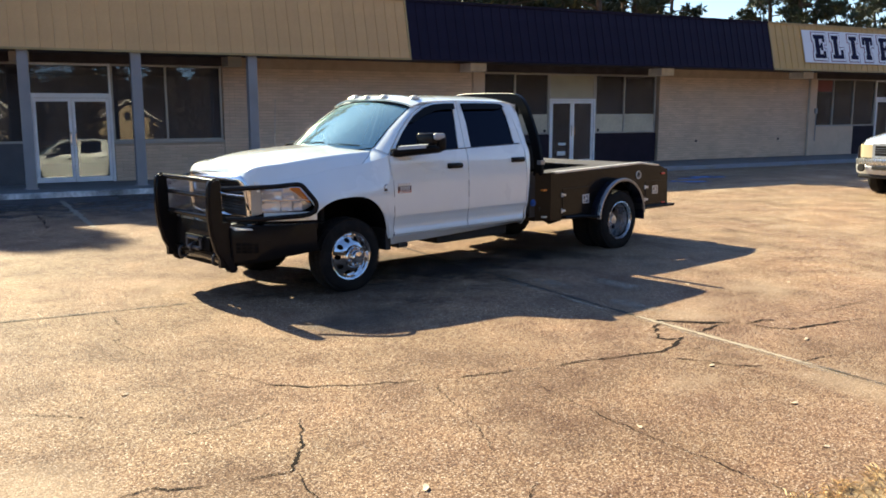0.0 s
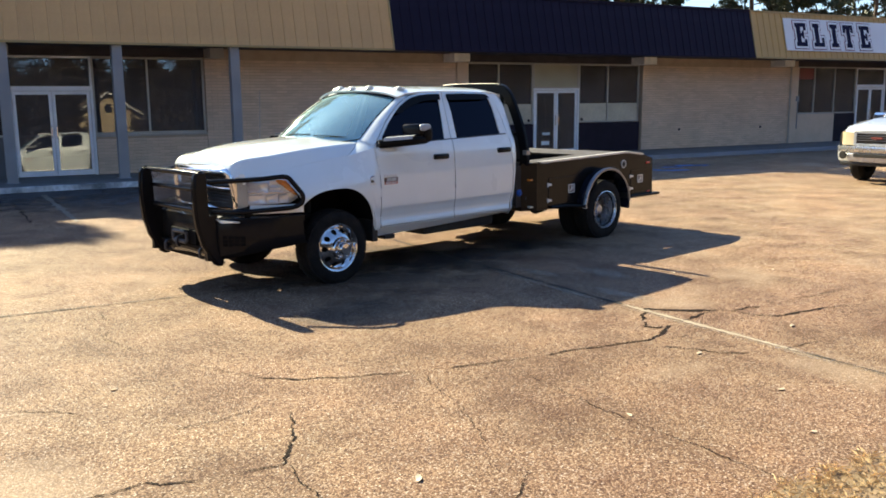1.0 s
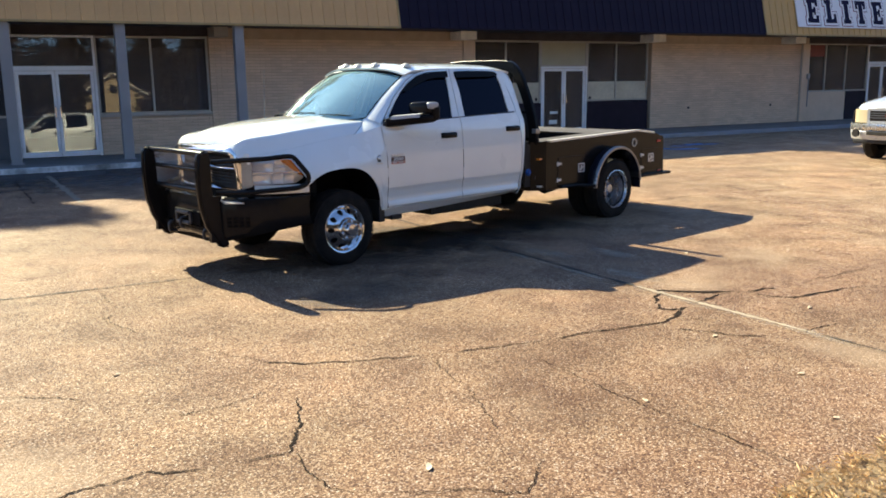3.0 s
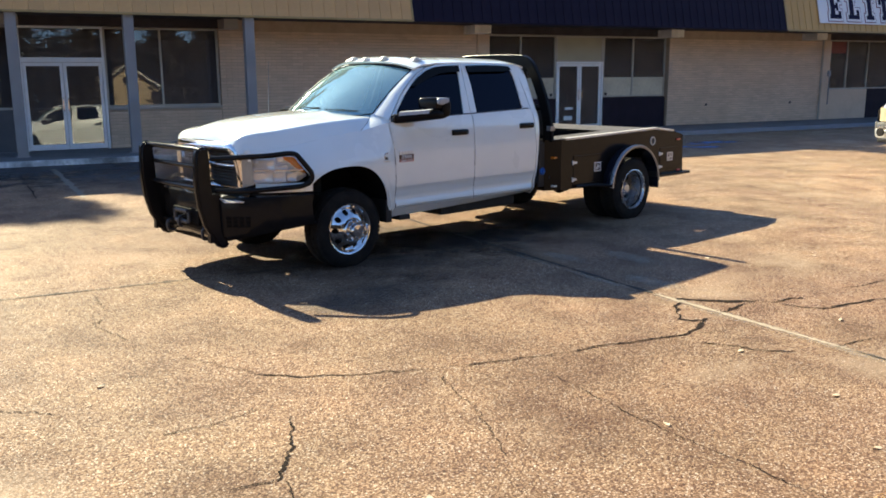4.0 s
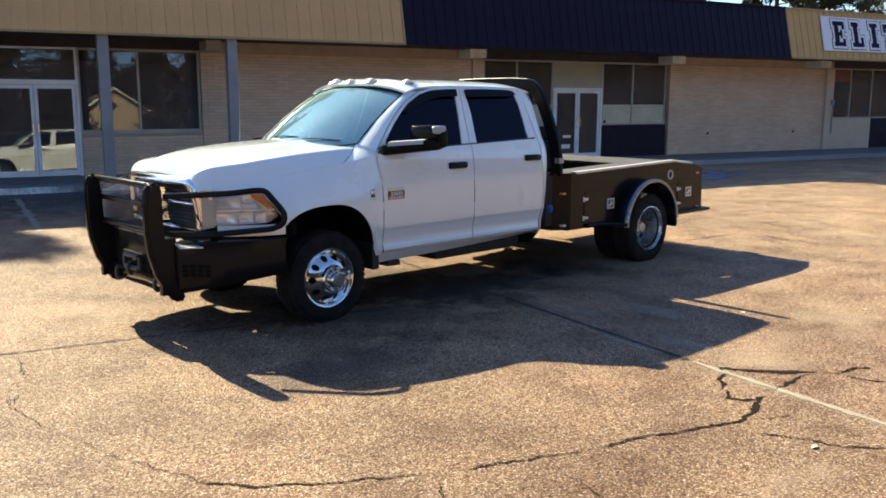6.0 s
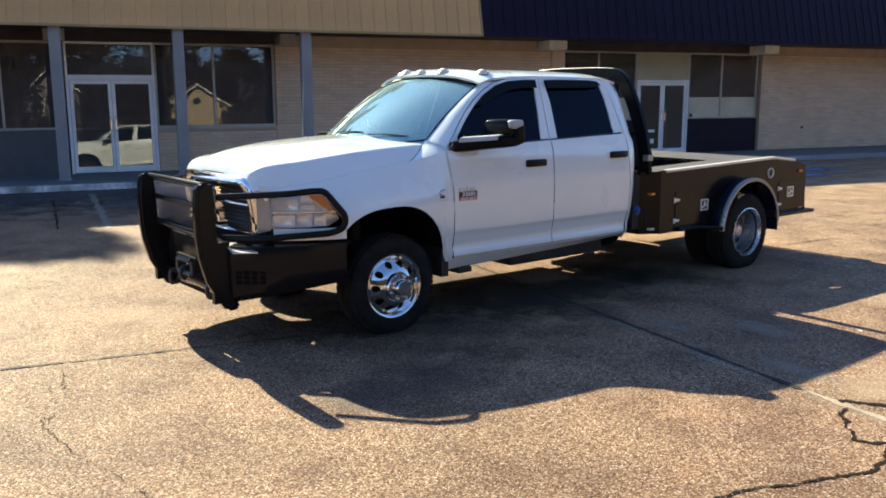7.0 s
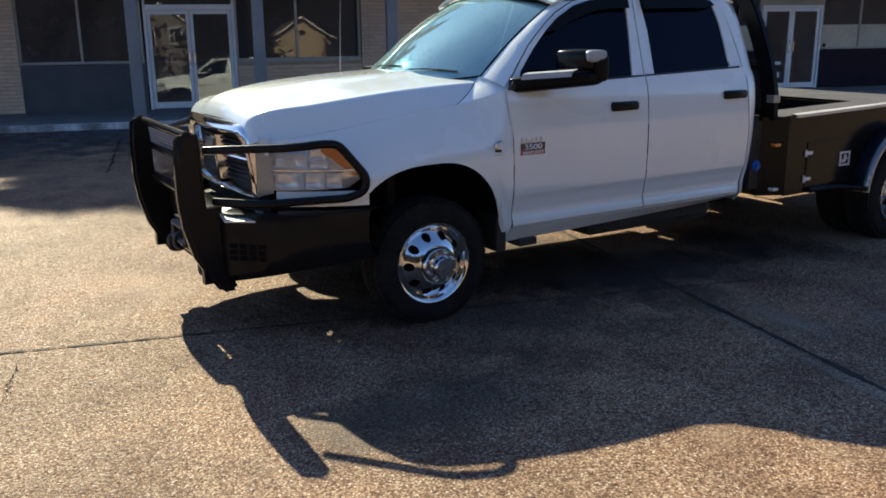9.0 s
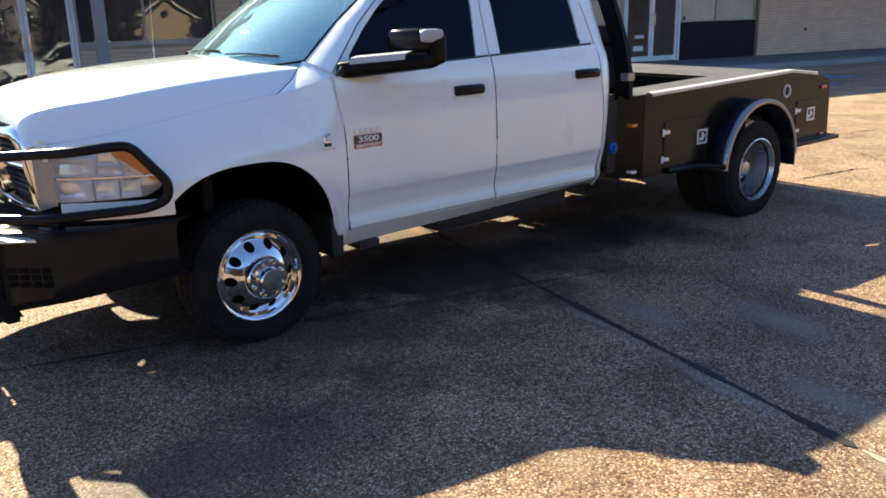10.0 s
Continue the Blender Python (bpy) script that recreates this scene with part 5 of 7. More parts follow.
def tyre(parent, x, y_out, s, R=0.403, width=0.25, cz=0.394, rim=0.232):
    """y_out: the outer side wall's plane; s: which side is outwards."""
    w = width
    prof = [(rim - 0.01, 0.035), (rim + 0.012, 0.008), (rim + 0.05, -0.006), (R - 0.055, -0.004), (R - 0.03, 0.006), (R - 0.012, 0.024), (R, 0.045)]
    inner = [(r, w - a) for r, a in prof[::-1]]
    bm = lathe(bmesh.new(), [(r, -s * a + s * y_out) for r, a in prof + inner], 56, "y", (x, 0, cz))
    for v in bm.verts:
        v.co.z = max(v.co.z, 0.003)
    t = part("tyre", bm, M["rubber"], parent, smooth=40)
    bm = bmesh.new()
    for row, (a0, a1) in enumerate(((0.012, 0.055), (0.066, 0.108), (0.119, 0.16), (0.171, 0.225))):
        for k in range(54):
            a = 2 * math.pi * (k + 0.5 * (row % 2)) / 54
            m = Matrix.Translation((x, 0, cz)) @ Matrix.Rotation(a, 4, "Y")
            box(bm, -0.018, 0.018, *sorted((s * (y_out - a0), s * (y_out - a1))), R - 0.02, R + 0.008 - (0.012 if row in (0, 3) else 0), 0, m)
    for v in bm.verts:
        v.co.z = max(v.co.z, 0.001)
    part("tread", bm, M["rubber"], t)
    return t


def front_wheel(s):
    w = part("wheel", lathe(bmesh.new(), [(0.20, s * 0.78), (0.232, s * 0.80), (0.232, s * 0.925), (0.246, s * 0.935), (0.254, s * 0.947), (0.252, s * 0.955), (0.240, s * 0.952), (0.228, s * 0.935), (0.215, s * 0.918)], 48, "y", (0.045, 0, 0.378)), M["alloy"], truck, "polished aluminium wheel with ten round holes", smooth=50)
    tyre(w, 0.045, s * s * 0.955, s, R=0.390, cz=0.378)
    holed_disc.inward = -s
    bm = bmesh.new()
    holed_disc(bm, 10, 0.118, 0.216, 0.176, 0.0265, lambda q: s * along([0.118, 0.135, 0.16, 0.216], [1.000, 0.992, 0.972, 0.918], q), 0.045, 0.378)
    part("disc", bm, M["alloy"], w, smooth=45)
    part("hub", lathe(bmesh.new(), [(0.12, s * 0.998), (0.116, s * 1.005), (0.112, s * 1.03), (0.106, s * 1.036), (0.07, s * 1.036), (0.066, s * 1.045), (0.062, s * 1.075), (0.055, s * 1.084), (0.0, s * 1.086)], 36, "y", (0.045, 0, 0.378)), M["alloy"], w, smooth=40)
    for k in range(8):
        a = 2 * math.pi * (k + 0.5) / 8
        bm = lathe(bmesh.new(), [(0.0, s * 1.062), (0.010, s * 1.060), (0.013, s * 1.05), (0.013, s * 1.034)], 8, "y", (0.045 + 0.089 * math.cos(a), 0, 0.378 + 0.089 * math.sin(a)))
        part("lug_nut", bm, M["chrome"], w, smooth=40)
    part("brake_drum", lathe(bmesh.new(), [(0.0, s * 0.86), (0.20, s * 0.86), (0.20, s * 0.70), (0.0, s * 0.70)], 24, "y", (0.045, 0, 0.378)), M["under"], w)


def rear_wheel(s):
    x, cz = 4.435, 0.388
    w = part("wheel", lathe(bmesh.new(), [(0.254, s * 1.195), (0.259, s * 1.208), (0.258, s * 1.217), (0.248, s * 1.220), (0.239, s * 1.205), (0.231, s * 1.17), (0.226, s * 1.13), (0.223, s * 1.06), (0.215, s * 1.02)], 48, "y", (x, 0, cz)), M["satin"], truck, "dished polished dual rear wheel", smooth=50)
    tyre(w, x, s * s * 1.205, s, cz=cz)
    inner = part("inner_wheel", lathe(bmesh.new(), [(0.23, s * 0.93), (0.21, s * 0.80), (0.12, s * 0.76)], 36, "y", (x, 0, cz)), M["under"], truck)
    tyre(inner, x, s * s * 0.935, s, cz=cz)
    holed_disc.inward = -s
    bm = bmesh.new()
    holed_disc(bm, 8, 0.105, 0.216, 0.168, 0.034, lambda q: s * along([0.105, 0.15, 0.216], [1.035, 1.015, 1.030], q), x, cz)
    part("disc", bm, M["cast"], w, smooth=45)
    part("hub", lathe(bmesh.new(), [(0.108, s * 1.033), (0.085, s * 1.036), (0.075, s * 1.05), (0.068, s * 1.10), (0.055, s * 1.115), (0.0, s * 1.12)], 32, "y", (x, 0, cz)), M["satin"], w, smooth=40)
    for k in range(8):
        a = 2 * math.pi * (k + 0.5) / 8
        bm = lathe(bmesh.new(), [(0.0, s * 1.062), (0.010, s * 1.060), (0.013, s * 1.05), (0.013, s * 1.030)], 8, "y", (x + 0.099 * math.cos(a), 0, cz + 0.099 * math.sin(a)))
        part("lug_nut", bm, M["chrome"], w, smooth=40)


both(front_wheel)
both(rear_wheel)


# grille guard and bumper
def upright(s):
    prof_f = [(-1.165, 0.295), (-1.235, 0.40), (-1.305, 0.52), (-1.355, 0.70), (-1.372, 0.86), (-1.372, 1.06), (-1.36, 1.19), (-1.325, 1.235)]
    prof_b = [(-1.255, 1.240), (-1.235, 1.21), (-1.225, 1.12), (-1.222, 0.90), (-1.21, 0.72), (-1.165, 0.52), (-1.10, 0.40), (-1.06, 0.30)]
    bm = plate(bmesh.new(), [(x, s * 0.56 - 0.04, z) for x, z in prof_f + prof_b], (0, 0.08, 0))
    es = [e for e in bm.edges if e.calc_face_angle(0) > 0.8]
    bmesh.ops.bevel(bm, geom=es, offset=0.022, segments=3, affect="EDGES")
    part("upright", bm, M["black"], guard, smooth=40)


guard = part("grille_guard", tube(bmesh.new(), rounded_path([(-1.275, -0.56, 1.205), (-1.29, 0, 1.212), (-1.275, 0.56, 1.205)], 0.1), 0.026, 12), M["black"], truck, "black steel grille guard", smooth=60)
both(upright)
for z, r in ((1.045, 0.022), (0.845, 0.030)):
    part("cross_tube", tube(bmesh.new(), [(-1.245, -0.55, z), (-1.245, 0.55, z)], r, 10), M["black"], guard, smooth=60)
# expanded steel between the tubes: diamonds of twisted strands
def mesh_screen(z_lo, z_hi, x, lean):
    bm = bmesh.new()
    nz, ny = max(3, round((z_hi - z_lo) / 0.020)), 26
    dy, dz = 1.02 / ny, (z_hi - z_lo) / nz
    for iz in range(nz):
        for iy in range(ny * 2):
            a, b = -0.51 + iy * dy / 2, -0.51 + (iy + 1) * dy / 2
            rise = (iz + iy) % 2 == 0
            za, zb = (z_lo + iz * dz, z_lo + (iz + 1) * dz) if rise else (z_lo + (iz + 1) * dz, z_lo + iz * dz)
            d, w = 0.0022, 0.006
            xa, xb = x + lean * (za - z_lo), x + lean * (zb - z_lo)
            front = [bm.verts.new(q) for q in ((xa - w, a, za + d), (xb - w, b, zb + d), (xb, b, zb - d), (xa, a, za - d))]
            bm.faces.new(front)
    part("mesh_screen", bm, M["fender"], guard, "expanded steel mesh")


mesh_screen(0.872, 1.026, -1.235, -0.03)
mesh_screen(1.064, 1.190, -1.240, -0.10)


def hoop(s):
    path = [(-1.20, s * 0.56, 1.125), (-0.83, s * 0.960, 1.156), (-0.68, s * 1.012, 1.170), (-0.595, s * 1.025, 1.164), (-0.445, s * 1.060, 0.975), (-0.45, s * 1.045, 0.892), (-0.54, s * 1.02, 0.858), (-0.95, s * 0.80, 0.832), (-1.16, s * 0.55, 0.83)]
    part("hoop", tube(bmesh.new(), rounded_path(path, 0.06, 4), 0.024, 10), M["black"], guard, "black tube hoop round the headlamp", smooth=60)


both(hoop)


def bumper_path(y):
    """Front face of the bumper, swept back at the ends."""
    return along([0, 0.50, 0.62, 0.80, 0.93, 1.0], [-1.18, -1.17, -1.14, -0.96, -0.74, -0.42], abs(y))


rows = []
ys = [-1.0, -0.995, -0.985, -0.96, -0.93, -0.87, -0.80, -0.72, -0.62, -0.50, -0.25, 0, 0.25, 0.50, 0.62, 0.72, 0.80, 0.87, 0.93, 0.96, 0.985, 0.995, 1.0]
for y in ys:
    x = bumper_path(y)
    if abs(y) >= 0.96:
        x = along([0.96, 0.985, 0.995, 1.0], [-0.66, -0.55, -0.48, -0.41], abs(y))
    zb = along([0, 0.55, 0.80, 0.96, 1.0], [0.37, 0.345, 0.41, 0.465, 0.485], abs(y))
    k = 0.985
    rows.append([(x + 0.16, y * 0.9, 0.765), (x + 0.07, y * k, 0.783), (x + 0.015, y, 0.768), (x, y, 0.72), (x, y, 0.60), (x + 0.012, y, zb + 0.04), (x + 0.05, y * 0.985, zb), (x + 0.14, y * 0.9, zb)])
bumper = part("bumper", skin(rows), M["black"], truck, "black steel winch bumper with tread plate steps", smooth=35)
solid(facing(bumper, (-1, 0, 0)), 0.008, -1)


def bumper_bits(s):
    tl, tr, br, bl = (Vector((x, s * y, z)) for x, y, z in ((-1.144, 0.51, 0.787), (-1.076, 0.56, 0.787), (-1.003, 0.775, 0.737), (-1.148, 0.675, 0.737)))
    bm = plate(bmesh.new(), [tl, tr, br, bl], (0, 0, -0.008))
    step = part("step_plate", bm, M["stainless"], bumper, "bright tread plate step")
    bm = bmesh.new()
    n = (tr - tl).cross(bl - tl).normalized()
    n *= math.copysign(1, n.z)
    for i in range(9):
        for j in range(6):
            u, v = 0.06 + i * 0.105 + 0.05 * (j % 2), 0.10 + j * 0.16
            o = tl.lerp(tr, u).lerp(bl.lerp(br, u), v) + n * 0.002
            a = ((tr - tl).normalized() + (bl - tl).normalized() * (0.7 if (i + j) % 2 else -0.7)).normalized() * 0.008
            b = a.cross(n).normalized() * 0.0025
            bm.faces.new([bm.verts.new(o + q) for q in (a, b, -a, -b)])
    part("tread", bm, M["under"], step, "dark worn tread marks")
    for i in range(4):
        for j in range(3):
            bm = bmesh.new()
            y0 = 0.645 + i * 0.042
            z0 = 0.50 + j * 0.036
            vs = [bm.verts.new(p) for p in ((bumper_path(y0) - 0.006, s * y0, z0), (bumper_path(y0 + 0.03) - 0.006, s * (y0 + 0.03), z0), (bumper_path(y0 + 0.03) - 0.006, s * (y0 + 0.03), z0 + 0.025), (bumper_path(y0) - 0.006, s * y0, z0 + 0.025))]
            bm.faces.new(vs)
            part("vent_slot", bm, M["well"], bumper)
    part("bumper_bracket", boxed(-0.98, -0.45, *sorted((s * 0.42, s * 0.52)), 0.50, 0.64), M["under"], bumper)
    part("upright_bracket", boxed(-1.26, -1.13, *sorted((s * 0.535, s * 0.585)), 0.36, 0.80), M["black"], bumper)
    part("tow_hook", tube(bmesh.new(), rounded_path([(-1.14, s * 0.36, 0.46), (-1.22, s * 0.36, 0.46), (-1.22, s * 0.36, 0.36), (-1.14, s * 0.36, 0.36)], 0.04), 0.016, 8), M["fender_dark"], bumper)


both(bumper_bits)
# winch hidden in the middle of the bumper
part("winch_plate", boxed(-1.20, -1.155, -0.26, 0.26, 0.48, 0.62, 0.01), M["well"], bumper)
part("skid_plate", plate(bmesh.new(), [(-1.19, -0.52, 0.47), (-1.19, 0.52, 0.47), (-1.10, 0.52, 0.315), (-1.10, -0.52, 0.315)], (0.012, 0, 0.004)), M["well"], bumper)
for y in (-0.14, 0.14):
    part("fairlead_roller", tube(bmesh.new(), [(-1.235, y, 0.50), (-1.235, y, 0.60)], 0.016, 12), M["fender_dark"], bumper)
for z in (0.50, 0.60):
    part("fairlead_roller", tube(bmesh.new(), [(-1.235, -0.12, z), (-1.235, 0.12, z)], 0.02, 12), M["fender_dark"], bumper)
part("winch_hook", tube(bmesh.new(), rounded_path([(-1.20, 0.02, 0.55), (-1.26, 0.02, 0.54), (-1.27, 0.02, 0.47), (-1.23, 0.02, 0.44)], 0.03), 0.014, 8), M["fender_dark"], bumper)
part("winch_tray", boxed(-1.06, -0.80, -0.60, 0.60, 0.690, 0.702), M["under"], bumper)
part("winch_drum", tube(bmesh.new(), [(-1.08, -0.25, 0.66), (-1.08, 0.25, 0.66)], 0.07, 14), M["under"], bumper)


# chassis
def rail(s):
    part("frame_rail", boxed(-0.95, 5.72, *sorted((s * 0.36, s * 0.46)), 0.48, 0.66, 0.01), M["under"], truck)


both(rail)
part("front_axle", tube(bmesh.new(), [(0, -0.8, 0.40), (0, 0.8, 0.40)], 0.05, 12), M["under"], truck)
part("axle_housing", lathe(bmesh.new(), [(0.0, -0.18), (0.10, -0.15), (0.15, 0.0), (0.10, 0.15), (0.0, 0.18)], 16, "y", (0, 0.25, 0.40)), M["under"], truck)
part("rear_axle", tube(bmesh.new(), [(4.42, -0.85, 0.40), (4.42, 0.85, 0.40)], 0.06, 12), M["under"], truck)
part("axle_housing", lathe(bmesh.new(), [(0.0, -0.2), (0.12, -0.16), (0.18, 0.0), (0.12, 0.16), (0.0, 0.2)], 16, "y", (4.42, 0, 0.40)), M["under"], truck)
part("drive_shaft", tube(bmesh.new(), [(0.9, 0, 0.52), (4.3, 0, 0.42)], 0.05, 10), M["under"], truck)
part("transmission", boxed(0.45, 1.5, -0.24, 0.24, 0.36, 0.62, 0.06), M["under"], truck)
part("oil_pan", boxed(-0.55, 0.40, -0.25, 0.25, 0.42, 0.80, 0.05), M["under"], truck)
part("fuel_tank", boxed(1.35, 2.55, -0.86, -0.48, 0.345, 0.52, 0.05), M["under"], truck)
part("silencer", tube(bmesh.new(), [(1.5, 0.62, 0.42), (2.6, 0.62, 0.42)], 0.11, 14), M["under"], truck)
part("exhaust_pipe", tube(bmesh.new(), rounded_path([(2.6, 0.62, 0.42), (3.3, 0.62, 0.45), (3.7, 0.80, 0.45), (5.6, 0.80, 0.45)], 0.2), 0.045, 10), M["under"], truck)
for s in (-1, 1):
    part("radius_arm", tube(bmesh.new(), [(0.02, s * 0.55, 0.36), (0.85, s * 0.45, 0.50)], 0.03, 8), M["under"], truck)
    part("leaf_spring", tube(bmesh.new(), [(3.75, s * 0.52, 0.48), (4.42, s * 0.52, 0.36), (5.15, s * 0.52, 0.48)], 0.035, 6), M["under"], truck)
    part("shock_absorber", tube(bmesh.new(), [(-0.06, s * 0.58, 0.36), (-0.02, s * 0.52, 0.98)], 0.035, 8), M["under"], truck)
part("step_bracket", boxed(0.70, 0.84, -0.94, -0.80, 0.385, 0.435, 0.006), M["under"], truck)

# ---- skirted flatbed and headache rack ----
BX0, BX1, BY = 3.13, 5.79, 1.07


def bed_top(x):
    return along([2.9, 3.2, 5.12, 5.55, 5.80], [1.090, 1.092, 1.135, 1.088, 1.018], x)


bed = part("flatbed", boxed(3.02, 5.10, -0.98, 0.98, 0.62, 0.66), M["under"], truck, "dark painted skirted steel flatbed")


def rear_arch(n=24, r=0.50, x=4.470, z=0.43):
    return [(x + r * math.cos(a), z + r * math.sin(a)) for a in np.linspace(math.pi - 0.02, 0.02, n)]


def bed_side(s):
    a = rear_arch()
    low = [(BX0, 0.485), (a[0][0], 0.485)] + a[1:-1] + [(a[-1][0], 0.50), (BX1 + 0.03, 0.505)]
    top = [(BX1, bed_top(BX1)), (5.55, bed_top(5.55)), (5.12, bed_top(5.12)), (4.4, bed_top(4.4)), (BX0, bed_top(BX0))]
    bm = plate(bmesh.new(), [(x, s * BY, z - 0.006) for x, z in low + top], (0, -s * 0.02, 0))
    side = part("side_skirt", bm, M["bed"], bed, "glossy dark side skirt with tool boxes")
    # chamfered front corner and front wall
    bm = plate(bmesh.new(), [(2.985, s * 0.93, 0.475), (BX0, s * BY, 0.485), (BX0, s * BY, 1.086), (2.985, s * 0.93, 1.086)], (0.02, -s * 0.012, 0))
    part("corner_panel", bm, M["bed"], side)
    # deck edge trim
    pts = [(x, s * (BY - 0.012), bed_top(x) + 0.006) for x in (3.2, 4.0, 5.12, 5.55)]
    bm = bmesh.new()
    grid(bm, [[Vector(p) + Vector((0, s * d, h)) for d, h in ((0.016, -0.022), (0.018, 0.0), (0.0, 0.006), (-0.035, 0.006), (-0.035, -0.02))] for p in pts])
    part("edge_trim", bm, M["trim_steel"], side, "bare worn steel edge trim")
    # tool box doors, hinges and latches
    for x0, x1, z0, z1, lx, lz in ((3.365, 4.0, 0.535, 0.875, 3.835, 0.715), (5.235, 5.66, 0.55, 0.862, 5.465, 0.735)):
        bm = bmesh.new()
        if x0 < 4:
            out = [(x0, z0), (3.90, z0), (3.905, z1), (x0, z1)]
        else:
            out = [(x0, z0), (x1, z0), (x1, z1), (x0, z1)]
        plate(bm, [(x, s * (BY + 0.001), z) for x, z in out], (0, s * 0.007, 0))
        part("toolbox_door", bm, M["bed"], side)
        part("door_gap", tube(bmesh.new(), [(x, s * (BY + 0.001), z) for x, z in ((out[0][0], z0), (out[0][0], z1), (out[-2][0], z1), (out[1][0], z0))], 0.005, 5, closed=True), M["under"], side)
        for hz in (z0 + 0.055, z1 - 0.08):
            bm = bmesh.new()
            box(bm, x0 - 0.028, x0 - 0.008, *sorted((s * (BY + 0.002), s * (BY + 0.014))), hz - 0.028, hz + 0.028, 0.003)
            box(bm, x0 - 0.008, x0 + 0.055, *sorted((s * (BY + 0.008), s * (BY + 0.016))), hz - 0.014, hz + 0.014, 0.003)
            part("hinge", bm, M["stainless"], side, "stainless steel hinge")
        part("latch", plate(bmesh.new(), [(lx + a * 0.064, s * (BY + 0.009), lz + b * 0.058) for a, b in ((-1, -1), (1, -1), (1, 1), (-1, 1))], (0, s * 0.007, 0),
                                  [[(lx + a * 0.048, s * (BY + 0.009), lz + b * 0.043) for a, b in ((-1, -1), (1, -1), (1, 1), (-1, 1))]]), M["stainless"], side, "square stainless paddle latch")
        bm = bmesh.new()
        yy = sorted((s * (BY + 0.009), s * (BY + 0.014)))
        box(bm, lx - 0.008, lx + 0.018, *yy, lz - 0.03, lz + 0.034, 0.002)
        box(bm, lx + 0.018, lx + 0.036, *yy, lz - 0.01, lz + 0.012, 0.002)
        box(bm, lx - 0.034, lx - 0.014, *yy, lz - 0.034, lz - 0.004, 0.002)
        part("paddle", bm, M["stainless"], side)
    # filler port ring
    part("filler_port", lathe(bmesh.new(), [(0.040, s * (BY + 0.001)), (0.044, s * (BY + 0.012)), (0.056, s * (BY + 0.012)), (0.060, s * (BY + 0.001))], 26, "y", (5.05, 0, 0.968)), M["trim_steel"], side, "round steel filler ring")
    part("port_cover", lathe(bmesh.new(), [(0.0, s * (BY + 0.003)), (0.041, s * (BY + 0.003)), (0.041, s * BY)], 22, "y", (5.05, 0, 0.968)), M["under"], side)
    # flared fender
    rows = []
    for k in range(33):
        an = lerp(math.pi - 0.02, -0.14, k / 32)
        c, d = math.cos(an), math.sin(an)
        col = []
        for r, y in ((0.50, BY - 0.005), (0.525, 1.12), (0.528, 1.19), (0.520, 1.228), (0.508, 1.24), (0.492, 1.238), (0.490, 1.20), (0.488, 1.08)):
            col.append((4.470 + r * c, s * y, 0.43 + r * d))
        rows.append(col)
    f = part("rear_fender", skin(rows), M["fender_paint"], bed, "flared dark steel rear fender", smooth=50)
    rows = [[(4.470 + r * math.cos(a), s * y, 0.43 + r * math.sin(a)) for r, y in ((0.530, 1.20), (0.531, 1.232), (0.522, 1.244), (0.500, 1.244), (0.492, 1.236))] for a in np.linspace(math.pi - 0.03, 0.05, 33)]
    part("fender_lip", skin(rows), M["fender"], f, "grey rolled fender lip", smooth=50)
    part("mud_guard", boxed(4.935, 4.985, *sorted((s * 0.98, s * 1.235)), 0.50, 0.60, 0.01), M["black_matt"], f)
    # lower rub rail, sweeping into the fender, and tail step
    pts = [(3.40, s * 1.085, 0.50), (3.7, s * 1.10, 0.498), (3.88, s * 1.20, 0.487), (3.935, s * 1.225, 0.475)]
    bm = bmesh.new()
    grid(bm, [[Vector(p) + Vector((0, s * d, h)) for d, h in ((-0.06, 0.02), (0.018, 0.02), (0.028, 0.0), (0.018, -0.02), (-0.06, -0.02), (-0.06, 0.02))] for p in pts])
    part("rub_rail", bm, M["black"], side, smooth=40)
    part("tail_step", boxed(4.99, 5.90, *sorted((s * 0.95, s * 1.15)), 0.475, 0.512, 0.008), M["black"], side)
    # marker lamps
    part("marker_lamp", boxed(3.035, 3.10, *sorted((s * 0.985, s * 1.035)), 0.862, 0.887, 0.005), M["amber"], side, "amber marker lamp")
    part("marker_lamp", boxed(3.04, 3.10, *sorted((s * 0.99, s * 1.04)), 0.520, 0.542, 0.005), M["marker"], side, "small pale marker lamp")
    part("marker_lamp", boxed(5.62, 5.71, *sorted((s * BY, s * (BY + 0.016))), 0.945, 0.975, 0.005), M["red_lens"], side, "red marker lamp")
    part("marker_lamp", boxed(5.66, 5.74, *sorted((s * BY, s * (BY + 0.014))), 0.525, 0.545, 0.005), M["red_lens"], side)


both(bed_side)
# deck: two side decks and a sunken well towards the cab
bm = bmesh.new()
for a, b in ((-BY + 0.03, -0.70), (0.70, BY - 0.03)):
    grid(bm, [[(x, y, bed_top(x)) for y in (a, b)] for x in (3.02, 3.4, 4.0, 4.5, 5.12)])
grid(bm, [[(x, y, bed_top(x)) for y in (-0.70, 0.70)] for x in (4.42, 4.8, 5.12)])
grid(bm, [[(x, y, bed_top(x) + 0.001) for y in (-BY + 0.03, BY - 0.03)] for x in (5.12, 5.55, 5.79)])
part("deck", bm, M["deck"], bed, "worn steel tread deck")
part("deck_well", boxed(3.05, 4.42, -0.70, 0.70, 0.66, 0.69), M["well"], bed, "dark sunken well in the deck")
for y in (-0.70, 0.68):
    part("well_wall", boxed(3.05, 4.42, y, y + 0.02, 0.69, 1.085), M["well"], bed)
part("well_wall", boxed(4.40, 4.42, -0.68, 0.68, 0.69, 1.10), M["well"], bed)
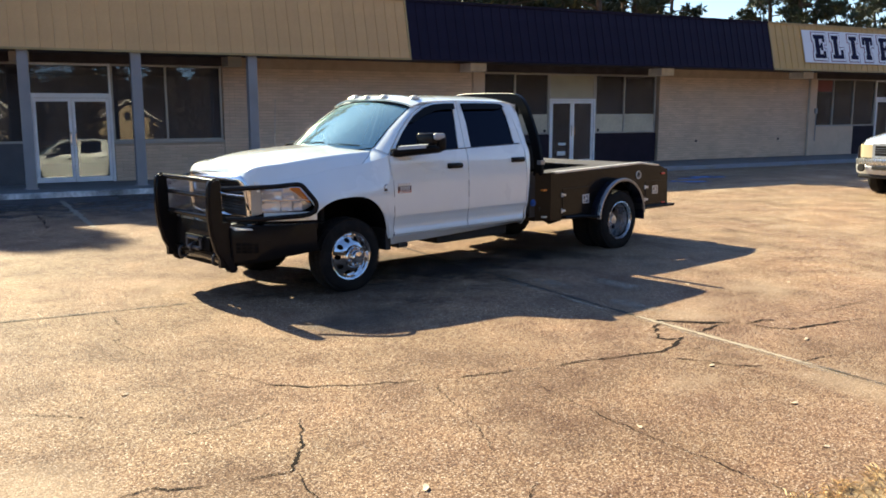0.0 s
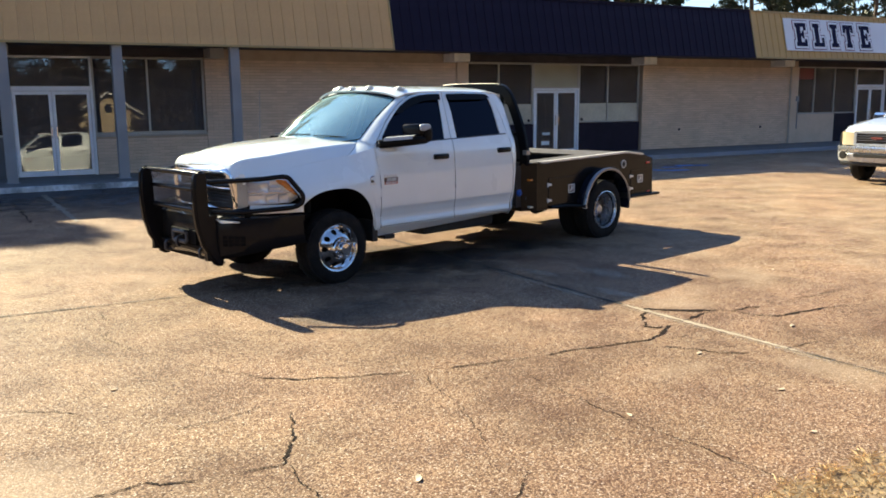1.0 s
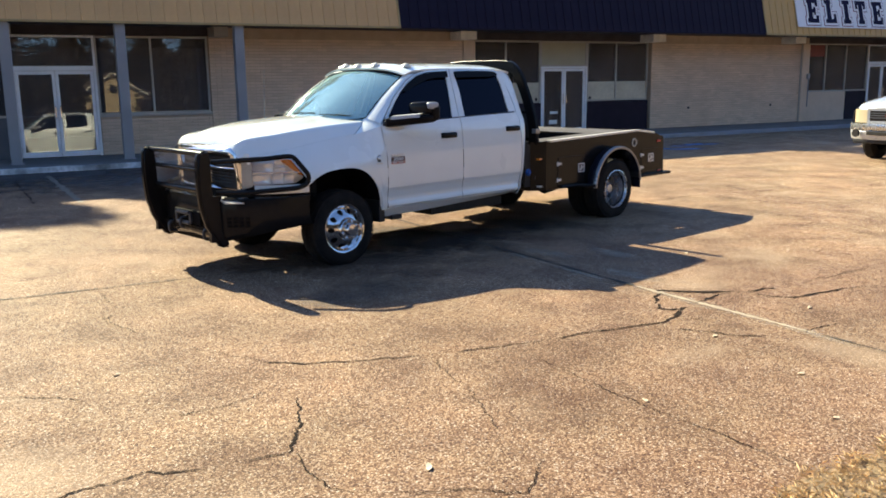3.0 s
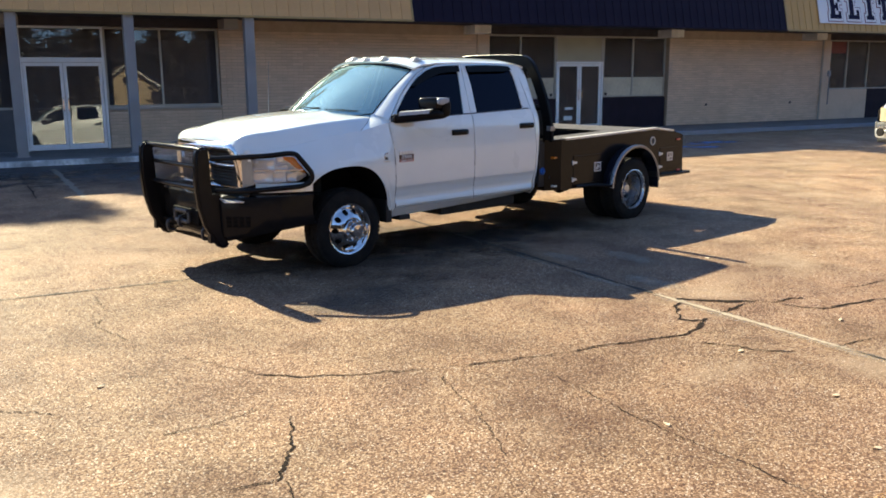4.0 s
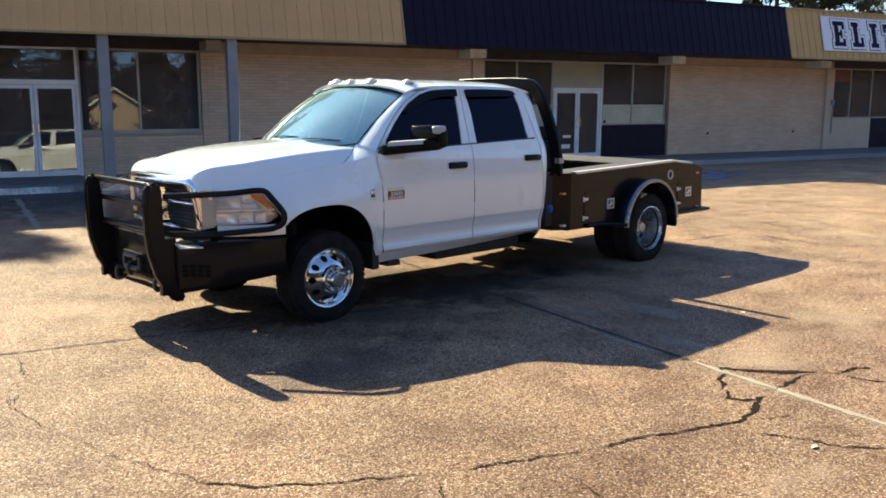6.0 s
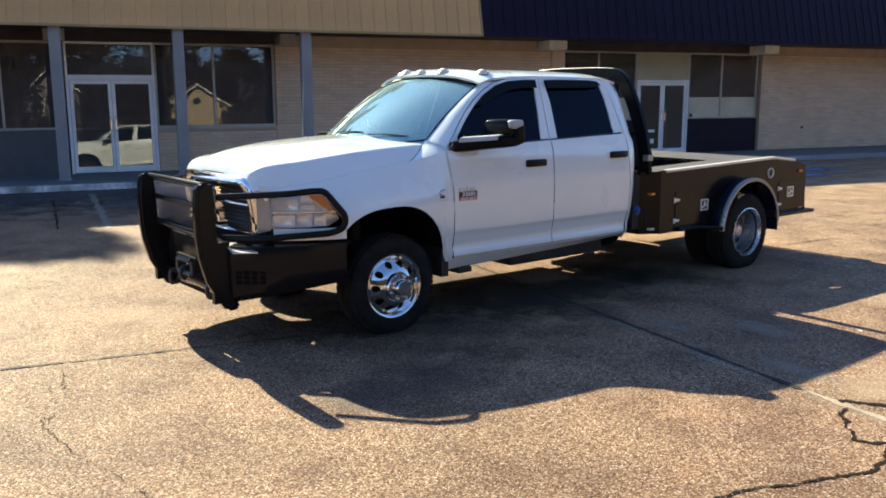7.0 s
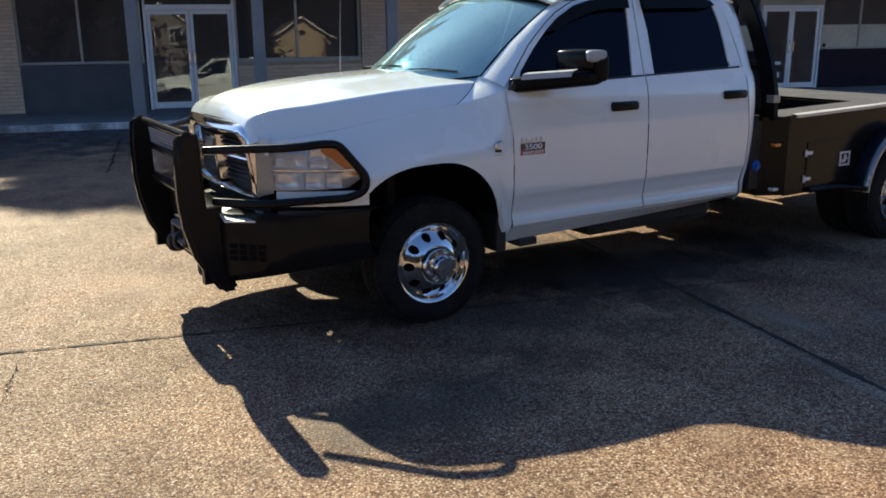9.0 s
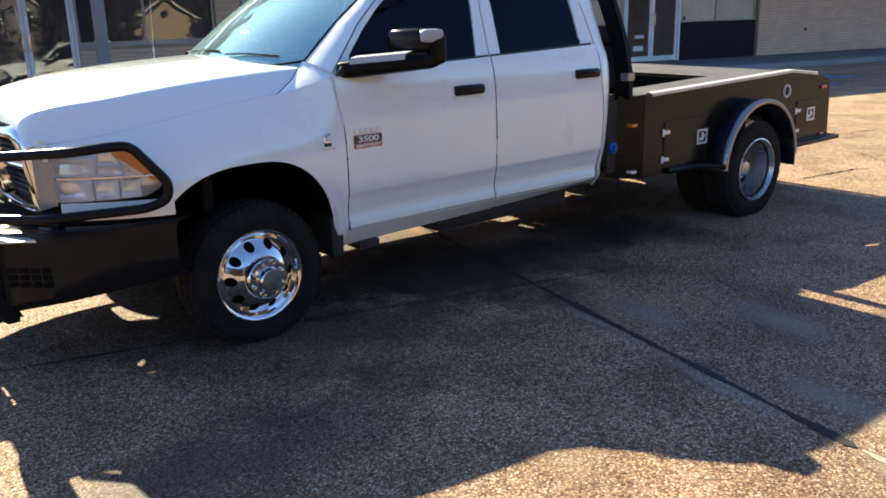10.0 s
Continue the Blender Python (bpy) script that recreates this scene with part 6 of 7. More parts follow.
part("front_wall", boxed(2.985, 3.005, -0.93, 0.93, 0.475, 1.086), M["bed"], bed)
part("tail_panel", boxed(5.775, 5.79, -1.05, 1.05, 0.51, 1.01), M["bed"], bed)
part("tail_bumper", boxed(5.80, 5.88, -1.07, 1.07, 0.47, 0.51, 0.01), M["black"], bed)
for y in (-0.92, -0.80, 0.80, 0.92):
    part("tail_lamp", lathe(bmesh.new(), [(0.0, 0.02), (0.045, 0.015), (0.05, 0.0)], 16, "x", (5.79, y, 0.80)), M["red_lens"], bed)
# rack
def rack_curve(inset):
    """The arch behind the cab: splayed legs, round shoulders and a level top, from one foot to the other."""
    half = [(1.000, 1.06), (0.990, 1.26), (0.955, 1.42), (0.915, 1.54), (0.865, 1.66), (0.820, 1.76), (0.770, 1.86), (0.720, 1.95), (0.665, 2.015), (0.600, 2.062), (0.520, 2.085), (0.400, 2.092), (0.20, 2.097)]
    pts = []
    for k, (y, z) in enumerate(half):
        a, b = half[max(0, k - 1)], half[min(len(half) - 1, k + 1)]
        d = Vector((b[0] - a[0], b[1] - a[1])).normalized()
        pts.append((y - d.y * inset, z + d.x * inset))
    return [(-y, z) for y, z in pts] + [(y, z) for y, z in reversed(pts)]


out, inn = rack_curve(0.0), rack_curve(0.125)
bm = plate(bmesh.new(), [(3.018, y, z) for y, z in out + inn[::-1]], (0.065, 0, 0))
bmesh.ops.bevel(bm, geom=[e for e in bm.edges if e.calc_face_angle(0) > 0.9], offset=0.010, segments=2, affect="EDGES")
rack = part("headache_rack", bm, M["rack"], truck, "black arched steel headache rack behind the cab", smooth=40)
# thin pale tube added for the sun's glint along the top edge
part("edge_strip", tube(bmesh.new(), [(3.022, y, z - 0.002) for y, z in out if z > 2.07], 0.004, 6), M["trim_steel"], rack, "pale strip standing for the sun's glint on the top edge")


def rack_leg(s):
    part("side_bar", tube(bmesh.new(), [(3.05, s * 0.55, 1.08), (3.05, s * 0.55, 2.0)], 0.025, 8), M["rack"], rack)
    part("leg_band", boxed(3.013, 3.088, *sorted((s * 0.930, s * 0.998)), 1.195, 1.252, 0.004), M["fender"], rack)


both(rack_leg)
for z in (1.45, 1.12):
    part("cross_tube", tube(bmesh.new(), [(3.05, -0.86, z), (3.05, 0.86, z)], 0.025, 8), M["rack"], rack)
part("rack_foot", boxed(2.868, 2.975, -0.91, 0.91, 0.58, 1.10), M["black_matt"], rack)
part("rack_panel", boxed(3.04, 3.055, -0.88, 0.88, 1.06, 1.50), M["black_matt"], rack, "black expanded panel of the rack")
# filler plate with the blue cap between cab and bed
plate_ob = part("filler_plate", boxed(2.885, 2.99, -0.93, -0.90, 0.53, 1.055, 0.005), M["black_matt"], bed, "dark grey plate with a blue filler cap")
part("filler_cap", lathe(bmesh.new(), [(0.0, -0.034), (0.022, -0.034), (0.025, -0.020), (0.038, -0.020), (0.045, -0.012), (0.045, 0.0)], 20, "y", (2.945, -0.93, 0.715)), M["blue_cap"], plate_ob, "blue plastic cap")

# ---- sign on the fascia ----
SLOPE = math.atan2(TV - FV, TZ - FZ)
sign = part("shop_sign", boxed(24.93, 33.9, -0.055, -0.03, 0.26, 1.44, 0.006), M["sign"])
sign.matrix_world = SHOP @ Matrix.Translation((0, FV, FZ)) @ Matrix.Rotation(-SLOPE, 4, "X")
tagged(sign, "white shop sign with navy block letters on the gold fascia", "sign")


def letter(ch, u, z, w, h, grow, front, mat):
    """A slab-serif capital out of bars, each swollen by grow."""
    st, sf = 0.215, 0.150          # stroke and serif
    strokes = {
        "E": [(0.0, 1, 0, sf), (0.0, 1, h - sf, h), (0.10, 0.10 + st / w, 0, h), (0.1, 0.70, h / 2 - 0.065, h / 2 + 0.065), (1 - 0.13 / w, 1, 0, 0.27), (1 - 0.13 / w, 1, h - 0.27, h), (0.60, 0.60 + 0.1 / w, h / 2 - 0.14, h / 2 + 0.14)],
        "L": [(0.0, 1, 0, sf), (0.0, 0.62, h - sf, h), (0.16, 0.16 + st / w, 0, h), (1 - 0.13 / w, 1, 0, 0.34)],
        "I": [(0.0, 1, 0, sf), (0.0, 1, h - sf, h), (0.5 - st / 2 / w, 0.5 + st / 2 / w, 0, h)],
        "T": [(0.22, 0.78, 0, sf), (0.0, 1, h - sf, h), (0.5 - st / 2 / w, 0.5 + st / 2 / w, 0, h), (0, 0.13 / w, h - 0.30, h), (1 - 0.13 / w, 1, h - 0.30, h)],
    }[ch]
    bm = bmesh.new()
    for k, (a, b, c, d) in enumerate(strokes):
        f = front - 0.0006 * k
        box(bm, u + a * w - grow, u + b * w + grow, f, -0.05, z + c - grow, z + d + grow)
    return part("letter", bm, mat, sign)


for ch, u, w in (("E", 25.46, 0.57), ("L", 26.40, 0.57), ("I", 27.36, 0.40), ("T", 28.08, 0.57), ("E", 29.02, 0.57)):
    letter(ch, u, 0.42, w, 0.86, 0.105, -0.060, M["sign_red"])
    letter(ch, u, 0.42, w, 0.86, 0.098, -0.064, M["sign_navy"])
    letter(ch, u, 0.42, w, 0.86, 0.078, -0.070, M["sign"])
    letter(ch, u, 0.42, w, 0.86, 0.0, -0.078, M["sign_navy"])


# ---- paint on the lot ----
def patch(name, m, ru, rv, mat, label, category, z=0.005):
    """A thin disc of paint, dirt or shade tint, worn away towards its rim by its material."""
    bm = lathe(bmesh.new(), [(0.0, 0.0), (0.5, 0.0), (1.0, 0.0)], 32, "z")
    ob = part(name, bm, mat)
    m = m.copy()
    m.translation.z = z
    ob.matrix_world = m @ Matrix.Diagonal((ru, rv, 1, 1))
    return tagged(ob, label, category, kind="structure")


for k, (x, y, ru, rv) in enumerate(((16.6, 4.55, 0.95, 0.34), (15.0, 3.95, 0.85, 0.22), (15.7, 4.6, 0.75, 0.16), (14.7, 4.4, 0.30, 0.25))):
    patch("blue_marking", Matrix.Translation((x, y, 0)) @ Matrix.Rotation(radians(-38), 4, "Z"), ru, rv, M["blue_paint"], "faded blue paint marking on the concrete", "road marking", 0.005 + 0.0006 * k)


def stripe(u0, v0, u1, v1, w=0.10):
    p, q = on_shop(u0, v0), on_shop(u1, v1)
    tagged(part("parking_line", strip([p[:2], q[:2]], w, 0.004, 0.05), M["stripe"]), "worn pale parking line", "road marking", kind="structure")


for u in (0.30, 3.05, 5.8, 8.5, 11.3):
    stripe(u, -3.6, u + 0.15, -8.4)


# smooth trowelled concrete along the slab joint
for k, (x, y, ru, rv) in enumerate(((1.62, -1.9, 0.75, 0.11), (1.36, -3.0, 0.80, 0.10), (1.14, -4.2, 0.75, 0.12), (0.93, -5.3, 0.8, 0.10), (0.72, -6.4, 0.8, 0.11), (1.90, -2.1, 0.5, 0.22), (2.35, -2.7, 0.55, 0.25), (1.62, -3.4, 0.5, 0.2))):
    patch("joint_band", Matrix.Translation((x, y, 0)) @ Matrix.Rotation(radians(78), 4, "Z"), ru, rv, M["joint_band"], "smooth trowelled concrete along the slab joint", "joint", 0.0028 + 0.0002 * k)


# ---- trees ----
def pine(height, seed, crown_from=0.38, spread=2.6):
    """A tall pine: bare tapered trunk, drooping limbs and tufts of needles with gaps between."""
    rnd = random.Random(seed)
    t = thing("pine_tree", "tall dark green pine behind the shops", "tree")
    bm = bmesh.new()
    trunk = [Vector((0.25 * math.sin(k * 0.9 + seed), 0.25 * math.cos(k * 0.7 + seed), height * k / 8)) * (1 if k else 0) for k in range(9)]
    tube(bm, trunk, [0.19 * (1 - 0.85 * k / 8) + 0.015 for k in range(9)], 8)
    tips = []
    n = 40
    for i in range(n):
        f = crown_from + (0.99 - crown_from) * (i / (n - 1)) ** 0.9
        z = f * height
        k = min(7, int(f * 8))
        base = trunk[k].lerp(trunk[k + 1], f * 8 - k) if k < 8 else trunk[8]
        L = spread * (1 - ((f - crown_from) / (1.02 - crown_from)) ** 1.6) * rnd.uniform(0.55, 1.15) + 0.25
        a = rnd.uniform(0, 2 * math.pi)
        d = Vector((math.cos(a), math.sin(a), rnd.uniform(-0.1, 0.35)))
        mid, end = base + d * L * 0.5 + Vector((0, 0, 0.05 * L)), base + d * L + Vector((0, 0, rnd.uniform(-0.15, 0.2) * L))
        tube(bm, [base, mid, end], [0.045, 0.03, 0.012], 5)
        for g in range(rnd.randint(6, 10)):
            q = rnd.uniform(0.35, 1.05)
            p = (base.lerp(mid, q * 2) if q < 0.5 else mid.lerp(end, q * 2 - 1)) + Vector((rnd.gauss(0, 0.22), rnd.gauss(0, 0.22), rnd.gauss(0, 0.16)))
            tips.append((p, rnd.uniform(0.26, 0.50)))
    part("trunk", bm, M["bark"], t)
    verts, faces = [], []
    for p, r in tips:
        for b in range(30):
            d = Vector((rnd.gauss(0, 1), rnd.gauss(0, 1), rnd.gauss(0.25, 0.8))).normalized()
            s = d.orthogonal().normalized() * rnd.uniform(0.035, 0.07)
            s.rotate(Matrix.Rotation(rnd.uniform(0, 6.28), 3, d))
            k = len(verts)
            verts += [p - s * 0.4, p + d * r * 0.55 - s, p + d * r, p + d * r * 0.55 + s]
            faces.append((k, k + 1, k + 2, k + 3))
    me = bpy.data.meshes.new("crown")
    me.from_pydata([tuple(v) for v in verts], [], faces)
    me.materials.append(M["needles"])
    crown = new("crown", me)
    crown.parent = t
    return t


kinds = [pine(15.2, 3), pine(13.6, 8, 0.34, 2.9), pine(16.0, 17, 0.42, 2.4)]
spots = [(-13, 15, 0), (-9.2, 14.5, 2), (-6.3, 14.0, 0), (-7.8, 15.6, 1), (-11.2, 14.6, 1), (-3.4, 13.4, 0), (-1.2, 14.8, 2), (2.6, 15.5, 0), (6.5, 14.3, 1), (9.6, 15.6, 0), (12.6, 14.4, 2), (15.0, 16.5, 1),
         (18.6, 14.6, 0), (22.0, 17.5, 1), (25.0, 19.0, 0), (29.5, 16.5, 2), (34.5, 19.0, 1), (20.0, 20.5, 1), (23.6, 23.0, 1), (27.0, 21.5, 0), (30.2, 20.5, 1), (33.0, 23.5, 1), (36.6, 22.0, 0), (38.4, 25.0, 1), (46.6, 20.0, 2), (47.6, 18.0, 1), (53.0, 21.0, 0), (60.0, 20.0, 2), (31.8, 23.0, 0), (66, 26, 1), (44.6, 27.0, 0)]
rnd = random.Random(5)
for i, (u, v, k) in enumerate(spots):
    m = Matrix.Translation(on_shop(u, v, -0.06)) @ Matrix.Rotation(rnd.uniform(0, 6.28), 4, "Z") @ Matrix.Scale(1.10 if u < -5.5 else 1.0, 4)
    if i < 3:
        kinds[i].matrix_world = m
        tagged(kinds[i], group="pines behind the shops")
    else:
        copy_thing(kinds[k], m)


# ---- across the street, seen in the shop windows ----
def woods():
    """A belt of mixed trees: trunks, limbs and clumps of leaves, too many to count."""
    rnd = random.Random(21)
    verts, faces = [], []
    front = [(10.6, -50.5, 8.5), (19.4, -51, 9.5), (17.9, -49.5, 5.0), (1.6, -53, 10), (7.6, -53.5, 9)]
    for i in range(430 + len(front)):
        u = rnd.uniform(-50, 210)
        v = -62 - abs(rnd.gauss(0, 12))
        h = rnd.uniform(15, 21)
        if i >= 430:
            u, v, h = front[i - 430]
        if 13 < u < 37 and v < -60:
            h *= 0.70
        base = on_shop(u, v, -0.06)
        k = len(verts)
        for z, r in ((0, 0.25), (h * 0.9, 0.05)):
            verts += [base + Vector((r * math.cos(a), r * math.sin(a), z)) for a in (0, 2.1, 4.2)]
        faces += [(k, k + 1, k + 4, k + 3), (k + 1, k + 2, k + 5, k + 4), (k + 2, k, k + 3, k + 5)]
        for c in range(100):
            f = rnd.uniform(0.06, 1.0)
            R = h * 0.25 * math.sin(math.pi * min(0.98, 0.15 + 0.85 * f)) + 0.4
            a, q = rnd.uniform(0, 6.28), math.sqrt(rnd.random())
            p = base + Vector((R * q * math.cos(a), R * q * math.sin(a), f * h))
            for b in range(19):
                d = Vector((rnd.gauss(0, 1), rnd.gauss(0, 1), rnd.gauss(0, 0.8))).normalized() * rnd.uniform(0.25, 0.75)
                s = d.orthogonal().normalized() * rnd.uniform(0.08, 0.17)
                o = p + d * rnd.uniform(-0.3, 1.3)
                k = len(verts)
                verts += [o, o + d * 0.5 - s, o + d, o + d * 0.5 + s]
                faces.append((k, k + 1, k + 2, k + 3))
    me = bpy.data.meshes.new("far_woods")
    me.from_pydata([tuple(v) for v in verts], [], faces)
    me.materials.append(M["leaf"])
    tagged(new("far_woods", me), "belt of autumn trees across the street", "trees", kind="stuff")


woods()


def far_house(u, v, w, depth, base, eave, peak, wall_mat, label, oculus):
    """A gabled house, its gable towards the shops."""
    h = thing("house", label, "house", SHOP @ Matrix.Translation((u, v, -0.06)))
    body = plate(bmesh.new(), [(-w / 2, 0, base), (w / 2, 0, base), (w / 2, 0, eave), (0, 0, peak), (-w / 2, 0, eave)], (0, -depth, 0))
    part("wall", body, wall_mat, h)
    for s in (-1, 1):
        over = 0.35
        slope = Vector((s * w / 2, 0, eave - peak))
        e = slope * (1 + over / slope.length)
        bm = plate(bmesh.new(), [(0, over, peak + 0.05), (e.x, over, peak + e.z + 0.05), (e.x, -depth - over, peak + e.z + 0.05), (0, -depth - over, peak + 0.05)], (0, 0, 0.12))
        part("roof", bm, M["house_roof"], h)
        part("barge_board", tube(bmesh.new(), [(0, over + 0.02, peak + 0.05), (e.x, over + 0.02, peak + e.z + 0.05)], 0.07, 4), M["house_white"], h)
    if oculus:
        win = part("window", lathe(bmesh.new(), [(0.0, 0.04), (0.22, 0.04), (0.22, 0.06), (0.30, 0.06), (0.30, 0.0)], 20, "y", (0, 0, lerp(eave, peak, 0.28))), M["house_dark"], h)
    else:
        for x in (-w / 4, w / 4):
            win = part("window", boxed(x - 0.5, x + 0.5, 0.0, 0.05, eave - 1.5, eave - 0.2), M["house_dark"], h)
            part("frame", bars(bmesh.new(), [x - 0.5, x, x + 0.5], [eave - 1.5, eave - 0.85, eave - 0.2], x - 0.5, x + 0.5, eave - 1.5, eave - 0.2, 0.05, 0.08, 0.06), M["house_white"], win)
    for x in (-w / 3, w / 3):
        win = part("window", boxed(x - 0.45, x + 0.45, 0.0, 0.05, base + 1.0, base + 2.3), M["house_dark"], h)
        part("frame", bars(bmesh.new(), [x - 0.45, x + 0.45], [base + 1.0, base + 1.65, base + 2.3], x - 0.45, x + 0.45, base + 1.0, base + 2.3, 0.05, 0.08, 0.06), M["house_white"], win)
    return h


far_house(15.3, -53, 5.0, 7, 0.0, 6.0, 7.7, M["house"], "yellow gabled house with a round attic window", True)
far_house(4.4, -56, 4.2, 8, 0.0, 7.4, 9.2, M["house_grey"], "grey gabled house with white framed windows", False)


# ---- verge with dry grass ----
def verge():
    rnd = random.Random(4)
    bm = bmesh.new()
    pts = [(-2.2, -6.42), (-1.5, -6.36), (-0.7, -6.58), (0.6, -6.85), (3, -7.5), (8, -8.9), (20, -12.2)]
    n = 60
    edge = []
    for i in range(n + 1):
        t = i / n
        x = lerp(-2.2, 12, t ** 1.5)
        y = along([p[0] for p in pts], [p[1] for p in pts], x) + 0.10 * noise.noise(Vector((x * 3, 1, 0))) + 0.05 * noise.noise(Vector((x * 11, 4, 0)))
        edge.append((x, y))
    rows = []
    for f, z in ((0, 0.003), (0.012, 0.010), (0.03, 0.02), (0.06, 0.025), (0.1, 0.02), (0.15, 0.028), (0.22, 0.025), (0.3, 0.03), (0.4, 0.025), (0.55, 0.03), (0.75, 0.03), (1, 0.03)):
        rows.append([(x - 0.3 * f * 3 * (1 - i / n) + 0.5 * f * noise.noise(Vector((f * 40, i * 0.1, 7))), y - 22.0 * f, z + (0.02 * noise.noise(Vector((x * 5, f * 20, 2))) if f else 0)) for i, (x, y) in enumerate(edge)])
    v = part("grass_verge", grid(bm, rows), M["soil"])
    tagged(v, "dry grassy verge at the edge of the concrete", "verge", kind="structure")
    verts, faces = [], []

    def tuft(x, y, blades, size):
        for b in range(blades):
            a = rnd.uniform(0, 6.28)
            lean = rnd.uniform(0.4, 2.0)
            L = size * rnd.uniform(0.5, 1.2)
            p = Vector((x + rnd.gauss(0, 0.025), y + rnd.gauss(0, 0.025), 0.004))
            d = Vector((math.cos(a) * lean, math.sin(a) * lean, 1)).normalized()
            s = Vector((-math.sin(a), math.cos(a), 0)) * rnd.uniform(0.0008, 0.0018)
            tip = p + d * L + Vector((math.cos(a), math.sin(a), -0.4)) * L * 0.35
            k = len(verts)
            verts.extend([p - s, p + s, p + d * L * 0.6 + s, tip, p + d * L * 0.6 - s])
            faces.append((k, k + 1, k + 2, k + 3, k + 4))

    for i in range(4200):
        t = rnd.random()
        x = lerp(-2.3, 3.2, t)
        y0 = along([p[0] for p in pts], [p[1] for p in pts], x)
        back = abs(rnd.gauss(0, 1.4))
        tuft(x, y0 + 0.02 - back + 0.1 * noise.noise(Vector((x * 3, 1, 0))), rnd.randint(5, 10), rnd.uniform(0.02, 0.055))
    me = bpy.data.meshes.new("dry_grass")
    me.from_pydata([tuple(v) for v in verts], [], faces)
    me.materials.append(M["grass"])
    tagged(new("dry_grass", me), "short dry tan and green grass", "grass", kind="stuff")


verge()


def fallen_leaf(x, y, a, size):
    bm = bmesh.new()
    out = [(size * math.cos(k) * 1.3, size * math.sin(k) * 0.5, 0.005 + 0.004 * math.sin(2 * k)) for k in np.linspace(0, 2 * math.pi, 10, endpoint=False)]
    plate(bm, out, (0, 0, 0.002))
    ob = part("fallen_leaf", bm, M["dead_leaf"])
    ob.matrix_world = Matrix.Translation((x, y, 0.002)) @ Matrix.Rotation(a, 4, "Z")
    return tagged(ob, "curled dry leaf on the concrete", "leaf", "fallen leaves")


rnd = random.Random(9)
for x, y in ((-0.02, -5.75), (-2.6, -5.05), (0.35, -4.95), (-0.6, -6.2), (1.6, -5.1), (-3.1, -2.6), (2.9, -3.2), (-1.1, -5.3), (3.8, -3.9)):
    fallen_leaf(x, y, rnd.uniform(0, 6), rnd.uniform(0.018, 0.035))

# oil stains; the broad soft patches also deepen the truck's shade by colour
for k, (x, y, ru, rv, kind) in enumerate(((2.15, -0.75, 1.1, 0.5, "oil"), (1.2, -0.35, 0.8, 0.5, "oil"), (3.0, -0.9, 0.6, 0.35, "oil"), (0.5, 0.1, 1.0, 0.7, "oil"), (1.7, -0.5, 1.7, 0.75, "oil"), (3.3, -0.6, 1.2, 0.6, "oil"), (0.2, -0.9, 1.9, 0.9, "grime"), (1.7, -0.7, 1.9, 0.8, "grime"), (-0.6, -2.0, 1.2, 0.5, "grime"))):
    patch("oil_stain", Matrix.Translation((x, y, 0)) @ Matrix.Rotation(0.4 * k, 4, "Z"), ru, rv, M[kind], "dark oil and tyre stain with the truck's shade painted in", "stain", 0.0016 + 0.0003 * k)

# grey patches deepen the building's shade on the stalls by colour
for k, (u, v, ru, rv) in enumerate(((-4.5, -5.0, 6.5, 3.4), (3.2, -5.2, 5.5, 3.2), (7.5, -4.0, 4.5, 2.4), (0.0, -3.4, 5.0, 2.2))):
    patch("parking_stain", SHOP @ Matrix.Translation((u, v, 0)), ru, rv, M["lot_shade"], "grey tint for the building's shade over the parking stalls", "stain", 0.0010 + 0.0002 * k)

# ---- silver truck parked beside the lot: local x runs from its front axle to its tail ----
BACK = math.radians(-11)
gmc = thing("parked_truck", "silver pickup truck with black grille parked on the lot", "truck", Matrix.Translation((15.18, -1.47, 0)) @ Matrix.Rotation(BACK, 4, "Z") @ Matrix.Diagonal((1.04, 1.04, 1.10, 1)))


def gpoint(x, z):
    y = along([0.40, 0.55, 0.80, 1.0, 1.12], [0.93, 0.98, 0.99, 0.97, 0.93], z)
    return y - 0.12 * smoothstep(-0.35, -0.95, x) ** 1.5


rows = []
for i in range(21):
    x = lerp(-0.86, 0.66, i / 20)
    c = along([-0.86, -0.80, -0.6, -0.2, 0.66], [1.03, 1.12, 1.20, 1.27, 1.33], x)
    row = []
    for j in range(25):
        t = lerp(-1, 1, j / 24)
        row.append((x - 0.06 * (1 - t * t) * smoothstep(-0.4, -0.86, x), t * (gpoint(x, 1.08) - 0.05), c - 0.09 * abs(t) ** 4 + 0.015 * smoothstep(0.75, 0.55, abs(t))))
    rows.append(row)
part("hood", skin(rows), M["silver"], gmc, smooth=40)


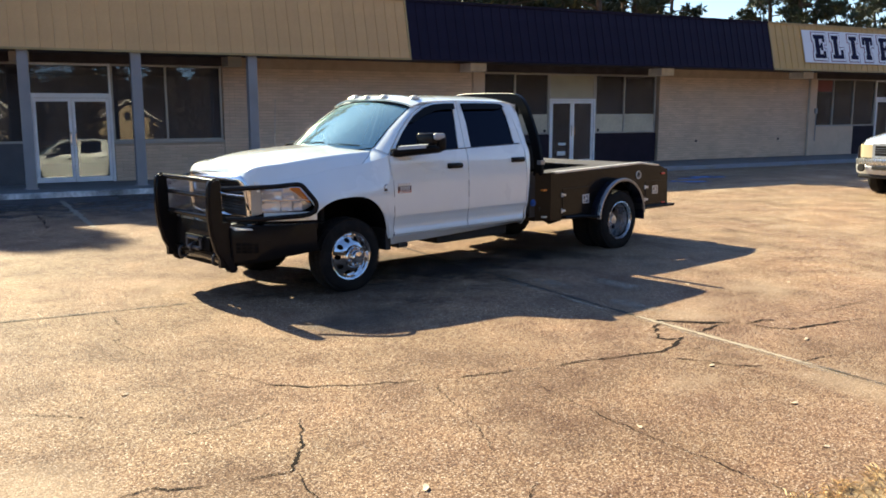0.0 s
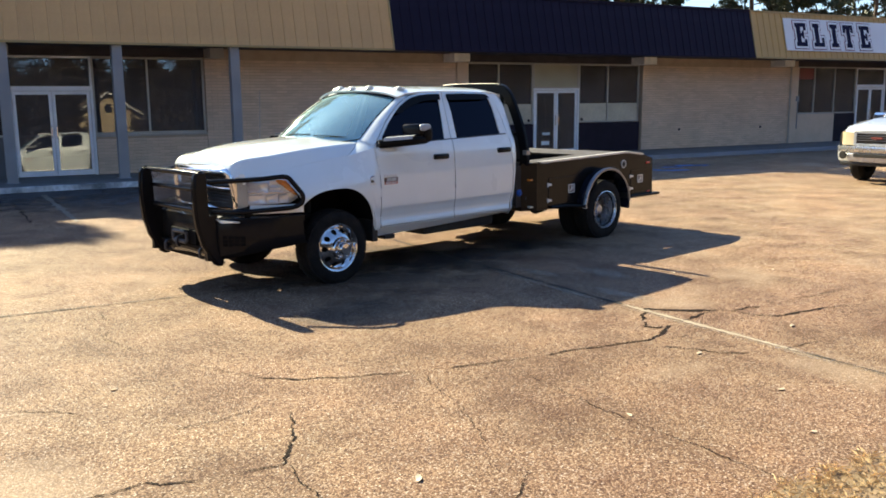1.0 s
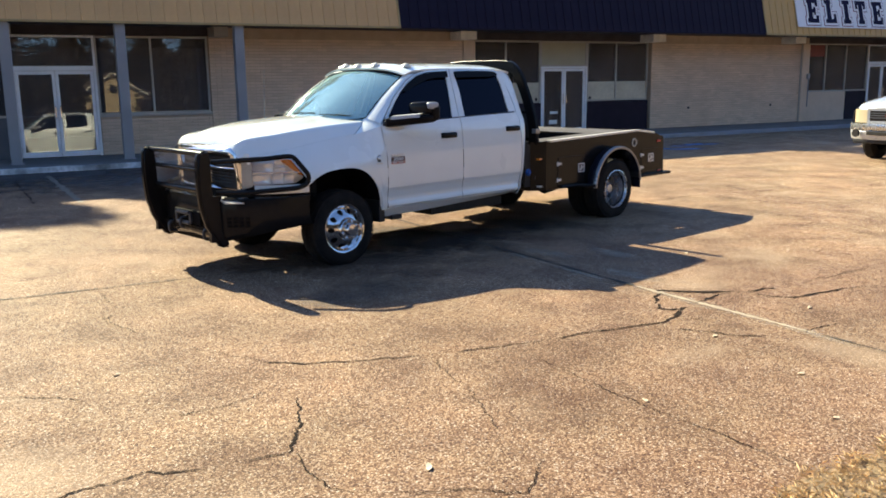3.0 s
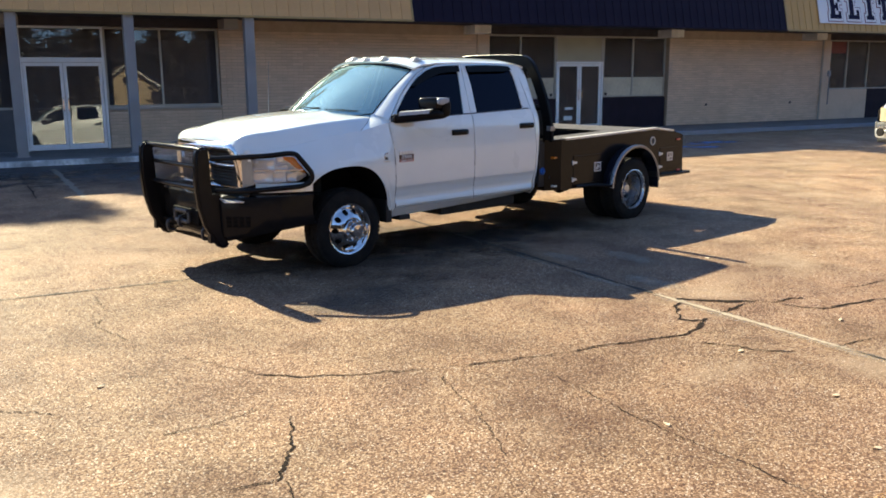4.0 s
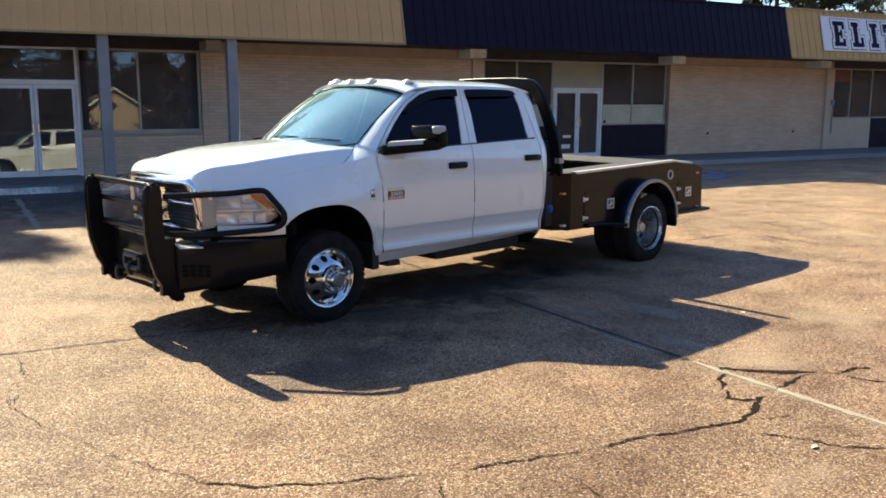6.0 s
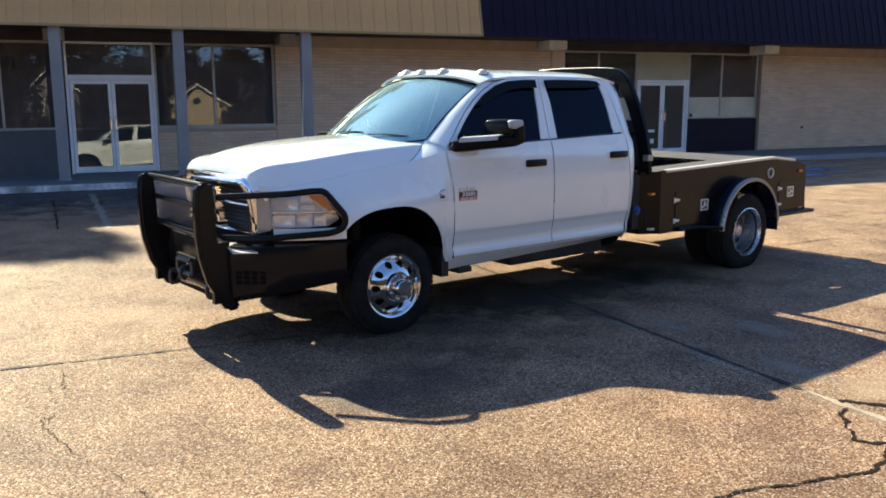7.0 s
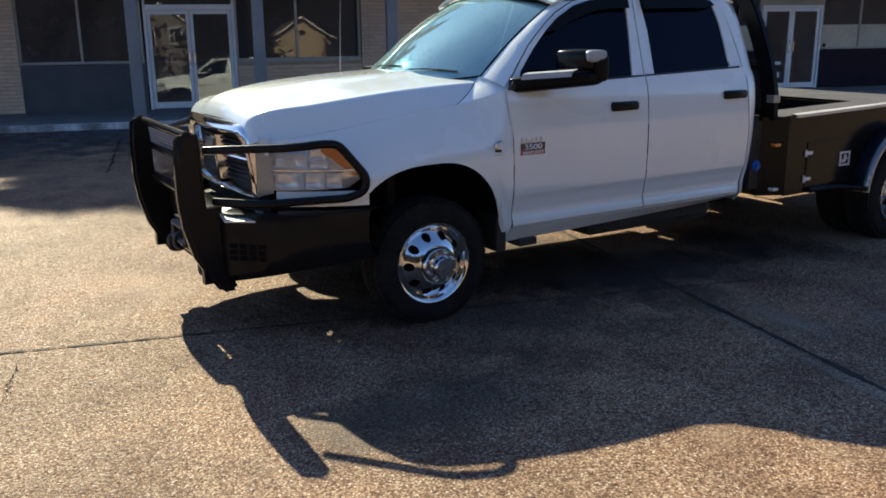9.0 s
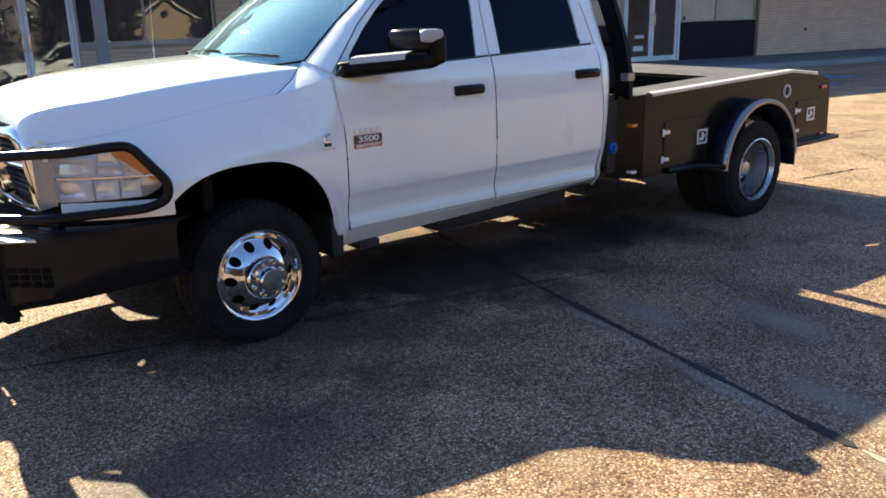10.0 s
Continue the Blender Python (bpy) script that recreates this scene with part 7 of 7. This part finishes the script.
def gmc_side(s):
    rows = []
    for i in range(61):
        x = lerp(-0.86, 4.9, i / 60)
        t = min(abs(x) / 0.47, abs(x - 3.65) / 0.47)
        zb = 0.42 + (0.50 * math.sqrt(max(0, 1 - t ** 2.3)) if t < 1 else 0)
        if x < -0.45:
            zb = 0.62
        zt = along([-0.86, -0.6, 0.66, 2.9, 2.92, 4.9], [0.98, 1.06, 1.15, 1.20, 1.28, 1.30], x)
        rows.append([(x, s * gpoint(x, min(1.1, lerp(zb, zt, j / 8))), lerp(zb, zt, j / 8)) for j in range(9)])
    part("body_side", skin(rows), M["silver"], gmc, smooth=40)
    # cab side with its windows
    out = [(0.66, 1.15), (1.25, 1.72), (1.5, 1.80), (2.6, 1.80), (2.85, 1.70), (2.88, 1.20)]
    hole = [(0.92, 1.22), (1.33, 1.67), (1.55, 1.735), (2.55, 1.735), (2.72, 1.65), (2.76, 1.24)]
    pl = lambda p, d=0: Vector((p[0], s * (0.95 - 0.38 * (p[1] - 1.15) - d), p[1]))
    cab = part("cab_side", plate(bmesh.new(), [pl(p) for p in out], (0, -s * 0.03, 0), [[pl(p) for p in hole]]), M["silver"], gmc)
    part("side_window", plate(bmesh.new(), [pl(p, 0.012) for p in hole], (0, -s * 0.004, 0)), M["car_glass_dark"], cab)
    part("mirror", boxed(0.95, 1.12, *sorted((s * 0.96, s * 1.26)), 1.20, 1.37, 0.05), M["chrome"], gmc, "chrome door mirror")
    # lamps
    rows = [[(x, s * y, z) for z in (0.76, 0.90, 1.02)] for x, y in ((-0.945, 0.50), (-0.915, 0.70), (-0.86, 0.82), (-0.76, 0.885), (-0.60, 0.925))]
    part("headlamp", skin(rows), M["hazed_lens"], gmc, "yellowed hazed headlamp", smooth=60)
    part("fog_lamp", lathe(bmesh.new(), [(0.0, -0.01), (0.07, -0.01), (0.08, 0.0), (0.08, 0.03)], 18, "x", (-1.02, s * 0.70, 0.56)), M["under"], gmc)
    for x in (0.0, 3.65):
        w = part("wheel", lathe(bmesh.new(), [(0.0, s * 0.93), (0.06, s * 0.94), (0.09, s * 0.91), (0.19, s * 0.90), (0.215, s * 0.935), (0.225, s * 0.93)], 28, "y", (x, 0, 0.375)), M["alloy"], gmc, smooth=50)
        part("tyre", lathe(bmesh.new(), [(0.215, s * 0.93), (0.25, s * 0.95), (0.34, s * 0.945), (0.372, s * 0.92), (0.378, s * 0.85), (0.372, s * 0.73), (0.33, s * 0.70), (0.2, s * 0.71)], 36, "y", (x, 0, 0.375)), M["rubber"], w, smooth=50)
    rows = [[(x, s * (0.97 if k else 0.45), 0.42 + 0.5 * math.sqrt(max(0.0, 1 - (x / 0.5) ** 2))) for k in (0, 1)] for x in np.linspace(-0.49, 0.49, 13)]
    part("wheel_well", skin(rows), M["under"], gmc)


both(gmc_side)
rows = [[(lerp(0.50 - 0.12 * (1 - u * u), 1.22 - 0.1 * (1 - u * u), v), u * lerp(0.80, 0.66, v), lerp(1.20 + 0.04 * (1 - u * u), 1.72 + 0.06 * (1 - u * u), v)) for u in np.linspace(-1, 1, 11)] for v in np.linspace(0, 1, 6)]
ws2 = part("windscreen", skin(rows), M["car_glass"], gmc, smooth=60)
ws2.visible_shadow = False
rows = [[(x - 0.08 * (1 - u * u) * (x < 1.4), u * 0.72, z + 0.06 * (1 - u * u)) for u in np.linspace(-1, 1, 11)] for x, z in ((1.22, 1.72), (1.45, 1.80), (2.6, 1.80), (2.85, 1.70))]
part("roof", skin(rows), M["silver"], gmc, smooth=50)
part("cab_back", boxed(2.84, 2.88, -0.72, 0.72, 1.1, 1.72), M["silver"], gmc)
for s in (-1, 1):
    rows = [[(lerp(0.50, 1.22, v), s * lerp(0.80, 0.66, v), lerp(1.20, 1.72, v)), (lerp(0.64, 1.25, v), s * lerp(0.95, 0.73, v), lerp(1.15, 1.72, v))] for v in np.linspace(0, 1, 5)]
    part("pillar", skin(rows), M["silver"], gmc)
g2 = part("grille", boxed(-0.94, -0.86, -0.47, 0.47, 0.79, 1.01, 0.02), M["under"], gmc, "black grille with silver frame")
bm = plate(bmesh.new(), [(-0.95, y, z) for y, z in ((-0.51, 0.75), (0.51, 0.75), (0.51, 1.04), (-0.51, 1.04))], (0.05, 0, 0), [[(-0.95, y, z) for y, z in ((-0.455, 0.80), (0.455, 0.80), (0.455, 0.995), (-0.455, 0.995))]])
part("grille_frame", bm, M["silver"], g2)
for z in (0.86, 0.905, 0.95):
    part("grille_bar", boxed(-0.955, -0.93, -0.455, 0.455, z - 0.006, z + 0.006), M["fender"], g2)
part("grille_emblem", boxed(-0.972, -0.95, -0.12, 0.12, 0.885, 0.925, 0.008), M["red_poster"], g2, "dark red grille emblem")
rows = []
for y in np.linspace(-0.98, 0.98, 21):
    x = -1.04 + 0.30 * abs(y) ** 4
    rows.append([(x + 0.1, y, 0.745), (x + 0.01, y, 0.74), (x, y, 0.70), (x + 0.01, y, 0.63), (x + 0.03, y, 0.61)])
b2 = part("bumper", skin(rows), M["satin"], gmc, "chrome front bumper", smooth=40)
part("bumper_slot", boxed(-1.045, -1.0, -0.45, 0.45, 0.53, 0.60, 0.01), M["under"], b2)
rows = [[(-1.02 + 0.30 * abs(y) ** 4 + d, y, z) for d, z in ((0.02, 0.612), (0.0, 0.59), (0.01, 0.50), (0.04, 0.44), (0.10, 0.42))] for y in np.linspace(-0.98, 0.98, 21)]
part("lower_bumper", skin(rows), M["silver"], b2, "silver lower bumper", smooth=40)
part("valance", boxed(-0.94, -0.80, -0.80, 0.80, 0.36, 0.43, 0.02), M["black_matt"], b2)
part("engine_bay", boxed(-0.84, 0.6, -0.80, 0.80, 0.45, 1.0), M["under"], gmc)
part("tailgate", boxed(4.84, 4.90, -0.93, 0.93, 0.55, 1.30), M["silver"], gmc)
part("load_floor", boxed(2.9, 4.85, -0.90, 0.90, 0.60, 0.66), M["under"], gmc)

# ---- bricks of the shop walls, laid in running bond ----
BL, BH, BJ, BV = 0.295, 0.069, 0.011, 0.003     # length, height, bed and head joints


def courses(u0, u1, z0, z1):
    """Places of all bricks of a stretch of wall: (u, z, length)."""
    out = []
    n = int((z1 - z0) / (BH + BJ))
    for i in range(n):
        z = z0 + i * (BH + BJ)
        u = u0 - (0.5 if i % 2 else 0) * (BL + BV)
        while u < u1:
            a, b = max(u, u0), min(u + BL, u1)
            if b - a > 0.03:
                out.append((a, z, b - a))
            u += BL + BV
    return out


def brick_mesh():
    bm = boxed(0, BL, 0, 0.03, 0, BH)
    bmesh.ops.bevel(bm, geom=[e for e in bm.edges if all(v.co.y < 0.01 for v in e.verts)], offset=0.004, segments=1, affect="EDGES")
    return mesh_of(bm, "brick", M["brick"])


walls = [o for o in shop.children if o.name.split(".")[0] == "wall"]
near = courses(LEFT1[1] + 0.004, CENTRE[0] - 0.45, 0.05, 2.95)
near_wall = walls[2]
shared = brick_mesh()
singles = [b for b in near if abs(b[2] - BL) < 1e-6 and 4.7 < b[0] < 7.9 and 0.5 < b[1]][:300]
chosen = set(singles)
for u, z, w in singles:
    ob = new("brick", shared)
    ob.parent = near_wall
    ob.location = (u, -0.004 + random.uniform(-0.003, 0.003), z)
rest = [b for b in near if b not in chosen]
rest += courses(CENTRE[1] + 0.004, RIGHT[0] - 0.402, 0.05, 2.95)
rest += courses(LEFT2[1] + 0.004, LEFT1[0] - 0.004, 0.05, 2.95)
rest += courses(U0, LEFT2[0] - 0.004, 0.05, 2.95)
low = courses(1.88, LEFT1[1] - 0.02, 0.05, 0.97)
verts, faces = [], []
for u, z, w in rest + low:
    k = len(verts)
    d = random.uniform(-0.003, 0.003) - 0.004
    e = 0.004
    verts += [(u, d + 0.006, z), (u + w, d + 0.006, z), (u + w, d + 0.006, z + BH), (u, d + 0.006, z + BH),
              (u + 0.001, d, z + e), (u + w - 0.001, d, z + e), (u + w - 0.001, d, z + BH - e), (u + 0.001, d, z + BH - e),
              (u, 0.03, z), (u + w, 0.03, z), (u + w, 0.03, z + BH), (u, 0.03, z + BH)]
    faces += [tuple(k + i for i in q) for q in ((4, 5, 6, 7), (0, 1, 5, 4), (1, 2, 6, 5), (2, 3, 7, 6), (3, 0, 4, 7), (8, 9, 1, 0), (9, 10, 2, 1), (10, 11, 3, 2), (11, 8, 0, 3))]
me = bpy.data.meshes.new("brickwork")
me.from_pydata(verts, [], faces)
me.materials.append(M["brick"])
work = new("brickwork", me)
work.parent = shop
tagged(work, "cream painted long thin bricks", kind="stuff")
part("low_wall", boxed(1.87, LEFT1[1], 0.02, 0.2, 0.0, 0.98), M["mortar"], shop)
